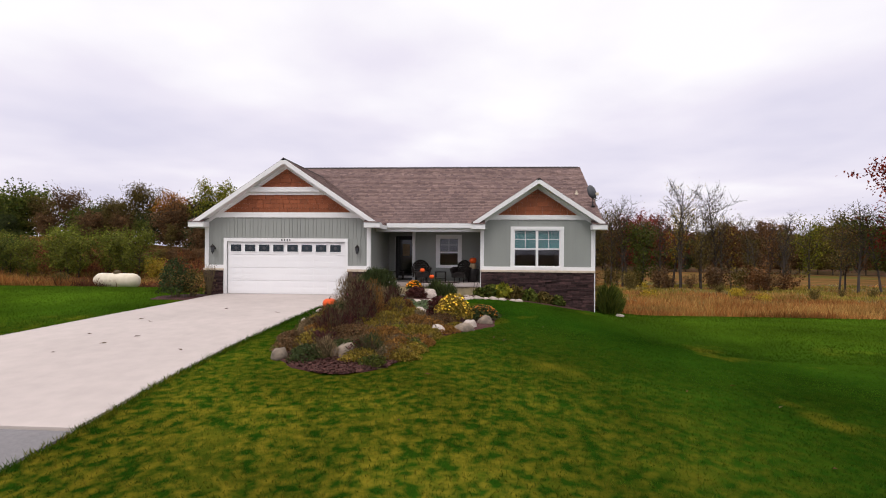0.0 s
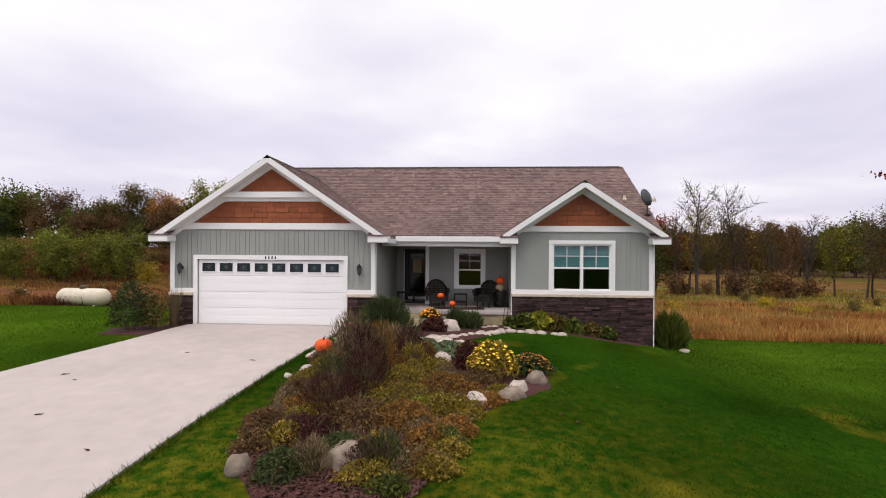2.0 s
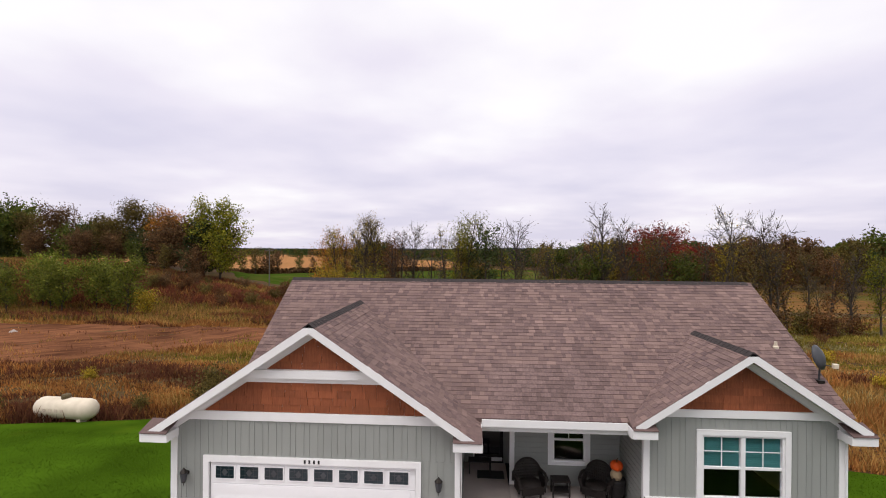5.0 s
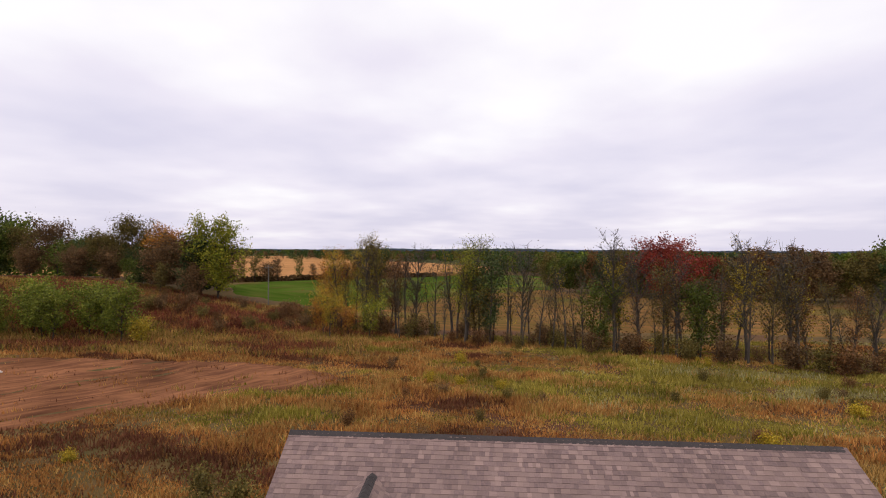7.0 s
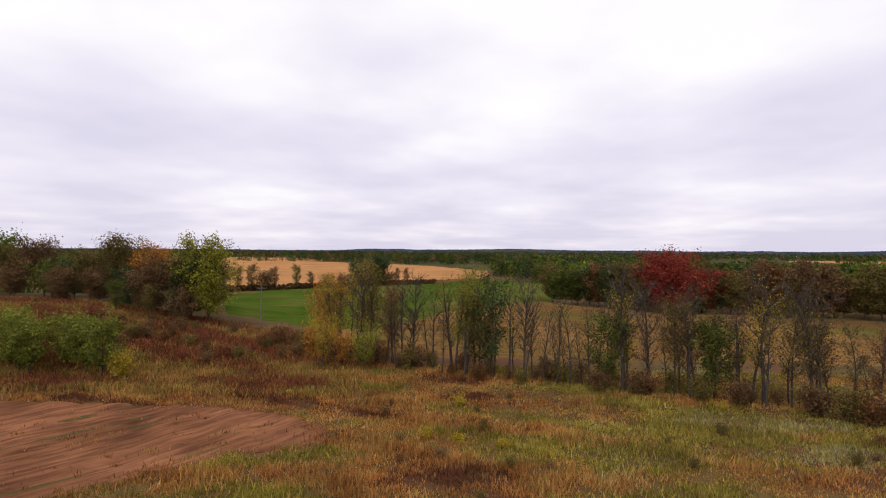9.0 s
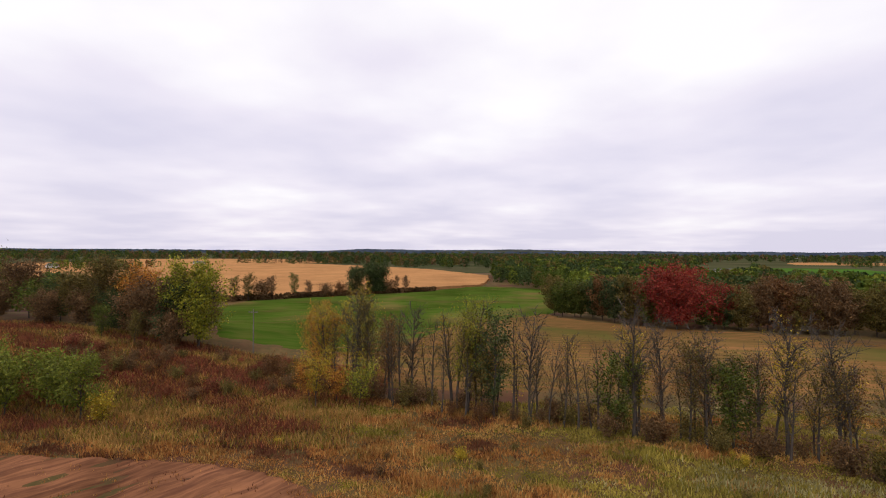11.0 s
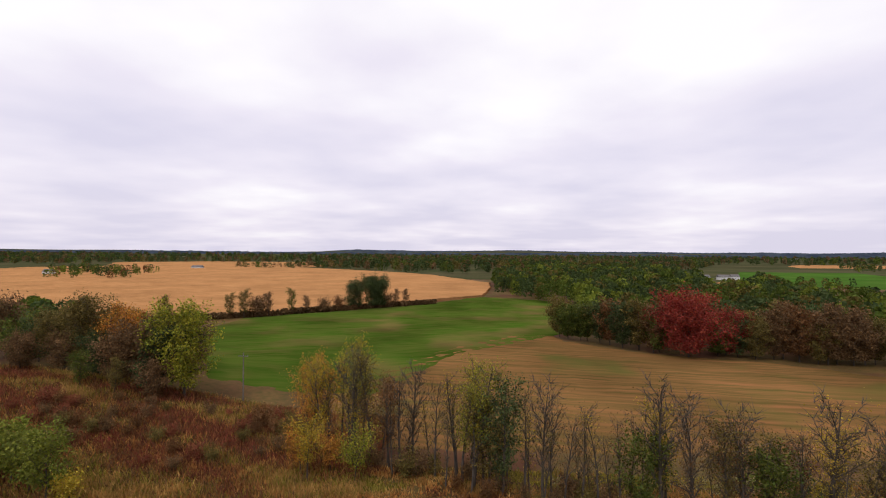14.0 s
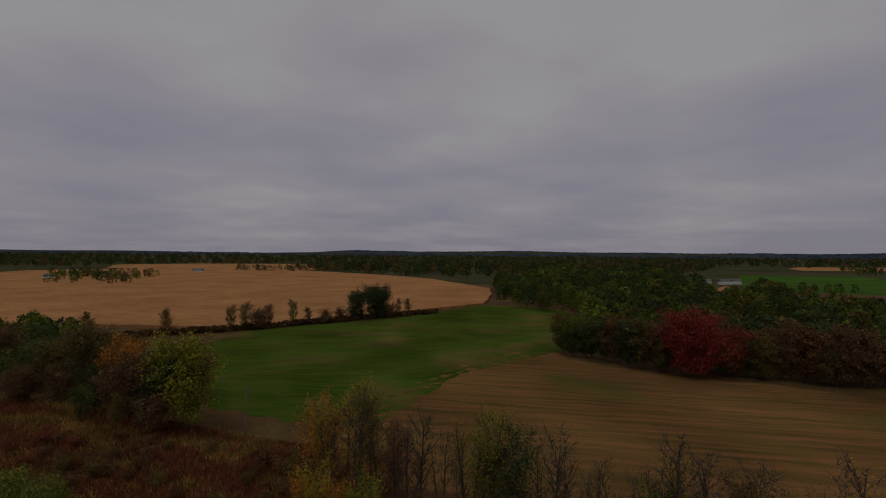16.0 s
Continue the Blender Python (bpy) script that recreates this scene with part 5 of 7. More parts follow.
for x, rx, ry, h, lm, k in ((0.75, 0.34, 0.3, 0.45, "green", 1), (1.25, 0.38, 0.32, 0.55, "bright", 2), (1.75, 0.4, 0.32, 0.5, "olive", 3), (2.3, 0.4, 0.3, 0.42, "green", 4), (2.9, 0.4, 0.3, 0.4, "olive", 5), (3.45, 0.36, 0.28, 0.34, "green", 6), (0.35, 0.3, 0.3, 0.32, "green", 7)):
    shrub("hosta", "broad-leaved hosta fading to yellow green", x, 19.45 + 0.02 * k, rx, ry, h, lm, 260, 0.13, "plant", "hostas", 0, "stem", spiky=0.0, seed=k, lift=0.1)
shrub("chrysanthemum", "pink chrysanthemum cushion by the garage corner", -4.72, 18.55, 0.24, 0.2, 0.26, "dark", 300, 0.04, "flower", "", 3, "stem", flower="pink", nf=150, fsize=0.035, seed=9)
shrub("bush", "dark green leafy shrub beside the garage", -11.6, 17.9, 0.72, 0.6, 1.42, "dark", 1500, 0.055, "bush", "garage shrubs", 14, "stem", seed=11)
shrub("bush", "olive leafy shrub beside the garage", -11.0, 18.1, 0.5, 0.42, 1.05, "olive", 700, 0.05, "bush", "garage shrubs", 34, "stem", seed=12)
shrub("dried_perennial", "bare dry stalks with seed heads against the garage", -10.55, 18.45, 0.36, 0.26, 1.15, "dry", 300, 0.035, "plant", "dried perennials", 60, "stem", spiky=0.4, seed=13, stem_h=1.05)
shrub("ornamental_grass", "soft feathery green grass clump at the house corner", 5.75, 20.35, 0.5, 0.45, 0.95, "green", 3200, 0.16, "plant", "ornamental grasses", 0, "stem", spiky=1.2, seed=14)


# pumpkins
def pumpkin(x, y, z, r_, label, name="pumpkin"):
    top = thing(name, x, y, z, label, "pumpkin", "pumpkins")
    bm = bmesh.new()
    prof = [(0.12 * r_, 0.10 * r_), (0.55 * r_, 0.0), (0.9 * r_, 0.28 * r_), (1.0 * r_, 0.72 * r_), (0.9 * r_, 1.15 * r_), (0.55 * r_, 1.42 * r_), (0.16 * r_, 1.34 * r_)]
    lathe(bm, prof, 40, lobes=10, depth=0.09)
    part("skin", bm, "pumpkin", top, smooth=True)
    part("stalk", tube(bmesh.new(), [(0, 0, 1.3 * r_), (0.02 * r_, 0, 1.6 * r_), (0.2 * r_, 0.05 * r_, 1.8 * r_)], [0.14 * r_, 0.09 * r_, 0.1 * r_], 6), "stem", top)
    return top


pumpkin(-4.80, 15.75, gz(-4.8, 15.75) + 0.07, 0.23, "large orange pumpkin on the lawn by the driveway")
for x, y, z in ((-2.01, 19.07, 0.95), (-1.62, 18.98, 0.70)):
    st = thing("plant_stake", x, y, gz(x, y), "thin iron stake that carries a small pumpkin", "garden stake", "pumpkin stakes")
    for d in (-0.06, 0.06):
        part("leg", tube(bmesh.new(), [(d, 0, -0.1), (d * 0.7, 0, z - gz(x, y) - 0.02)], 0.008, 5), "iron", st)
    part("ring", tube(bmesh.new(), [(0.07 * math.cos(a), 0.07 * math.sin(a), z - gz(x, y) - 0.01) for a in (k * math.pi / 6 for k in range(13))], 0.007, 5), "iron", st)
    pumpkin(x, y, z, 0.105, "small orange pumpkin on an iron stake")
fr = thing("shepherd_hook", 0.12, 19.75, gz(0.12, 19.75), "leaning pair of thin dark garden hooks", "garden hook")
for d in (0.0, 0.14):
    part("rod", tube(bmesh.new(), [(-0.12 + d, 0, -0.1), (0.08 + d * 0.6, 0.12, 1.2), (0.13 + d * 0.6, 0.12, 1.3)], 0.010, 5), "iron", fr)
rail = thing("garden_edging", -2.72, 19.8, gz(-2.7, 19.8), "low thin iron frame along the porch", "garden edging")
part("rail", tube(bmesh.new(), [(0, 0, -0.1), (0, 0, 0.36), (2.6, 0.1, 0.36)], 0.012, 5), "iron", rail)
ball = thing("garden_ornament", -4.28, 16.35, gz(-4.28, 16.35) + 0.05, "small blue glass garden ornament", "ornament")
part("figure", lathe(bmesh.new(), [(0.07, 0), (0.1, 0.06), (0.05, 0.14), (0.08, 0.2), (0.03, 0.28)], 10), "teal", ball, smooth=True)


# ---- porch furniture ----
FLOOR = 0.421


def wicker_chair(x, y, turn):
    c = thing("wicker_chair", x, y, FLOOR, "dark brown wicker armchair with a rounded back", "chair", "porch chairs", turn=turn)
    part("seat", lathe(bmesh.new(), [(0.02, 0.36), (0.30, 0.36), (0.31, 0.40), (0.29, 0.45), (0.02, 0.46)], 18), "wicker", c, smooth=True)
    for dx, dy in ((-0.24, -0.22), (0.24, -0.22), (-0.24, 0.22), (0.24, 0.22)):
        part("leg", tube(bmesh.new(), [(dx, dy, 0.0), (dx * 0.95, dy * 0.95, 0.40)], [0.022, 0.028], 8), "wicker", c)
    arch = [(0.42 * math.cos(a), 0.20 + 0.1 * math.sin(a), 0.40 + 0.55 * math.sin(a)) for a in (k * math.pi / 14 for k in range(15))]
    part("seat_skirt", boxes((-0.31, 0.31, -0.29, -0.26, 0.20, 0.40), bevel=0.008), "wicker", c)
    part("back_frame", tube(bmesh.new(), arch, 0.036, 8), "wicker", c)
    for k in range(15):
        xk = -0.35 + k * 0.05
        zt = 0.40 + 0.55 * math.sqrt(max(0.05, 1 - (xk / 0.42) ** 2))
        part("back_cane", tube(bmesh.new(), [(xk, 0.23, 0.42), (xk, 0.26, (0.42 + zt) / 2), (xk, 0.29, zt)], 0.019, 5), "wicker", c)
    for z in (0.48, 0.56, 0.64, 0.72, 0.8, 0.87):
        hw = 0.42 * math.sqrt(max(0.05, 1 - ((z - 0.40) / 0.55) ** 2))
        part("back_weave", tube(bmesh.new(), [(-hw, 0.25, z), (0, 0.29, z), (hw, 0.25, z)], 0.022, 5), "wicker", c)
    for s in (-1, 1):
        part("armrest", tube(bmesh.new(), [(s * 0.41, 0.22, 0.62), (s * 0.43, 0.0, 0.63), (s * 0.40, -0.26, 0.58), (s * 0.33, -0.29, 0.40)], 0.042, 8), "wicker", c)
        part("side_weave", boxes((min(s * 0.34, s * 0.38), max(s * 0.34, s * 0.38), -0.24, 0.22, 0.22, 0.60), bevel=0.01), "wicker", c)
    return c


wicker_chair(-2.28, 21.15, 12)
wicker_chair(-0.48, 21.15, -30)
tb = thing("side_table", -1.42, 21.35, FLOOR, "small dark wicker side table between chairs", "table")
part("top", boxes((-0.25, 0.25, -0.2, 0.2, 0.42, 0.46), bevel=0.01), "wicker", tb)
part("shelf", boxes((-0.22, 0.22, -0.17, 0.17, 0.14, 0.17)), "wicker", tb)
for dx in (-0.22, 0.22):
    for dy in (-0.17, 0.17):
        part("leg", boxes((dx - 0.02, dx + 0.02, dy - 0.02, dy + 0.02, 0, 0.42)), "wicker", tb)
rug = thing("porch_rug", -1.45, 20.65, FLOOR, "dark red porch rug with a black border", "rug")
part("field", boxes((-0.78, 0.78, -0.27, 0.27, 0.0, 0.014)), "rug", rug)
part("border", boxes((-0.9, 0.9, -0.36, 0.36, 0.0, 0.009)), "black", rug)
mat_ = thing("door_mat", -3.3, 22.4, 0.412, "dark door mat before the front door", "mat")
part("pile", boxes((-0.4, 0.4, -0.25, 0.25, 0, 0.02), bevel=0.006), "black", mat_)
bench = thing("plant_stand", -3.62, 22.55, 0.412, "low dark stand beside the front door", "stand")
part("top", boxes((-0.35, 0.35, -0.15, 0.15, 0.36, 0.40)), "wicker", bench)
for dx in (-0.31, 0.31):
    for dy in (-0.12, 0.12):
        part("leg", boxes((dx - 0.02, dx + 0.02, dy - 0.02, dy + 0.02, 0, 0.36)), "wicker", bench)
barrel = thing("barrel_planter", 0.04, 21.2, FLOOR, "black barrel planter in the porch corner", "planter")
part("barrel", lathe(bmesh.new(), [(0.17, 0), (0.24, 0.3), (0.26, 0.55), (0.24, 0.6), (0.2, 0.6)], 18), "black", barrel, smooth=True)
for z in (0.12, 0.46):
    part("hoop", lathe(bmesh.new(), [(0.2 + 0.1 * z, z), (0.215 + 0.1 * z, z + 0.02), (0.2 + 0.1 * z, z + 0.04)], 18), "iron", barrel)
doll = mesh_ob("straw_bundle", [], [], "straw")
bm = bmesh.new()
lathe(bm, [(0.12, 0), (0.16, 0.1), (0.13, 0.2), (0.07, 0.26)], 14)
bm.to_mesh(doll.data)
bm.free()
doll.matrix_world = pose(0.03, 21.15, FLOOR + 0.60)
tagged(doll, "burlap-wrapped straw bundle on the barrel", "straw bundle")
pumpkin(0.03, 21.12, FLOOR + 0.85, 0.17, "orange pumpkin set on a burlap bundle")

# ---- propane tank ----
tank = thing("propane_tank", -22.6, 28.9, gz(-22.6, 28.9) - 0.12, "cream domestic propane tank on concrete blocks", "propane tank", turn=-4)
bm = bmesh.new()
lathe(bm, [(0.02, -1.5), (0.2, -1.47), (0.36, -1.38), (0.46, -1.22), (0.48, -1.1), (0.48, 1.1), (0.46, 1.22), (0.36, 1.38), (0.2, 1.47), (0.02, 1.5)], 28)
part("shell", bm, "tank", tank, smooth=True).matrix_local = pose(0, 0, 0.72, 0, 90, 0)
part("dome", lathe(bmesh.new(), [(0.2, 0.0), (0.2, 0.14), (0.16, 0.2), (0.02, 0.22)], 14, (0, 0, 1.16)), "stem", tank)
for dx in (-0.9, 0.9):
    part("leg", boxes((dx - 0.1, dx + 0.1, -0.3, 0.3, 0.1, 0.32)), "tank", tank)
    part("block", boxes((dx - 0.2, dx + 0.2, -0.4, 0.4, -0.2, 0.1)), "old_concrete", tank)
part("marking", boxes(*[(-0.75 + k * 0.3, -0.57 + k * 0.3, -0.486, -0.478, 0.66, 0.80) for k in range(4)]), "ledge", tank)
boulder(*fx(-54), *fy(57), 0.5, 0.4, 0.4, "pale_rock", "lone pale boulder in the bare earth", "boulder", "", 33)


# ---- lawn blades and fallen leaves ----
def lawn_blades(n, x0, x1, y0, y1, seed):
    r = np.random.default_rng(seed)
    x, y = r.uniform(x0, x1, n), y0 + (y1 - y0) * r.uniform(0, 1, n) ** 1.25
    dl, dr = np.interp(y, (2, 6.2, 8.3, 11, 14, 16.4, 18.95), (-12.8, -12.4, -12.3, -11.9, -11.3, -10.75, -10.25)), np.interp(y, (2, 6.2, 8.3, 11, 14, 16.4, 18.95), (-5.3, -5.42, -5.6, -5.6, -5.45, -5.25, -5.0))
    bl, br = np.interp(y, (8.7, 8.75, 9.3, 10.4, 12, 13.5, 14.6, 15.6, 16.9, 17, 18.2, 19), (9, -3.0, -3.8, -4.55, -4.75, -4.85, -4.9, -5.0, -5.0, -5, -5, -5)), np.interp(y, (8.7, 8.75, 9.3, 10.4, 12, 13.5, 14.6, 15.6, 16.9, 17, 18.2, 19), (-9, -2.3, -1.65, -1.25, -0.9, 0.75, 0.85, 0.25, -1.2, -1.0, 0, 4))
    k = ~((x > dl) & (x < dr)) & ~((x > bl) & (x < br)) & ~((y > 18.9) & (x > -11) & (x < 5.1))
    return x[k], y[k]


def blade_mesh(name, xs, ys, hs, ws, material, label, seed):
    r = np.random.default_rng(seed)
    n = len(xs)
    z = ground_z(xs, ys) + 0.025
    a, b = r.uniform(0, 6.283, n), r.uniform(0, 6.283, n)
    dx, dy = np.cos(a) * ws, np.sin(a) * ws
    v = np.stack([np.stack([xs - dx, ys - dy, z], 1), np.stack([xs + dx, ys + dy, z], 1), np.stack([xs + np.cos(b) * hs * 0.6, ys + np.sin(b) * hs * 0.6, z + hs], 1)], 1).reshape(-1, 3)
    me = bpy.data.meshes.new(name)
    me.from_pydata(v.tolist(), [], [(3 * k, 3 * k + 1, 3 * k + 2) for k in range(n)])
    me.materials.append(M[material])
    return tagged(new(name, me), label, "grass", "", "stuff")


bx, by = lawn_blades(230000, -13, 17, 2.6, 22, 1)
rb = np.random.default_rng(9)
blade_mesh("lawn_grass", bx, by, rb.uniform(0.02, 0.055, len(bx)) * np.clip(1.25 - by * 0.05, 0.35, 1), 0.004 + 0.0009 * by, "blade", "short mown grass blades of the lawn", 2)
bx, by = lawn_blades(100000, -36, -10.5, 8, 27, 3)
blade_mesh("lawn_grass", bx, by, rb.uniform(0.02, 0.05, len(bx)), 0.016, "blade", "short mown grass blades beside the driveway", 4)
bx, by = lawn_blades(90000, 5.2, 32, 14, 29, 7)
kb = bx < np.interp(by, (14, 15, 22, 26, 28, 31), (42, 41, 29, 21, 14, 7))
bx, by = bx[kb], by[kb]
blade_mesh("lawn_grass", bx, by, rb.uniform(0.02, 0.055, len(bx)), 0.018, "blade", "short mown grass blades beside the house", 8)
# taller tufts that lean over the driveway's edge
ey = rb.uniform(4, 16, 2600)
ex = np.interp(ey, (2, 6.2, 8.3, 11, 14, 16.4), (-5.3, -5.42, -5.6, -5.6, -5.45, -5.25)) + rb.uniform(-0.03, 0.14, 2600)
blade_mesh("lawn_grass", ex, ey, rb.uniform(0.06, 0.13, 2600), 0.008, "blade", "longer grass along the driveway edge", 5)
for k in range(26):
    x, y = (rp.uniform(-11, -6), rp.uniform(8, 16)) if k < 9 else (rp.uniform(-4, 10), rp.uniform(3.5, 14))
    lv = new("fallen_leaf", bpy.data.meshes.new("fallen_leaf"))
    s = rp.uniform(0.04, 0.08)
    lv.data.from_pydata([(-s, 0, 0.0), (-0.3 * s, 0.5 * s, 0.012), (s, 0, 0.004), (-0.3 * s, -0.5 * s, 0.015), (1.4 * s, 0.1 * s, 0.01)], [], [(0, 3, 2, 1), (2, 3, 4)])
    lv.data.materials.append(M["leaf_" + rp.choice(("rust", "dry", "brown"))])
    lv.matrix_world = pose(x, y, gz(x, y) + (0.08 if k < 9 else 0.06), rp.uniform(-15, 15), rp.uniform(-15, 15), rp.uniform(0, 360))
    tagged(lv, "curled brown fallen leaf", "leaf", "fallen leaves")

# ---- trees ----
def tree_mesh(seed, height, spread, base, limbs, twigs, leaves, leaf, wood_sides=5, crown_top=1.0, lean=0.0, thick=0.018, low=0.25, rise=(0.5, 1.1), twig=0.11):
    """Wood (vertices, faces) and leaf quads of one tree. base: share of the height with no limbs."""
    r = np.random.default_rng(seed)
    wv, wf, ends = [], [], []

    def limb(p, d, length, r0, seg, sides, bend):
        pts, rad = [np.array(p, float)], [r0]
        d = np.array(d, float)
        for k in range(seg):
            d = d + r.normal(0, bend, 3) + np.array((0, 0, 0.05))
            d /= np.linalg.norm(d)
            pts.append(pts[-1] + d * length / seg)
            rad.append(r0 * (1 - 0.85 * (k + 1) / seg))
        k0 = len(wv)
        for i, (q, rr) in enumerate(zip(pts, rad)):
            t = pts[min(i + 1, seg)] - pts[max(i - 1, 0)]
            t /= np.linalg.norm(t)
            u = np.cross(t, (0.3, 0.9, 0.1))
            u /= np.linalg.norm(u)
            w = np.cross(t, u)
            for s in range(sides):
                a = 2 * math.pi * s / sides
                wv.append(tuple(q + (u * math.cos(a) + w * math.sin(a)) * rr))
        for i in range(seg):
            for s in range(sides):
                a, b = k0 + i * sides + s, k0 + i * sides + (s + 1) % sides
                wf.append((a, b, b + sides, a + sides))
        return pts

    trunk = limb((0, 0, -0.3), (lean, 0, 1), height * 0.93, height * thick, 7, wood_sides + 1, 0.05)
    for k in range(limbs):
        f = base + (0.95 - base) * (k + r.uniform(0, 1)) / limbs
        i = min(6, int(f * 7))
        p = trunk[i] + (trunk[i + 1] - trunk[i]) * (f * 7 - i)
        a = k * 2.4 + r.uniform(-0.5, 0.5)
        rise_ = r.uniform(*rise)
        shape = math.sin(math.pi * min(1, max(0.12, (1.02 - f) / (1.02 - base) * 0.85 + 0.08))) ** 0.6
        ln = spread * shape * r.uniform(0.75, 1.15)
        d = np.array((math.cos(a), math.sin(a), rise_))
        pts = limb(p, d / np.linalg.norm(d), ln, height * thick * 0.52 * (1.15 - f), 4, max(3, wood_sides - 1), 0.14)
        for t in range(twigs):
            q = pts[1 + t % 4]
            e = np.array((math.cos(a), math.sin(a), rise_)) / 1.8 + r.normal(0, 0.55, 3)
            e /= np.linalg.norm(e)
            tp = limb(q, e, ln * r.uniform(0.3, 0.55), height * thick * twig, 2, 3, 0.18)
            ends += tp[1:]
        ends += pts[2:]
    ends = np.array(ends)
    lv, lf = np.zeros((0, 3)), []
    if leaves:
        c = ends[r.integers(0, len(ends), leaves)] + r.normal(0, spread * 0.085 + 0.12, (leaves, 3))
        c = c[c[:, 2] > height * low * 0.5]
        n = len(c)
        u = r.normal(0, 1, (n, 3))
        u /= np.linalg.norm(u, axis=1, keepdims=True)
        w = np.cross(u, r.normal(0, 1, (n, 3)))
        w /= np.linalg.norm(w, axis=1, keepdims=True)
        s = (leaf * r.uniform(0.55, 1.35, n))[:, None]
        lv = np.stack([c - u * s, c + w * s * 0.55, c + u * s, c - w * s * 0.55], 1).reshape(-1, 3)
        lf = [(4 * k, 4 * k + 1, 4 * k + 2, 4 * k + 3) for k in range(n)]
    return wv, wf, lv, lf


TREES = {}


def tree(kind, name, label, x, y, h, leafmat, bark="bark", group="", category="tree", turn=0.0, **kw):
    """Builds a kind of tree once, then copies it."""
    key = (kind, leafmat)
    m = pose(x, y, gz(x, y) - 0.05, 0, 0, turn)
    if key not in TREES:
        wv, wf, lv, lf = tree_mesh(height=h, **kw)
        top = thing(name, x, y, 0, label, category, group)
        mesh_ob("trunk", wv, wf, bark, top, smooth=True)
        if lf:
            mesh_ob("crown", lv.tolist(), lf, "leaf_" + leafmat, top)
        top.matrix_basis = m
        TREES[key] = (top, h)
        return top
    src, h0 = TREES[key]
    ob = copy_thing(src, m)
    k = h / h0
    ob.matrix_basis = m @ Matrix.Diagonal((k, k, k, 1))
    return tagged(ob, label, category, group)


rt = random.Random(21)
KINDS = {
    "bare": dict(spread=3.6, base=0.24, limbs=24, twigs=16, leaves=320, leaf=0.10, thick=0.0150, rise=(0.9, 2.0), twig=0.17),
    "bare_b": dict(spread=2.5, base=0.26, limbs=16, twigs=9, leaves=420, leaf=0.10, thick=0.0135, rise=(1.0, 2.2), twig=0.17),
    "sparse": dict(spread=3.0, base=0.32, limbs=18, twigs=10, leaves=2500, leaf=0.105, thick=0.0145, rise=(0.8, 1.7), twig=0.15),
    "leafy": dict(spread=3.0, base=0.18, limbs=22, twigs=8, leaves=3400, leaf=0.165, thick=0.014, rise=(0.5, 1.3), twig=0.11),
    "full": dict(spread=5.4, base=0.10, limbs=30, twigs=8, leaves=9500, leaf=0.22, thick=0.015, rise=(0.4, 1.1), twig=0.11),
    "wood": dict(spread=4.8, base=0.08, limbs=24, twigs=7, leaves=5200, leaf=0.30, thick=0.014, rise=(0.4, 1.2), twig=0.11, wood_sides=4),
    "maple": dict(spread=9.2, base=0.10, limbs=44, twigs=9, leaves=17000, leaf=0.30, thick=0.018, rise=(0.35, 1.1), twig=0.10),
    "tall": dict(spread=4.4, base=0.2, limbs=26, twigs=10, leaves=8500, leaf=0.19, thick=0.013, rise=(0.6, 1.4), twig=0.11),
    "under": dict(spread=2.4, base=0.05, limbs=14, twigs=5, leaves=1500, leaf=0.13, thick=0.012, rise=(0.6, 1.4), twig=0.12),
}


def plant(kind, leafmat, x, y, h, label, bark="bark", group="", name="tree", category="tree", seed=0):
    kw = dict(KINDS[kind])
    if y >= 35:
        (x,), (y,), h = fx(x), fy(y), h * FAR_S
        kw["spread"], kw["leaf"] = kw["spread"] * FAR_S, kw["leaf"] * FAR_S
    if kind == "under":
        kw["spread"], kw["leaf"] = min(kw["spread"], 0.75 * h), min(kw["leaf"], 0.03 + 0.04 * h)
    return tree(kind + str(seed), name, label, x, y, h, leafmat, bark, group, category, rt.uniform(0, 360), seed=seed * 7 + len(kind), **kw)


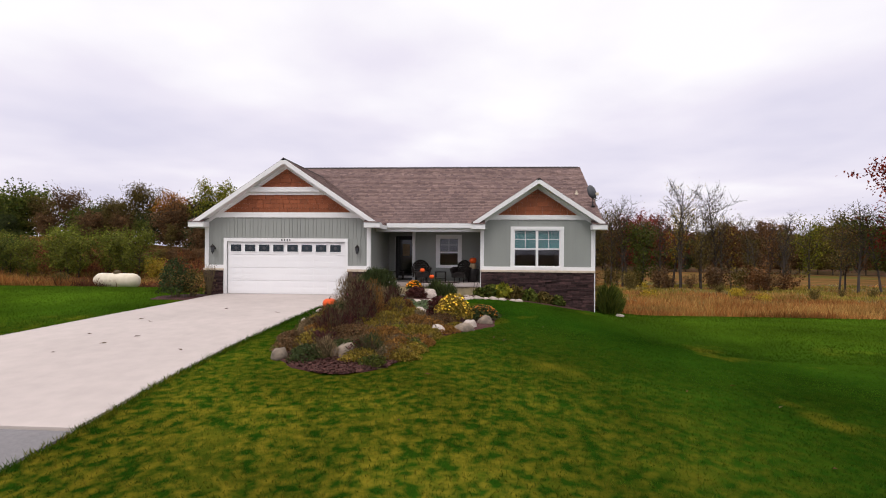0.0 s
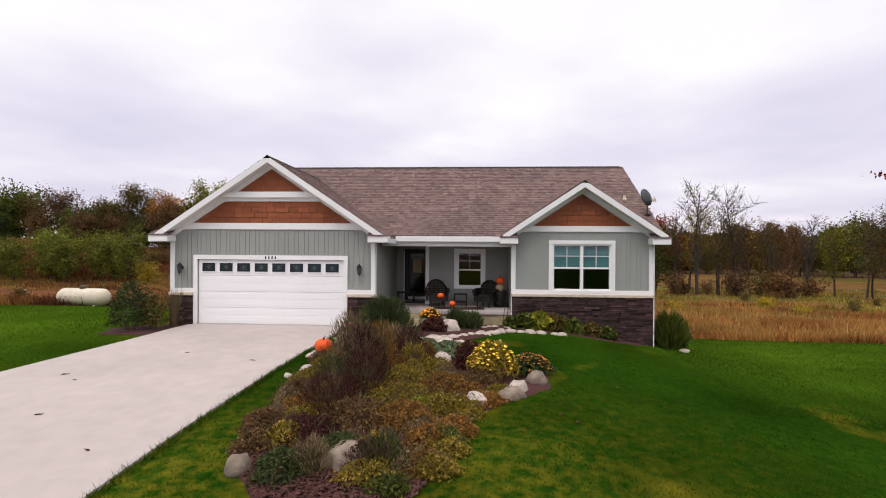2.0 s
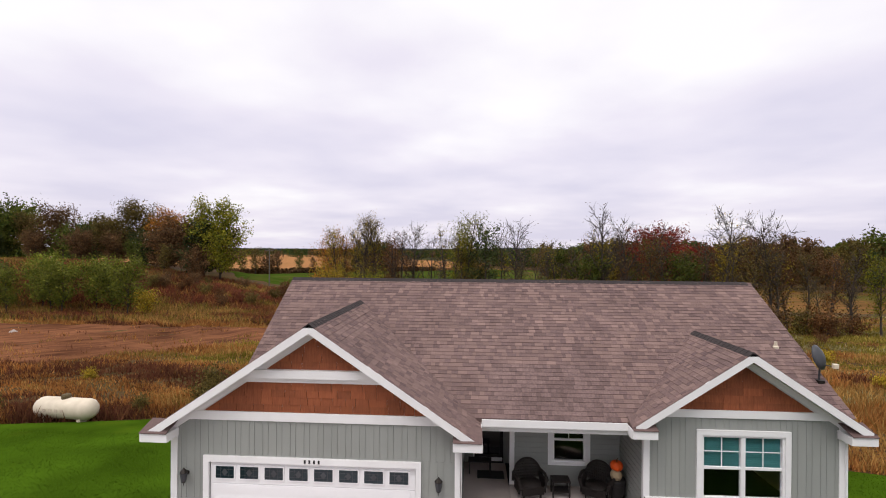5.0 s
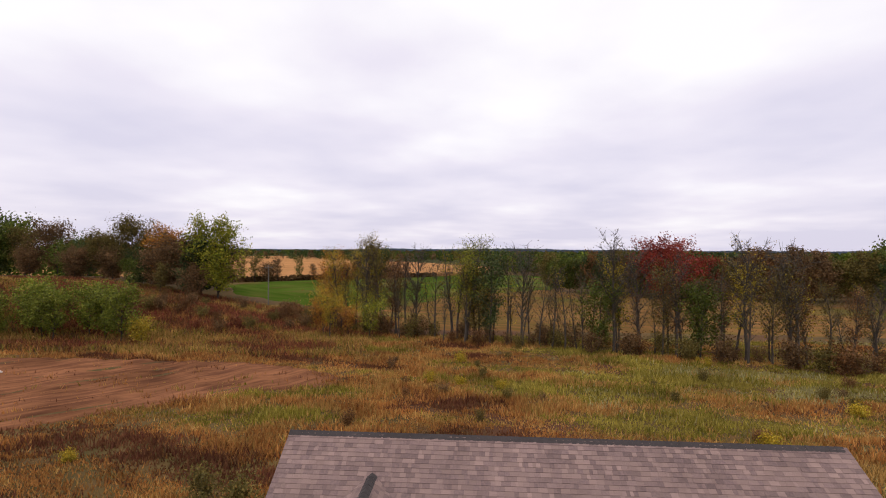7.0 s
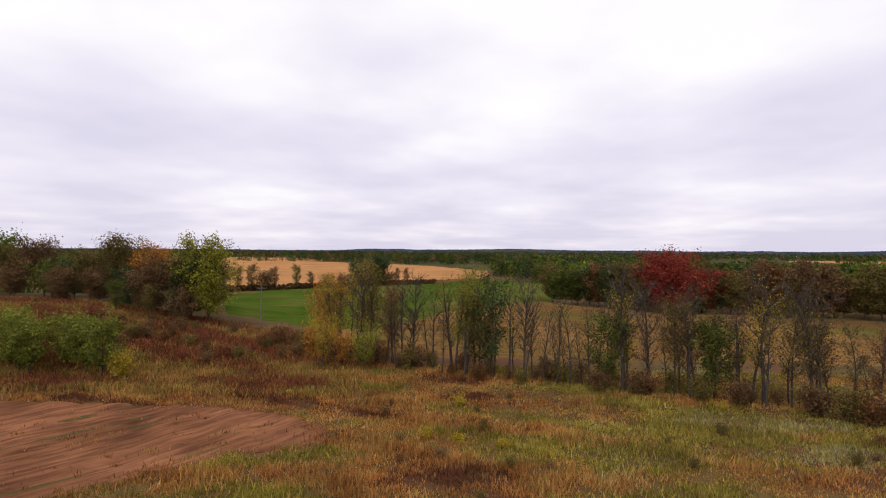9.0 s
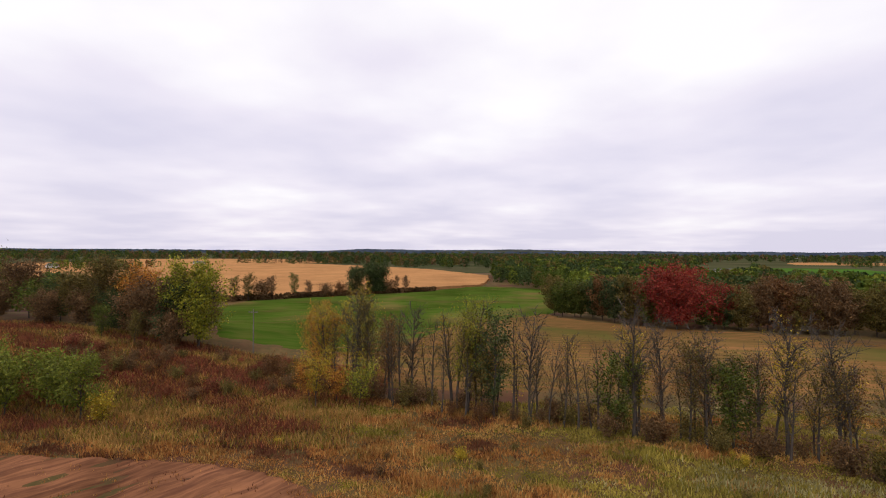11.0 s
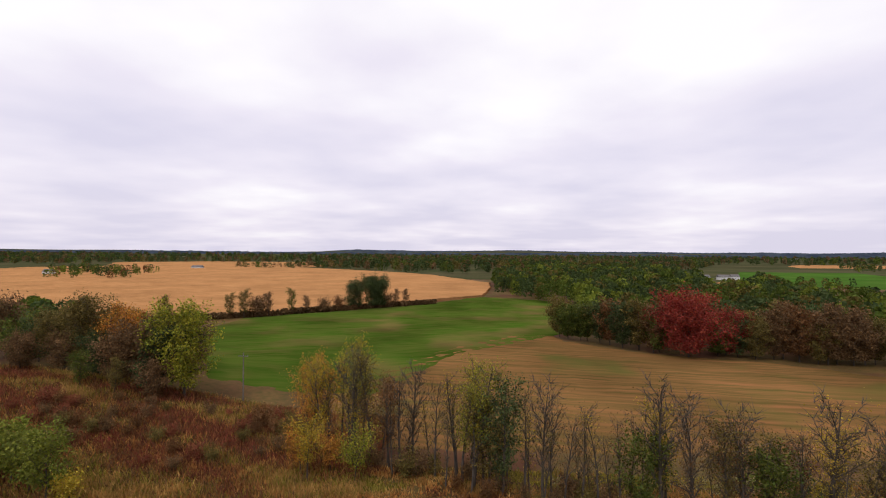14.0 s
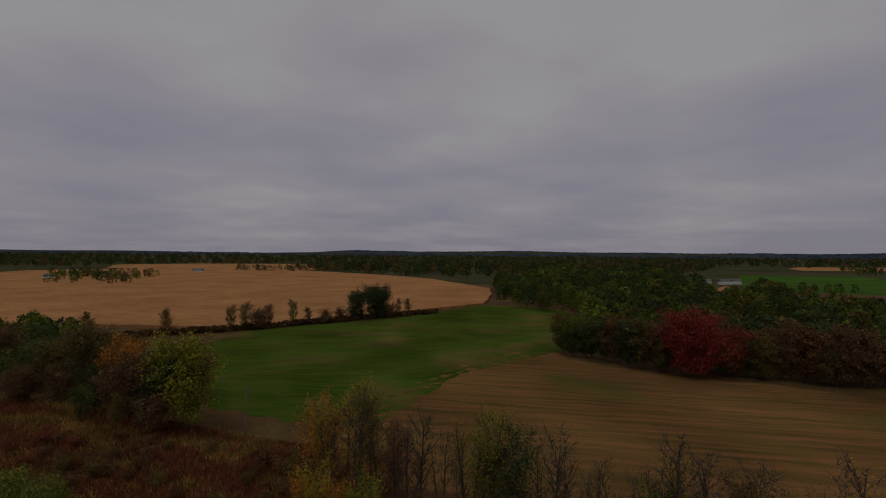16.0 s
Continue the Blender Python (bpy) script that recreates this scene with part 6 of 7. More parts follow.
ROW = "trees along the field edge"
row_trees = [
    ("sparse", "orange", -32.0, 95.0, 9.5, 0), ("sparse", "yellow", -29.0, 93.6, 12.0, 1), ("sparse", "yellow", -25.0, 94.6, 14.0, 2), ("bare", "olive", -24.5, 91.0, 13.0, 0),
    ("sparse", "olive", -21.8, 91.4, 13.5, 3), ("sparse", "rust", -18.7, 89.4, 11.0, 1), ("bare_b", "rust", -17.0, 88.6, 12.5, 1), ("bare", "brown", -15.6, 89.0, 12.0, 1),
    ("bare_b", "olive", -12.4, 87.0, 11.0, 2), ("bare_b", "yellow", -9.6, 86.4, 12.5, 3), ("sparse", "bright", -7.4, 85.0, 14.0, 1), ("leafy", "dark", -3.9, 83.4, 12.0, 0), ("leafy", "olive", -5.4, 84.6, 9.5, 3),
    ("bare_b", "olive", -1.3, 82.8, 12.0, 4), ("bare", "olive", 0.8, 81.8, 12.0, 2), ("bare_b", "brown", 3.2, 81.0, 9.0, 5), ("bare_b", "olive", 4.8, 80.4, 10.5, 1), ("bare_b", "yellow", 6.6, 80.0, 10.0, 3),
    ("bare_b", "brown", 8.9, 79.2, 9.5, 2), ("bare", "olive", 12.7, 77.8, 13.5, 3), ("leafy", "green", 10.8, 78.6, 8.0, 1), ("bare", "brown", 15.8, 77.0, 12.0, 0), ("sparse", "olive", 18.6, 76.5, 10.0, 4),
    ("bare", "olive", 20.8, 75.8, 11.0, 4), ("leafy", "green", 22.8, 75.2, 8.0, 2), ("bare_b", "brown", 25.0, 74.6, 10.0, 4), ("bare", "yellow", 27.6, 73.4, 13.0, 2), ("sparse", "olive", 29.8, 72.0, 9.0, 2),
    ("bare", "olive", 31.6, 71.2, 12.0, 1), ("sparse", "olive", 34.4, 69.4, 8.5, 3), ("sparse", "rust", 36.2, 68.6, 8.0, 1), ("bare", "olive", 38.3, 67.6, 8.5, 3), ("sparse", "bright", 41.0, 67.0, 7.6, 4),
    ("sparse", "olive", 43.6, 65.6, 8.2, 2), ("bare", "olive", 45.4, 65.0, 9.6, 0), ("sparse", "green", 47.8, 64.4, 8.6, 1), ("leafy", "green", 50.8, 63.0, 8.0, 2), ("leafy", "green", 59.0, 60.0, 10.0, 1), ("sparse", "olive", 53.0, 63.5, 9.0, 2),
    ("sparse", "rust", 26.4, 76.8, 8.5, 1), ("sparse", "rust", 32.8, 72.6, 7.5, 2), ("sparse", "olive", 23.6, 77.6, 8.5, 4), ("sparse", "rust", 20.0, 78.4, 8.5, 3), ("sparse", "olive", 39.8, 70.0, 7.5, 3), ("sparse", "rust", 46.2, 68.0, 7.5, 1),
]
ROW_LABEL = {"orange": "young tree with orange autumn leaves", "yellow": "slim tree thin with yellow autumn leaves", "olive": "nearly bare tree with few olive leaves", "rust": "thin tree with rust-red autumn leaves",
             "brown": "bare grey tree with a few brown leaves", "bright": "tree with bright yellow-green autumn leaves", "dark": "dense dark green tree", "green": "leafy green tree at the field edge", "red": "maple in deep red leaf"}
for kind, lm, x, y, h, sd in row_trees:
    plant(kind, lm, x, y, h * 1.2, ROW_LABEL[lm], "bark", ROW, seed=sd)
for k in range(34):
    x = -30 + k * 2.05 + rt.uniform(-0.9, 0.9)
    y = float(np.interp(x, (-45, -24, -5, 12, 25, 36, 60), (101, 92, 84, 78, 74.5, 68.5, 61))) + rt.uniform(-2.5, 3.5)
    lm = rt.choice(("olive", "brown", "olive", "yellow", "rust"))
    plant("bare_b", lm, x, y, rt.uniform(7.5, 12.5), ROW_LABEL[lm], "bark", ROW, seed=rt.randrange(1, 4))
for x, y, h, lm, sd in ((-30.6, 94.4, 12.5, "orange", 0), (-27.2, 95.4, 14.5, "yellow", 2), (-23.4, 93.0, 15.0, "yellow", 2), (-20.4, 91.8, 12.0, "rust", 1), (-8.8, 86.0, 14.0, "bright", 1), (-6.2, 85.4, 13.0, "yellow", 1), (-31.6, 96.0, 13.5, "orange", 2), (-7.8, 87.0, 15.0, "bright", 3), (13.8, 79.5, 12.0, "yellow", 3), (27.0, 75.0, 12.5, "yellow", 1)):
    plant("sparse", lm, x, y, h, ROW_LABEL[lm], "bark", ROW, seed=sd)
for k in range(40):
    x = -40 + k * 2.0 + rt.uniform(-0.8, 0.8)
    y = float(np.interp(x, (-45, -24, -5, 12, 25, 36, 60), (103, 91, 83, 77, 73, 67, 60))) + rt.uniform(-2.0, 2.5)
    plant("under", rt.choice(("brown", "olive", "rust", "brown", "olive", "brown")), x, y, rt.uniform(1.2, 2.9), "low tangled shrub at the foot of the trees", group="field-edge shrubs", name="shrub", category="shrub", seed=rt.randrange(3))
plant("full", "red", 50.6, 63.5, 17.0, "tall maple in deep red autumn leaf", name="maple_tree", seed=1)

# woods beyond the meadow
WOOD = "trees of the meadow wood"
for lm, x, y, h, kd, sd in (("bright", -58.5, 106.5, 18.0, "full", 0), ("dark", -63, 108, 14.5, "full", 2), ("brown", -67, 108.5, 14.5, "full", 3), ("orange", -73, 110, 16.0, "tall", 1), ("brown", -71, 107, 13, "full", 3), ("olive", -80.4, 111.4, 18.5, "tall", 2),
                            ("dark", -76.5, 109, 12.5, "full", 2), ("olive", -88.5, 113, 15, "tall", 3), ("dark", -93, 114, 14, "full", 2), ("green", -97, 115, 13, "full", 4), ("brown", -102, 116, 19, "tall", 4), ("brown", -106, 113, 14, "full", 3), ("olive", -111, 117, 18.5, "tall", 2),
                            ("green", -120, 118, 18, "full", 4), ("green", -127, 116, 17, "full", 4), ("olive", -136, 122, 18, "full", 1), ("brown", -84, 110, 12.5, "full", 3), ("green", -75, 103, 8.5, "leafy", 2), ("brown", -62, 103, 9, "leafy", 4),
                            ("dark", -116, 112, 12, "full", 2), ("olive", -68, 102, 8, "leafy", 3), ("dark", -145, 120, 17, "full", 2), ("green", -156, 124, 18, "full", 4), ("brown", -90, 107, 9, "full", 3), ("brown", -66, 121, 13, "full", 3), ("olive", -82, 124, 14, "full", 1), ("brown", -98, 128, 14, "full", 3)):
    label = {"bright": "large tree in yellow-green autumn leaf", "orange": "tree with orange autumn crown", "sage": "pale green leafy shrub", "dark": "dense dark green tree", "brown": "bare brownish woodland tree", "olive": "tall thinning woodland tree", "green": "leafy green woodland tree"}[lm]
    plant(kd, lm, x, y, max(6.0, h * 1.12 - (0.4 if x > -100 else 2.4) - float(rise(fx(x)[0], fy(y)[0])) / FAR_S), label, "bark", WOOD, seed=sd)
for k in range(9):
    x, y = -57.5 - k * 3.2 + rt.uniform(-0.8, 0.8), 77.5 + (k % 3) * 1.4
    plant("leafy", rt.choice(("willow", "willow", "green", "willow")), x, y, rt.uniform(5.6, 8.2), "rounded green willow bush in the meadow", group="willow bushes", name="bush", category="bush", seed=k % 3 + 5)
for x, y, h, lm in ((-53.2, 76.5, 3.0, "yellow"), (-10.5, 58.2, 1.0, "yellow")):
    plant("under", lm, x, y, h, "small shrub in bright yellow leaf", group="yellow shrubs", name="shrub", category="shrub", seed=1)
for k in range(60):
    x, y = rt.uniform(-78, -34), rt.uniform(84, 104)
    plant("under", rt.choice(("sumac", "rust", "brown", "sumac", "olive")), x, y, rt.uniform(1.0, 2.1), "low sumac thicket in dull red leaf", group="sumac bushes", name="sumac_bush", category="bush", seed=rt.randrange(3))

for x, y, h, lm in ((-28.6, 85.0, 7.2, "yellow"), (-22.6, 85.6, 5.6, "bright"), (-30.2, 87.0, 5.0, "orange"), (-26.4, 87.4, 4.4, "orange")):
    plant("sparse", lm, x, y, h, ROW_LABEL[lm], "bark", ROW, seed=6)

# low weed clumps in the meadow
for k in range(60):
    x, y = rt.uniform(-40, 40), rt.uniform(35.5, 76)
    if (-30 < x < -17 or x < -30) and 37 < y < 71:
        continue
    plant("under", rt.choice(("olive", "brown", "rust", "olive", "yellow")), x, y, rt.uniform(0.5, 1.0), "low weed clump in the meadow", group="weed clumps", name="weed_clump", category="plant", seed=rt.randrange(3))
for x, y, h in ((-17.5, 31.5, 1.2), (-16.0, 33.0, 1.5), (-18.5, 34.0, 1.5), (-14.5, 32.0, 1.2), (-26.5, 29.0, 0.9), (-20.2, 30.6, 0.8)):
    plant("under", "olive", x, y, h, "weedy shrub behind the propane tank", group="weed clumps", name="weed_clump", category="plant", seed=1)

# hedge between the fields
for x, y, h, lm, kd in ((-118, 236, 9, "olive", "leafy"), (-113, 239, 10, "olive", "leafy"), (-104.7, 247, 9, "brown", "leafy"), (-97, 254.5, 10, "green", "leafy"), (-91, 260, 7, "brown", "leafy"), (-70.7, 279, 11, "dark", "full"), (-63, 286, 12.5, "dark", "full"), (-60, 288, 12, "dark", "full"),
                        (-51.7, 296, 8, "brown", "leafy"), (-46, 301, 8, "brown", "leafy"), (-139, 222, 9, "olive", "leafy"), (-108, 243, 6, "brown", "under"), (-84, 266, 4.5, "brown", "under"), (-78, 272, 4.5, "rust", "under"), (-56, 292, 5, "brown", "under"), (-160, 205, 9, "olive", "leafy"), (-175, 196, 10, "olive", "leafy")):
    plant(kd, lm, x, y, h * 1.3, "hedgerow tree between two fields", "bark", "hedgerow trees", seed={"leafy": 3, "full": 2, "under": 1}[kd])

# wood on the far side of the stubble, its front rank as single trees
FRONT = "trees at the wood's edge"
wx, wy_ = (22, 44, 65, 97, 130, 170), (198, 176, 169, 158, 148, 138)
for k in range(52):
    x = 24 + k * 2.9 + rt.uniform(-0.8, 0.8)
    y = float(np.interp(x, wx, wy_)) + rt.uniform(0, 7)
    lm = rt.choice(("brown", "olive", "dark", "green", "rust", "brown", "olive"))
    if 52 < x < 64:
        continue
    plant("wood", lm, x, y, rt.uniform(10, 15.5), {"brown": "brownish tree at the edge of the wood", "olive": "olive tree at the edge of the wood", "dark": "dark green tree at the edge of the wood", "green": "green tree at the edge of the wood", "rust": "rust-leaved tree at the edge of the wood"}[lm], "bark", FRONT, seed={"brown": 3, "olive": 1, "dark": 2, "green": 4, "rust": 5}[lm])
plant("maple", "red", 55.5, 168.0, 15.8, "broad maple in deep red autumn leaf", name="maple_tree", seed=1)
plant("maple", "red", 68.5, 173.0, 11.0, "smaller red-leaved maple beside a larger one", name="maple_tree", seed=1)


# ---- distant woods: joined clumps ----
def far_wood(name, xs, ys, hs, leafmat, quads, size, label):
    r = np.random.default_rng(len(label) + len(xs))
    n = len(xs)
    z0 = ground_z(xs, ys)
    a = r.uniform(0, 2 * math.pi, (n, quads))
    t = r.uniform(0.12, 1.0, (n, quads)) ** 0.8
    rad = np.sqrt(np.clip(1 - ((t - 0.5) / 0.54) ** 2, 0.02, 1)) * hs[:, None] * 0.34 * np.sqrt(r.uniform(0.25, 1, (n, quads)))
    c = np.stack([xs[:, None] + rad * np.cos(a), ys[:, None] + rad * np.sin(a), z0[:, None] + t * hs[:, None]], 2).reshape(-1, 3)
    m = len(c)
    u = r.normal(0, 1, (m, 3))
    u /= np.linalg.norm(u, axis=1, keepdims=True)
    w = np.cross(u, r.normal(0, 1, (m, 3)))
    w /= np.linalg.norm(w, axis=1, keepdims=True)
    s = (np.repeat(size * hs / 12, quads) * r.uniform(0.6, 1.3, m))[:, None]
    v = np.stack([c - u * s, c + w * s * 0.7, c + u * s, c - w * s * 0.7], 1).reshape(-1, 3)
    ob = mesh_ob(name, v.tolist(), [(4 * k, 4 * k + 1, 4 * k + 2, 4 * k + 3) for k in range(m)], "leaf_far_" + leafmat)
    return tagged(ob, label, "woods", "", "stuff")


rw = np.random.default_rng(77)


def scatter(n, ys, lefts, rights):
    y = rw.uniform(ys[0], ys[-1], n * 3)
    l, r_ = np.interp(y, ys, lefts), np.interp(y, ys, rights)
    wmax = max(b - a for a, b in zip(lefts, rights))
    keep = rw.uniform(0, wmax, n * 3) < (r_ - l)
    y, l, r_ = y[keep][:n], l[keep][:n], r_[keep][:n]
    return l + (r_ - l) * rw.uniform(0, 1, len(y)), y


def mixed_wood(n, ys, lefts, rights, h0, h1, quads, size, label, mix):
    xs, yy = scatter(n, fy(*ys), fx(*lefts), fx(*rights))
    # a lane and its houses keep a clearing free
    clear = (yy > 500) & (yy < 780) & (np.abs(xs + 6 - 0.515 * (yy - 26)) < 26)
    xs, yy = xs[~clear], yy[~clear]
    hs = rw.uniform(h0, h1, len(xs)) * FAR_S
    pick = rw.choice(len(mix), len(xs))
    for k, lm in enumerate(mix):
        s = pick == k
        if s.any():
            far_wood("far_woods", xs[s], yy[s], hs[s], lm, quads, size, label + " " + {"dark": "in dark green", "olive": "in olive green", "brown": "in dull brown", "green": "in green", "rust": "in rust tones", "yellow": "in yellow", "bright": "in yellow-green"}.get(lm, ""))


MIX = ("dark", "olive", "green", "willow", "dark", "green", "dark")
FAR_MIX = ("dark", "dark", "green", "brown", "dark", "olive")
mixed_wood(460, (166, 185, 210, 300, 372, 440), (75, 45, 30, 58, 10, 14), (210, 220, 230, 205, 215, 245), 11, 16, 210, 0.66, "broad wood beside the fields", MIX)
mixed_wood(640, (430, 520, 600, 700, 800), (14, 16, 24, 70, 110), (250, 255, 215, 240, 330), 12, 18, 130, 0.85, "wood behind the corn field", MIX)
mixed_wood(760, (730, 820, 960, 1300), (-110, -190, -380, -300), (120, 200, 420, 620), 12, 18, 90, 1.05, "wood rising behind the farmland", FAR_MIX)
mixed_wood(40, (128, 150, 190), (-175, -185, -190), (-118, -125, -150), 11, 14, 160, 0.7, "wood beyond the meadow", MIX)
mixed_wood(75, (520, 560, 640, 700), (-490, -520, -590, -640), (-375, -395, -440, -470), 8, 14, 90, 0.9, "trees round a farmstead", ("green", "dark", "rust", "green", "willow"))
mixed_wood(46, (860, 900, 960), (-430, -470, -480), (-250, -240, -290), 8, 13, 90, 0.9, "clumps of trees beyond the corn", FAR_MIX)
mixed_wood(1900, (1320, 1700, 2300), (-1500, -1900, -2400), (1400, 1800, 2600), 12, 19, 48, 1.5, "far wooded country", ("dark", "dark", "green", "brown"))
mixed_wood(520, (960, 1100, 1320), (-1500, -1600, -1700), (-800, -920, -420), 11, 17, 56, 1.3, "woods beyond the farmstead", FAR_MIX)
mixed_wood(180, (600, 660, 760, 980, 1180), (500, 545, 610, 710, 840), (700, 760, 900, 1000, 1400), 9, 15, 80, 1.0, "wood beside the green pasture", MIX)
mixed_wood(70, (500, 545, 590), (195, 215, 290), (380, 350, 330), 6, 11, 80, 0.9, "trees round far houses", ("green", "dark", "olive"))
# brush along the corn's near edge
qx = rw.uniform(-175, -30, 900)
far_wood("hedge_brush", np.array(fx(*qx)), np.array(fy(*(np.interp(qx, (-175, -139, -118, -91, -63, -46, -30), (196, 222, 236, 260, 286, 301, 316)) + rw.normal(0, 0.8, 900)))), rw.uniform(1.4, 3.6, 900), "brown", 26, 3.4, "low brown brush along the corn field")

# hills on the horizon, far behind everything: distance haze painted as blue-grey glow
hill = bpy.data.materials.new("haze_glow_hills")
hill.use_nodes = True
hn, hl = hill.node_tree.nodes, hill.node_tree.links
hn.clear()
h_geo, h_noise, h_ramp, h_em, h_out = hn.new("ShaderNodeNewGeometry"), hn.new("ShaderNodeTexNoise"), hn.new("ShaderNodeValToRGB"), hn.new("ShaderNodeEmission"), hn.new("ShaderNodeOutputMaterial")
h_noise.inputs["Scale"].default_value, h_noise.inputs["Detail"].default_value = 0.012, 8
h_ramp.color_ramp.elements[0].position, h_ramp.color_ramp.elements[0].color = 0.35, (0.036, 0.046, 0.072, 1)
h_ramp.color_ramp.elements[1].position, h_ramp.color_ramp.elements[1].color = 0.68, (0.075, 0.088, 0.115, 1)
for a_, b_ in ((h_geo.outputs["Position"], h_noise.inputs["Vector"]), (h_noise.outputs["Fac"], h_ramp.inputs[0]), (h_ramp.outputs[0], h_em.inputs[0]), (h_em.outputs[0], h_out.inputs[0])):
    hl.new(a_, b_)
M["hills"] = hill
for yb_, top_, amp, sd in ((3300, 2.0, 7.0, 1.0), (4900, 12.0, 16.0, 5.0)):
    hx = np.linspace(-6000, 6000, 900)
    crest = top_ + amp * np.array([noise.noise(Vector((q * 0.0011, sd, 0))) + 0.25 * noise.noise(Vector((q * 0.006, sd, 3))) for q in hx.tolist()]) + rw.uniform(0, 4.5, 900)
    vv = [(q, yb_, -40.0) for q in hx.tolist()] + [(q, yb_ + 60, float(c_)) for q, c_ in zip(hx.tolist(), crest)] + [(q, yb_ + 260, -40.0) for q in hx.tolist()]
    tagged(mesh_ob("backdrop", vv, grid_faces(900, 3), "hills"), "wooded hills on the horizon with blue haze in their glowing colour", "backdrop", "", "structure")

# far farmhouses
for x, y, w, d, h in ((-548, 600, 15, 9, 5.5), (-486, 825, 22, 10, 4), (172, 668, 14, 9, 4), (312, 652, 16, 9, 4.5), (330, 660, 12, 9, 4.5), (298, 668, 10, 8, 3.8), (1380, 2160, 30, 14, 7)):
    (x,), (y,) = fx(x), fy(y)
    fh = thing("farmhouse", x, y, gz(x, y), "small pale distant farmhouse among trees", "house", "far farmhouses")
    part("wall", boxes((-w / 2, w / 2, -d / 2, d / 2, -0.5, h)), "far_white", fh)
    bm = bmesh.new()
    a = [bm.verts.new(p) for p in ((-w / 2 - 0.4, -d / 2 - 0.4, h), (w / 2 + 0.4, -d / 2 - 0.4, h), (w / 2 + 0.4, d / 2 + 0.4, h), (-w / 2 - 0.4, d / 2 + 0.4, h), (-w / 2 - 0.4, 0, h + d * 0.4), (w / 2 + 0.4, 0, h + d * 0.4))]
    for f in ((0, 1, 5, 4), (2, 3, 4, 5), (0, 4, 3), (1, 2, 5), (0, 3, 2, 1)):
        bm.faces.new([a[i] for i in f])
    part("roof", bm, "far_roof", fh)
    for q in (-0.28, 0.0, 0.28):
        part("window", boxes((q * w - 0.5, q * w + 0.5, -d / 2 - 0.04, -d / 2 - 0.004, 1.0, 2.4)), "black", fh)

# utility pole
pole_x, pole_y = fx(-49.5)[0], fy(110)[0]
up_ = thing("utility_pole", pole_x, pole_y, gz(pole_x, pole_y), "weathered wooden utility pole with a crossarm", "utility pole")
part("pole", tube(bmesh.new(), [(0, 0, -0.5), (0, 0, 10.5)], [0.16, 0.11], 8), "pole", up_)
part("crossarm", boxes((-1.1, 1.1, -0.16, -0.06, 9.7, 9.85)), "pole", up_)
for q in (-1.0, -0.5, 0.5, 1.0):
    part("insulator", lathe(bmesh.new(), [(0.04, 0), (0.06, 0.08), (0.03, 0.16)], 8, (q, -0.11, 9.85)), "dish", up_)


# ---- tall meadow grass ----
def blades(name, xs, ys, hs, ws, material, label, category, lean=0.35, seed=0):
    r = np.random.default_rng(seed)
    n = len(xs)
    z = ground_z(xs, ys)
    a = r.uniform(0, 2 * math.pi, n)
    b = r.uniform(0, 2 * math.pi, n)
    dx, dy = np.cos(a) * ws, np.sin(a) * ws
    tip = np.stack([xs + np.cos(b) * hs * lean * r.uniform(0, 1, n), ys + np.sin(b) * hs * lean * r.uniform(0, 1, n), z + hs], 1)
    v = np.stack([np.stack([xs - dx, ys - dy, z - 0.02], 1), np.stack([xs + dx, ys + dy, z - 0.02], 1), tip], 1).reshape(-1, 3)
    me = bpy.data.meshes.new(name)
    me.from_pydata(v.tolist(), [], [(3 * k, 3 * k + 1, 3 * k + 2) for k in range(n)])
    me.materials.append(M[material])
    return tagged(new(name, me), label, category, "", "stuff")


rg = np.random.default_rng(5)
n = 640000
y = 27 + 76 * rg.uniform(0, 1, n) ** 1.35
x = rg.uniform(-1, 1, n) * (32 + y * 0.62) - 4
lawn_edge_r = np.interp(y, (22, 26, 28, 31), (30, 22, 15, 8))
lawn_edge_l = np.interp(y, (22, 26, 28, 31), (-45, -32, -24, -15))
in_dirt = (y > 44) & (y < 75) & (x > np.interp(y, DIRT_Y, DIRT_L) + rg.normal(0, 1.5, n)) & (x < np.interp(y, DIRT_Y, DIRT_R) + rg.normal(0, 1.6, n))
tuft = np.sin(x * 0.8 + 2.1 * np.sin(y * 0.45)) * np.cos(y * 0.9 + 1.3 * np.sin(x * 0.35))
keep = ((x > lawn_edge_r) | (x < lawn_edge_l) | (y > 31)) & ~((x > -10.6) & (x < 5.6) & (y < 30)) & (~in_dirt | (rg.uniform(0, 1, n) < np.where(tuft > 0.72, 0.25, 0.012)))
x, y = x[keep], y[keep]


def patches(x, y, q, jitter=0.45):
    """Patchy cover: broad drifts across the slope, smaller clumps in them."""
    return 1.25 * np.sin(x * 0.11 + 2 * np.sin(y * 0.17 + q)) * np.cos(y * 0.34 + x * 0.07 + q) + 0.55 * np.sin(x * 0.43 + q * 2 + np.sin(y * 0.5)) * np.sin(y * 0.71 - q) + 0.35 * np.sin(x * 1.3 + 2 * np.sin(y * 0.9)) * np.sin(y * 1.7 + q) + rg.normal(0, jitter, len(x))


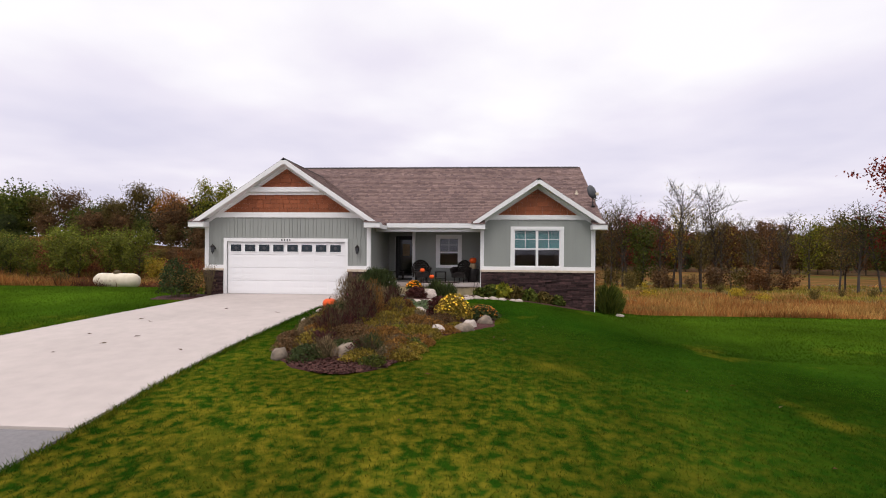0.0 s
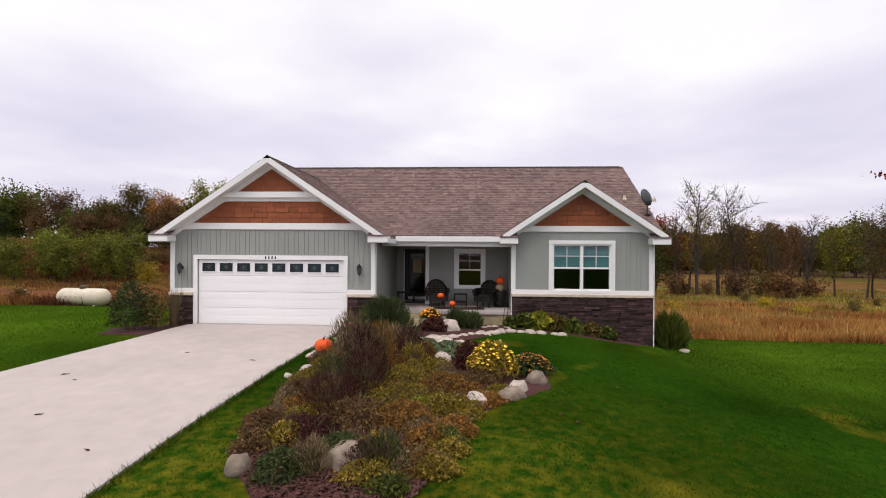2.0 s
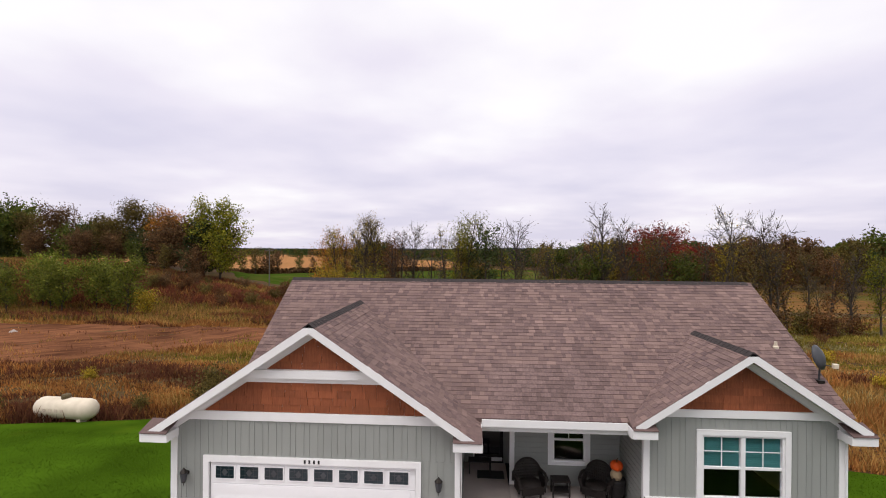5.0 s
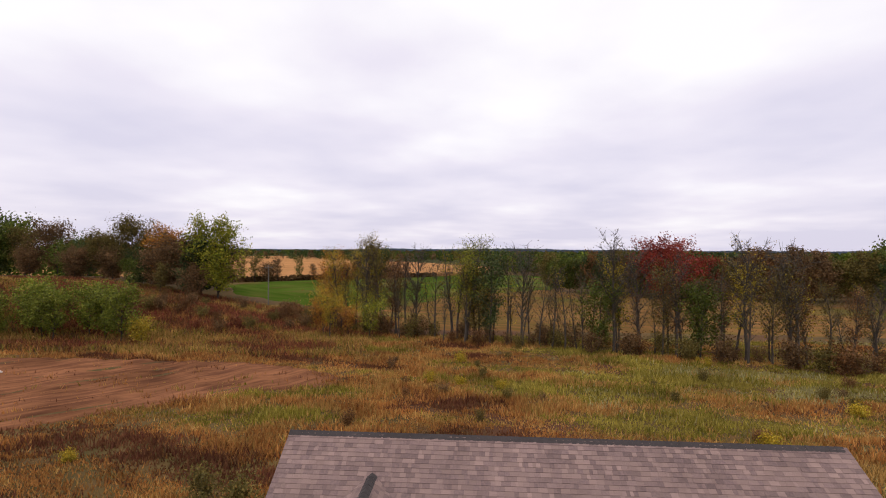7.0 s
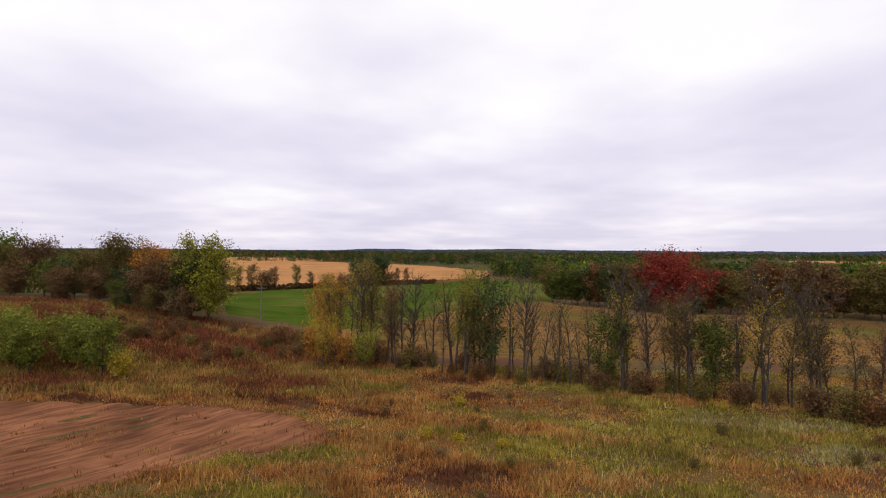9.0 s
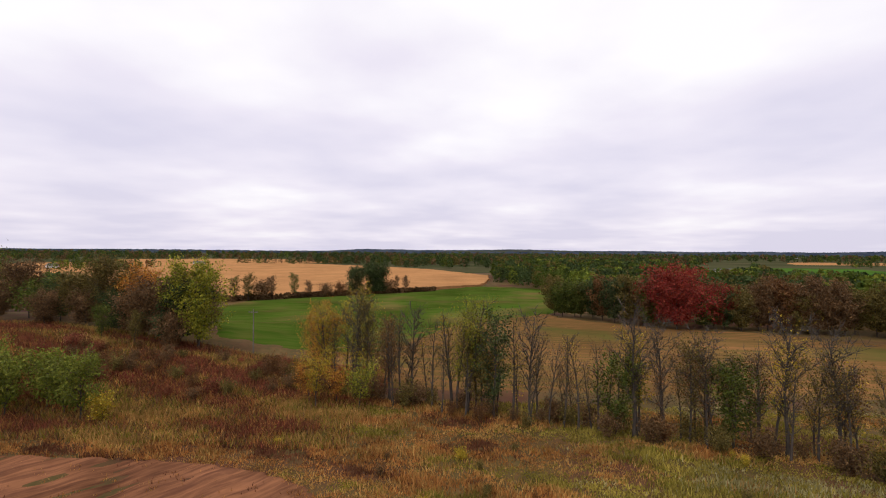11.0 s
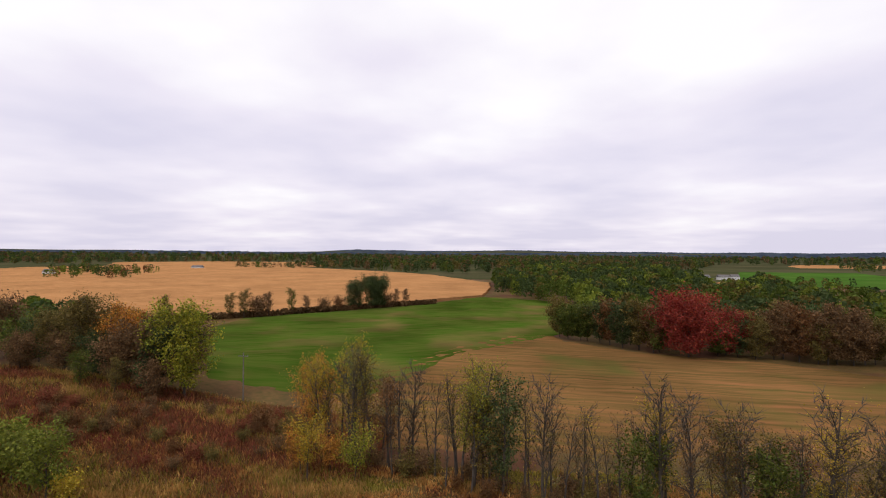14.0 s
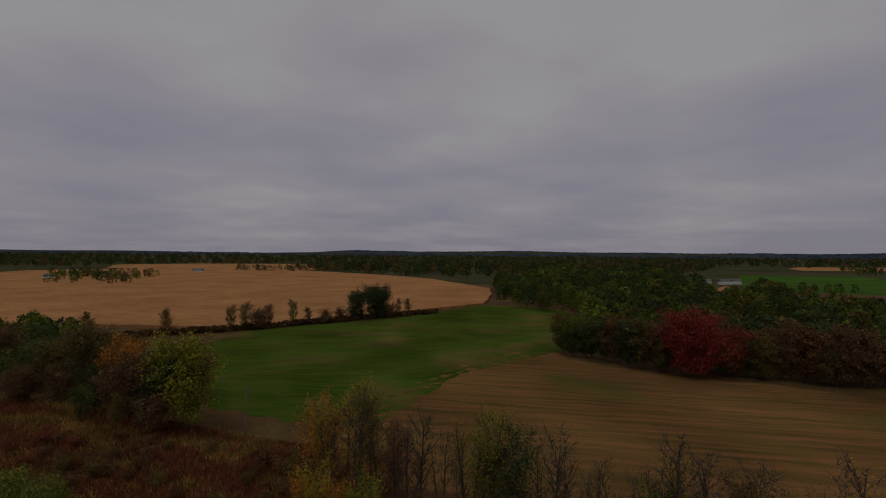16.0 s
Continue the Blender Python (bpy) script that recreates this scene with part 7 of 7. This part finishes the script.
tone = patches(x, y, 0.4, 0.32) + np.clip((x - 6) / 30, -0.4, 0.4) - np.clip((52 - y) / 12, 0, 1) * np.where(x > 4, 0.95, 0.5) - 0.1
tone = np.where((x > 5) & (y < 46), np.clip(tone - 0.3, -1.4, 0.1), tone)
tall = np.clip(0.45 + 0.55 * patches(x, y, 2.1, 0.3), 0.05, 1.7)
thin = rg.uniform(0, 1, len(x)) < np.clip(0.75 + 0.6 * np.sin(x * 0.9 + 1.7 * np.sin(y * 0.7)) * np.cos(y * 0.8 + np.sin(x * 0.5)), 0.2, 1)
x, y, tone, tall = x[thin], y[thin], tone[thin], tall[thin]
pale = (patches(x, y, 4.2, 0.5) > 0.85) & (x > 6) & (y > 40)
for lo, hi, m_, lab in ((-9, -1.45, "meadow_wine", "withered wine-red weeds"), (-1.45, -0.55, "meadow_rust", "tall weeds in rust and tan"), (-0.55, 0.2, "meadow_blade", "tall dry straw-coloured grass"), (0.2, 0.8, "meadow_olive", "yellow-green meadow weeds"), (0.8, 9, "meadow_gold", "fading goldenrod in dull yellow")):
    s_ = (tone > lo) & (tone <= hi) & ~pale
    blades("meadow_grass", x[s_], y[s_], (0.16 + 0.42 * tall[s_]) * rg.uniform(0.4, 1.4, s_.sum()), 0.011 + 0.0010 * y[s_], m_, lab, "grass", lean=0.75, seed=3)
blades("meadow_grass", x[pale], y[pale], (0.2 + 0.35 * tall[pale]) * rg.uniform(0.5, 1.3, pale.sum()), 0.012 + 0.0011 * y[pale], "meadow_pale", "pale seed heads of faded asters", "grass", lean=0.6, seed=4)
n = 110000
x3, y3 = rg.uniform(-118, -22, n), rg.uniform(80, 126, n)
t3 = patches(x3, y3, 1.3) + 0.2 - np.clip((y3 - 92) / 22, 0, 1) * 0.3
for lo, hi, m_, lab in ((-9, -0.75, "leaf_sumac", "low sumac cover in dull red"), (-0.75, -0.25, "meadow_wine", "withered wine-red weeds before the wood"), (-0.25, 0.15, "meadow_rust", "rust-coloured weeds before the wood"), (0.15, 0.5, "leaf_brown", "brown withered weeds before the wood"), (0.5, 0.85, "meadow_olive", "olive weeds before the wood"), (0.85, 9, "meadow_blade", "straw-coloured weeds before the wood")):
    s_ = (t3 > lo) & (t3 <= hi)
    blades("thicket", x3[s_], y3[s_], rg.uniform(0.4, 1.2, s_.sum()), 0.085, m_, lab, "weeds", lean=0.9, seed=6)
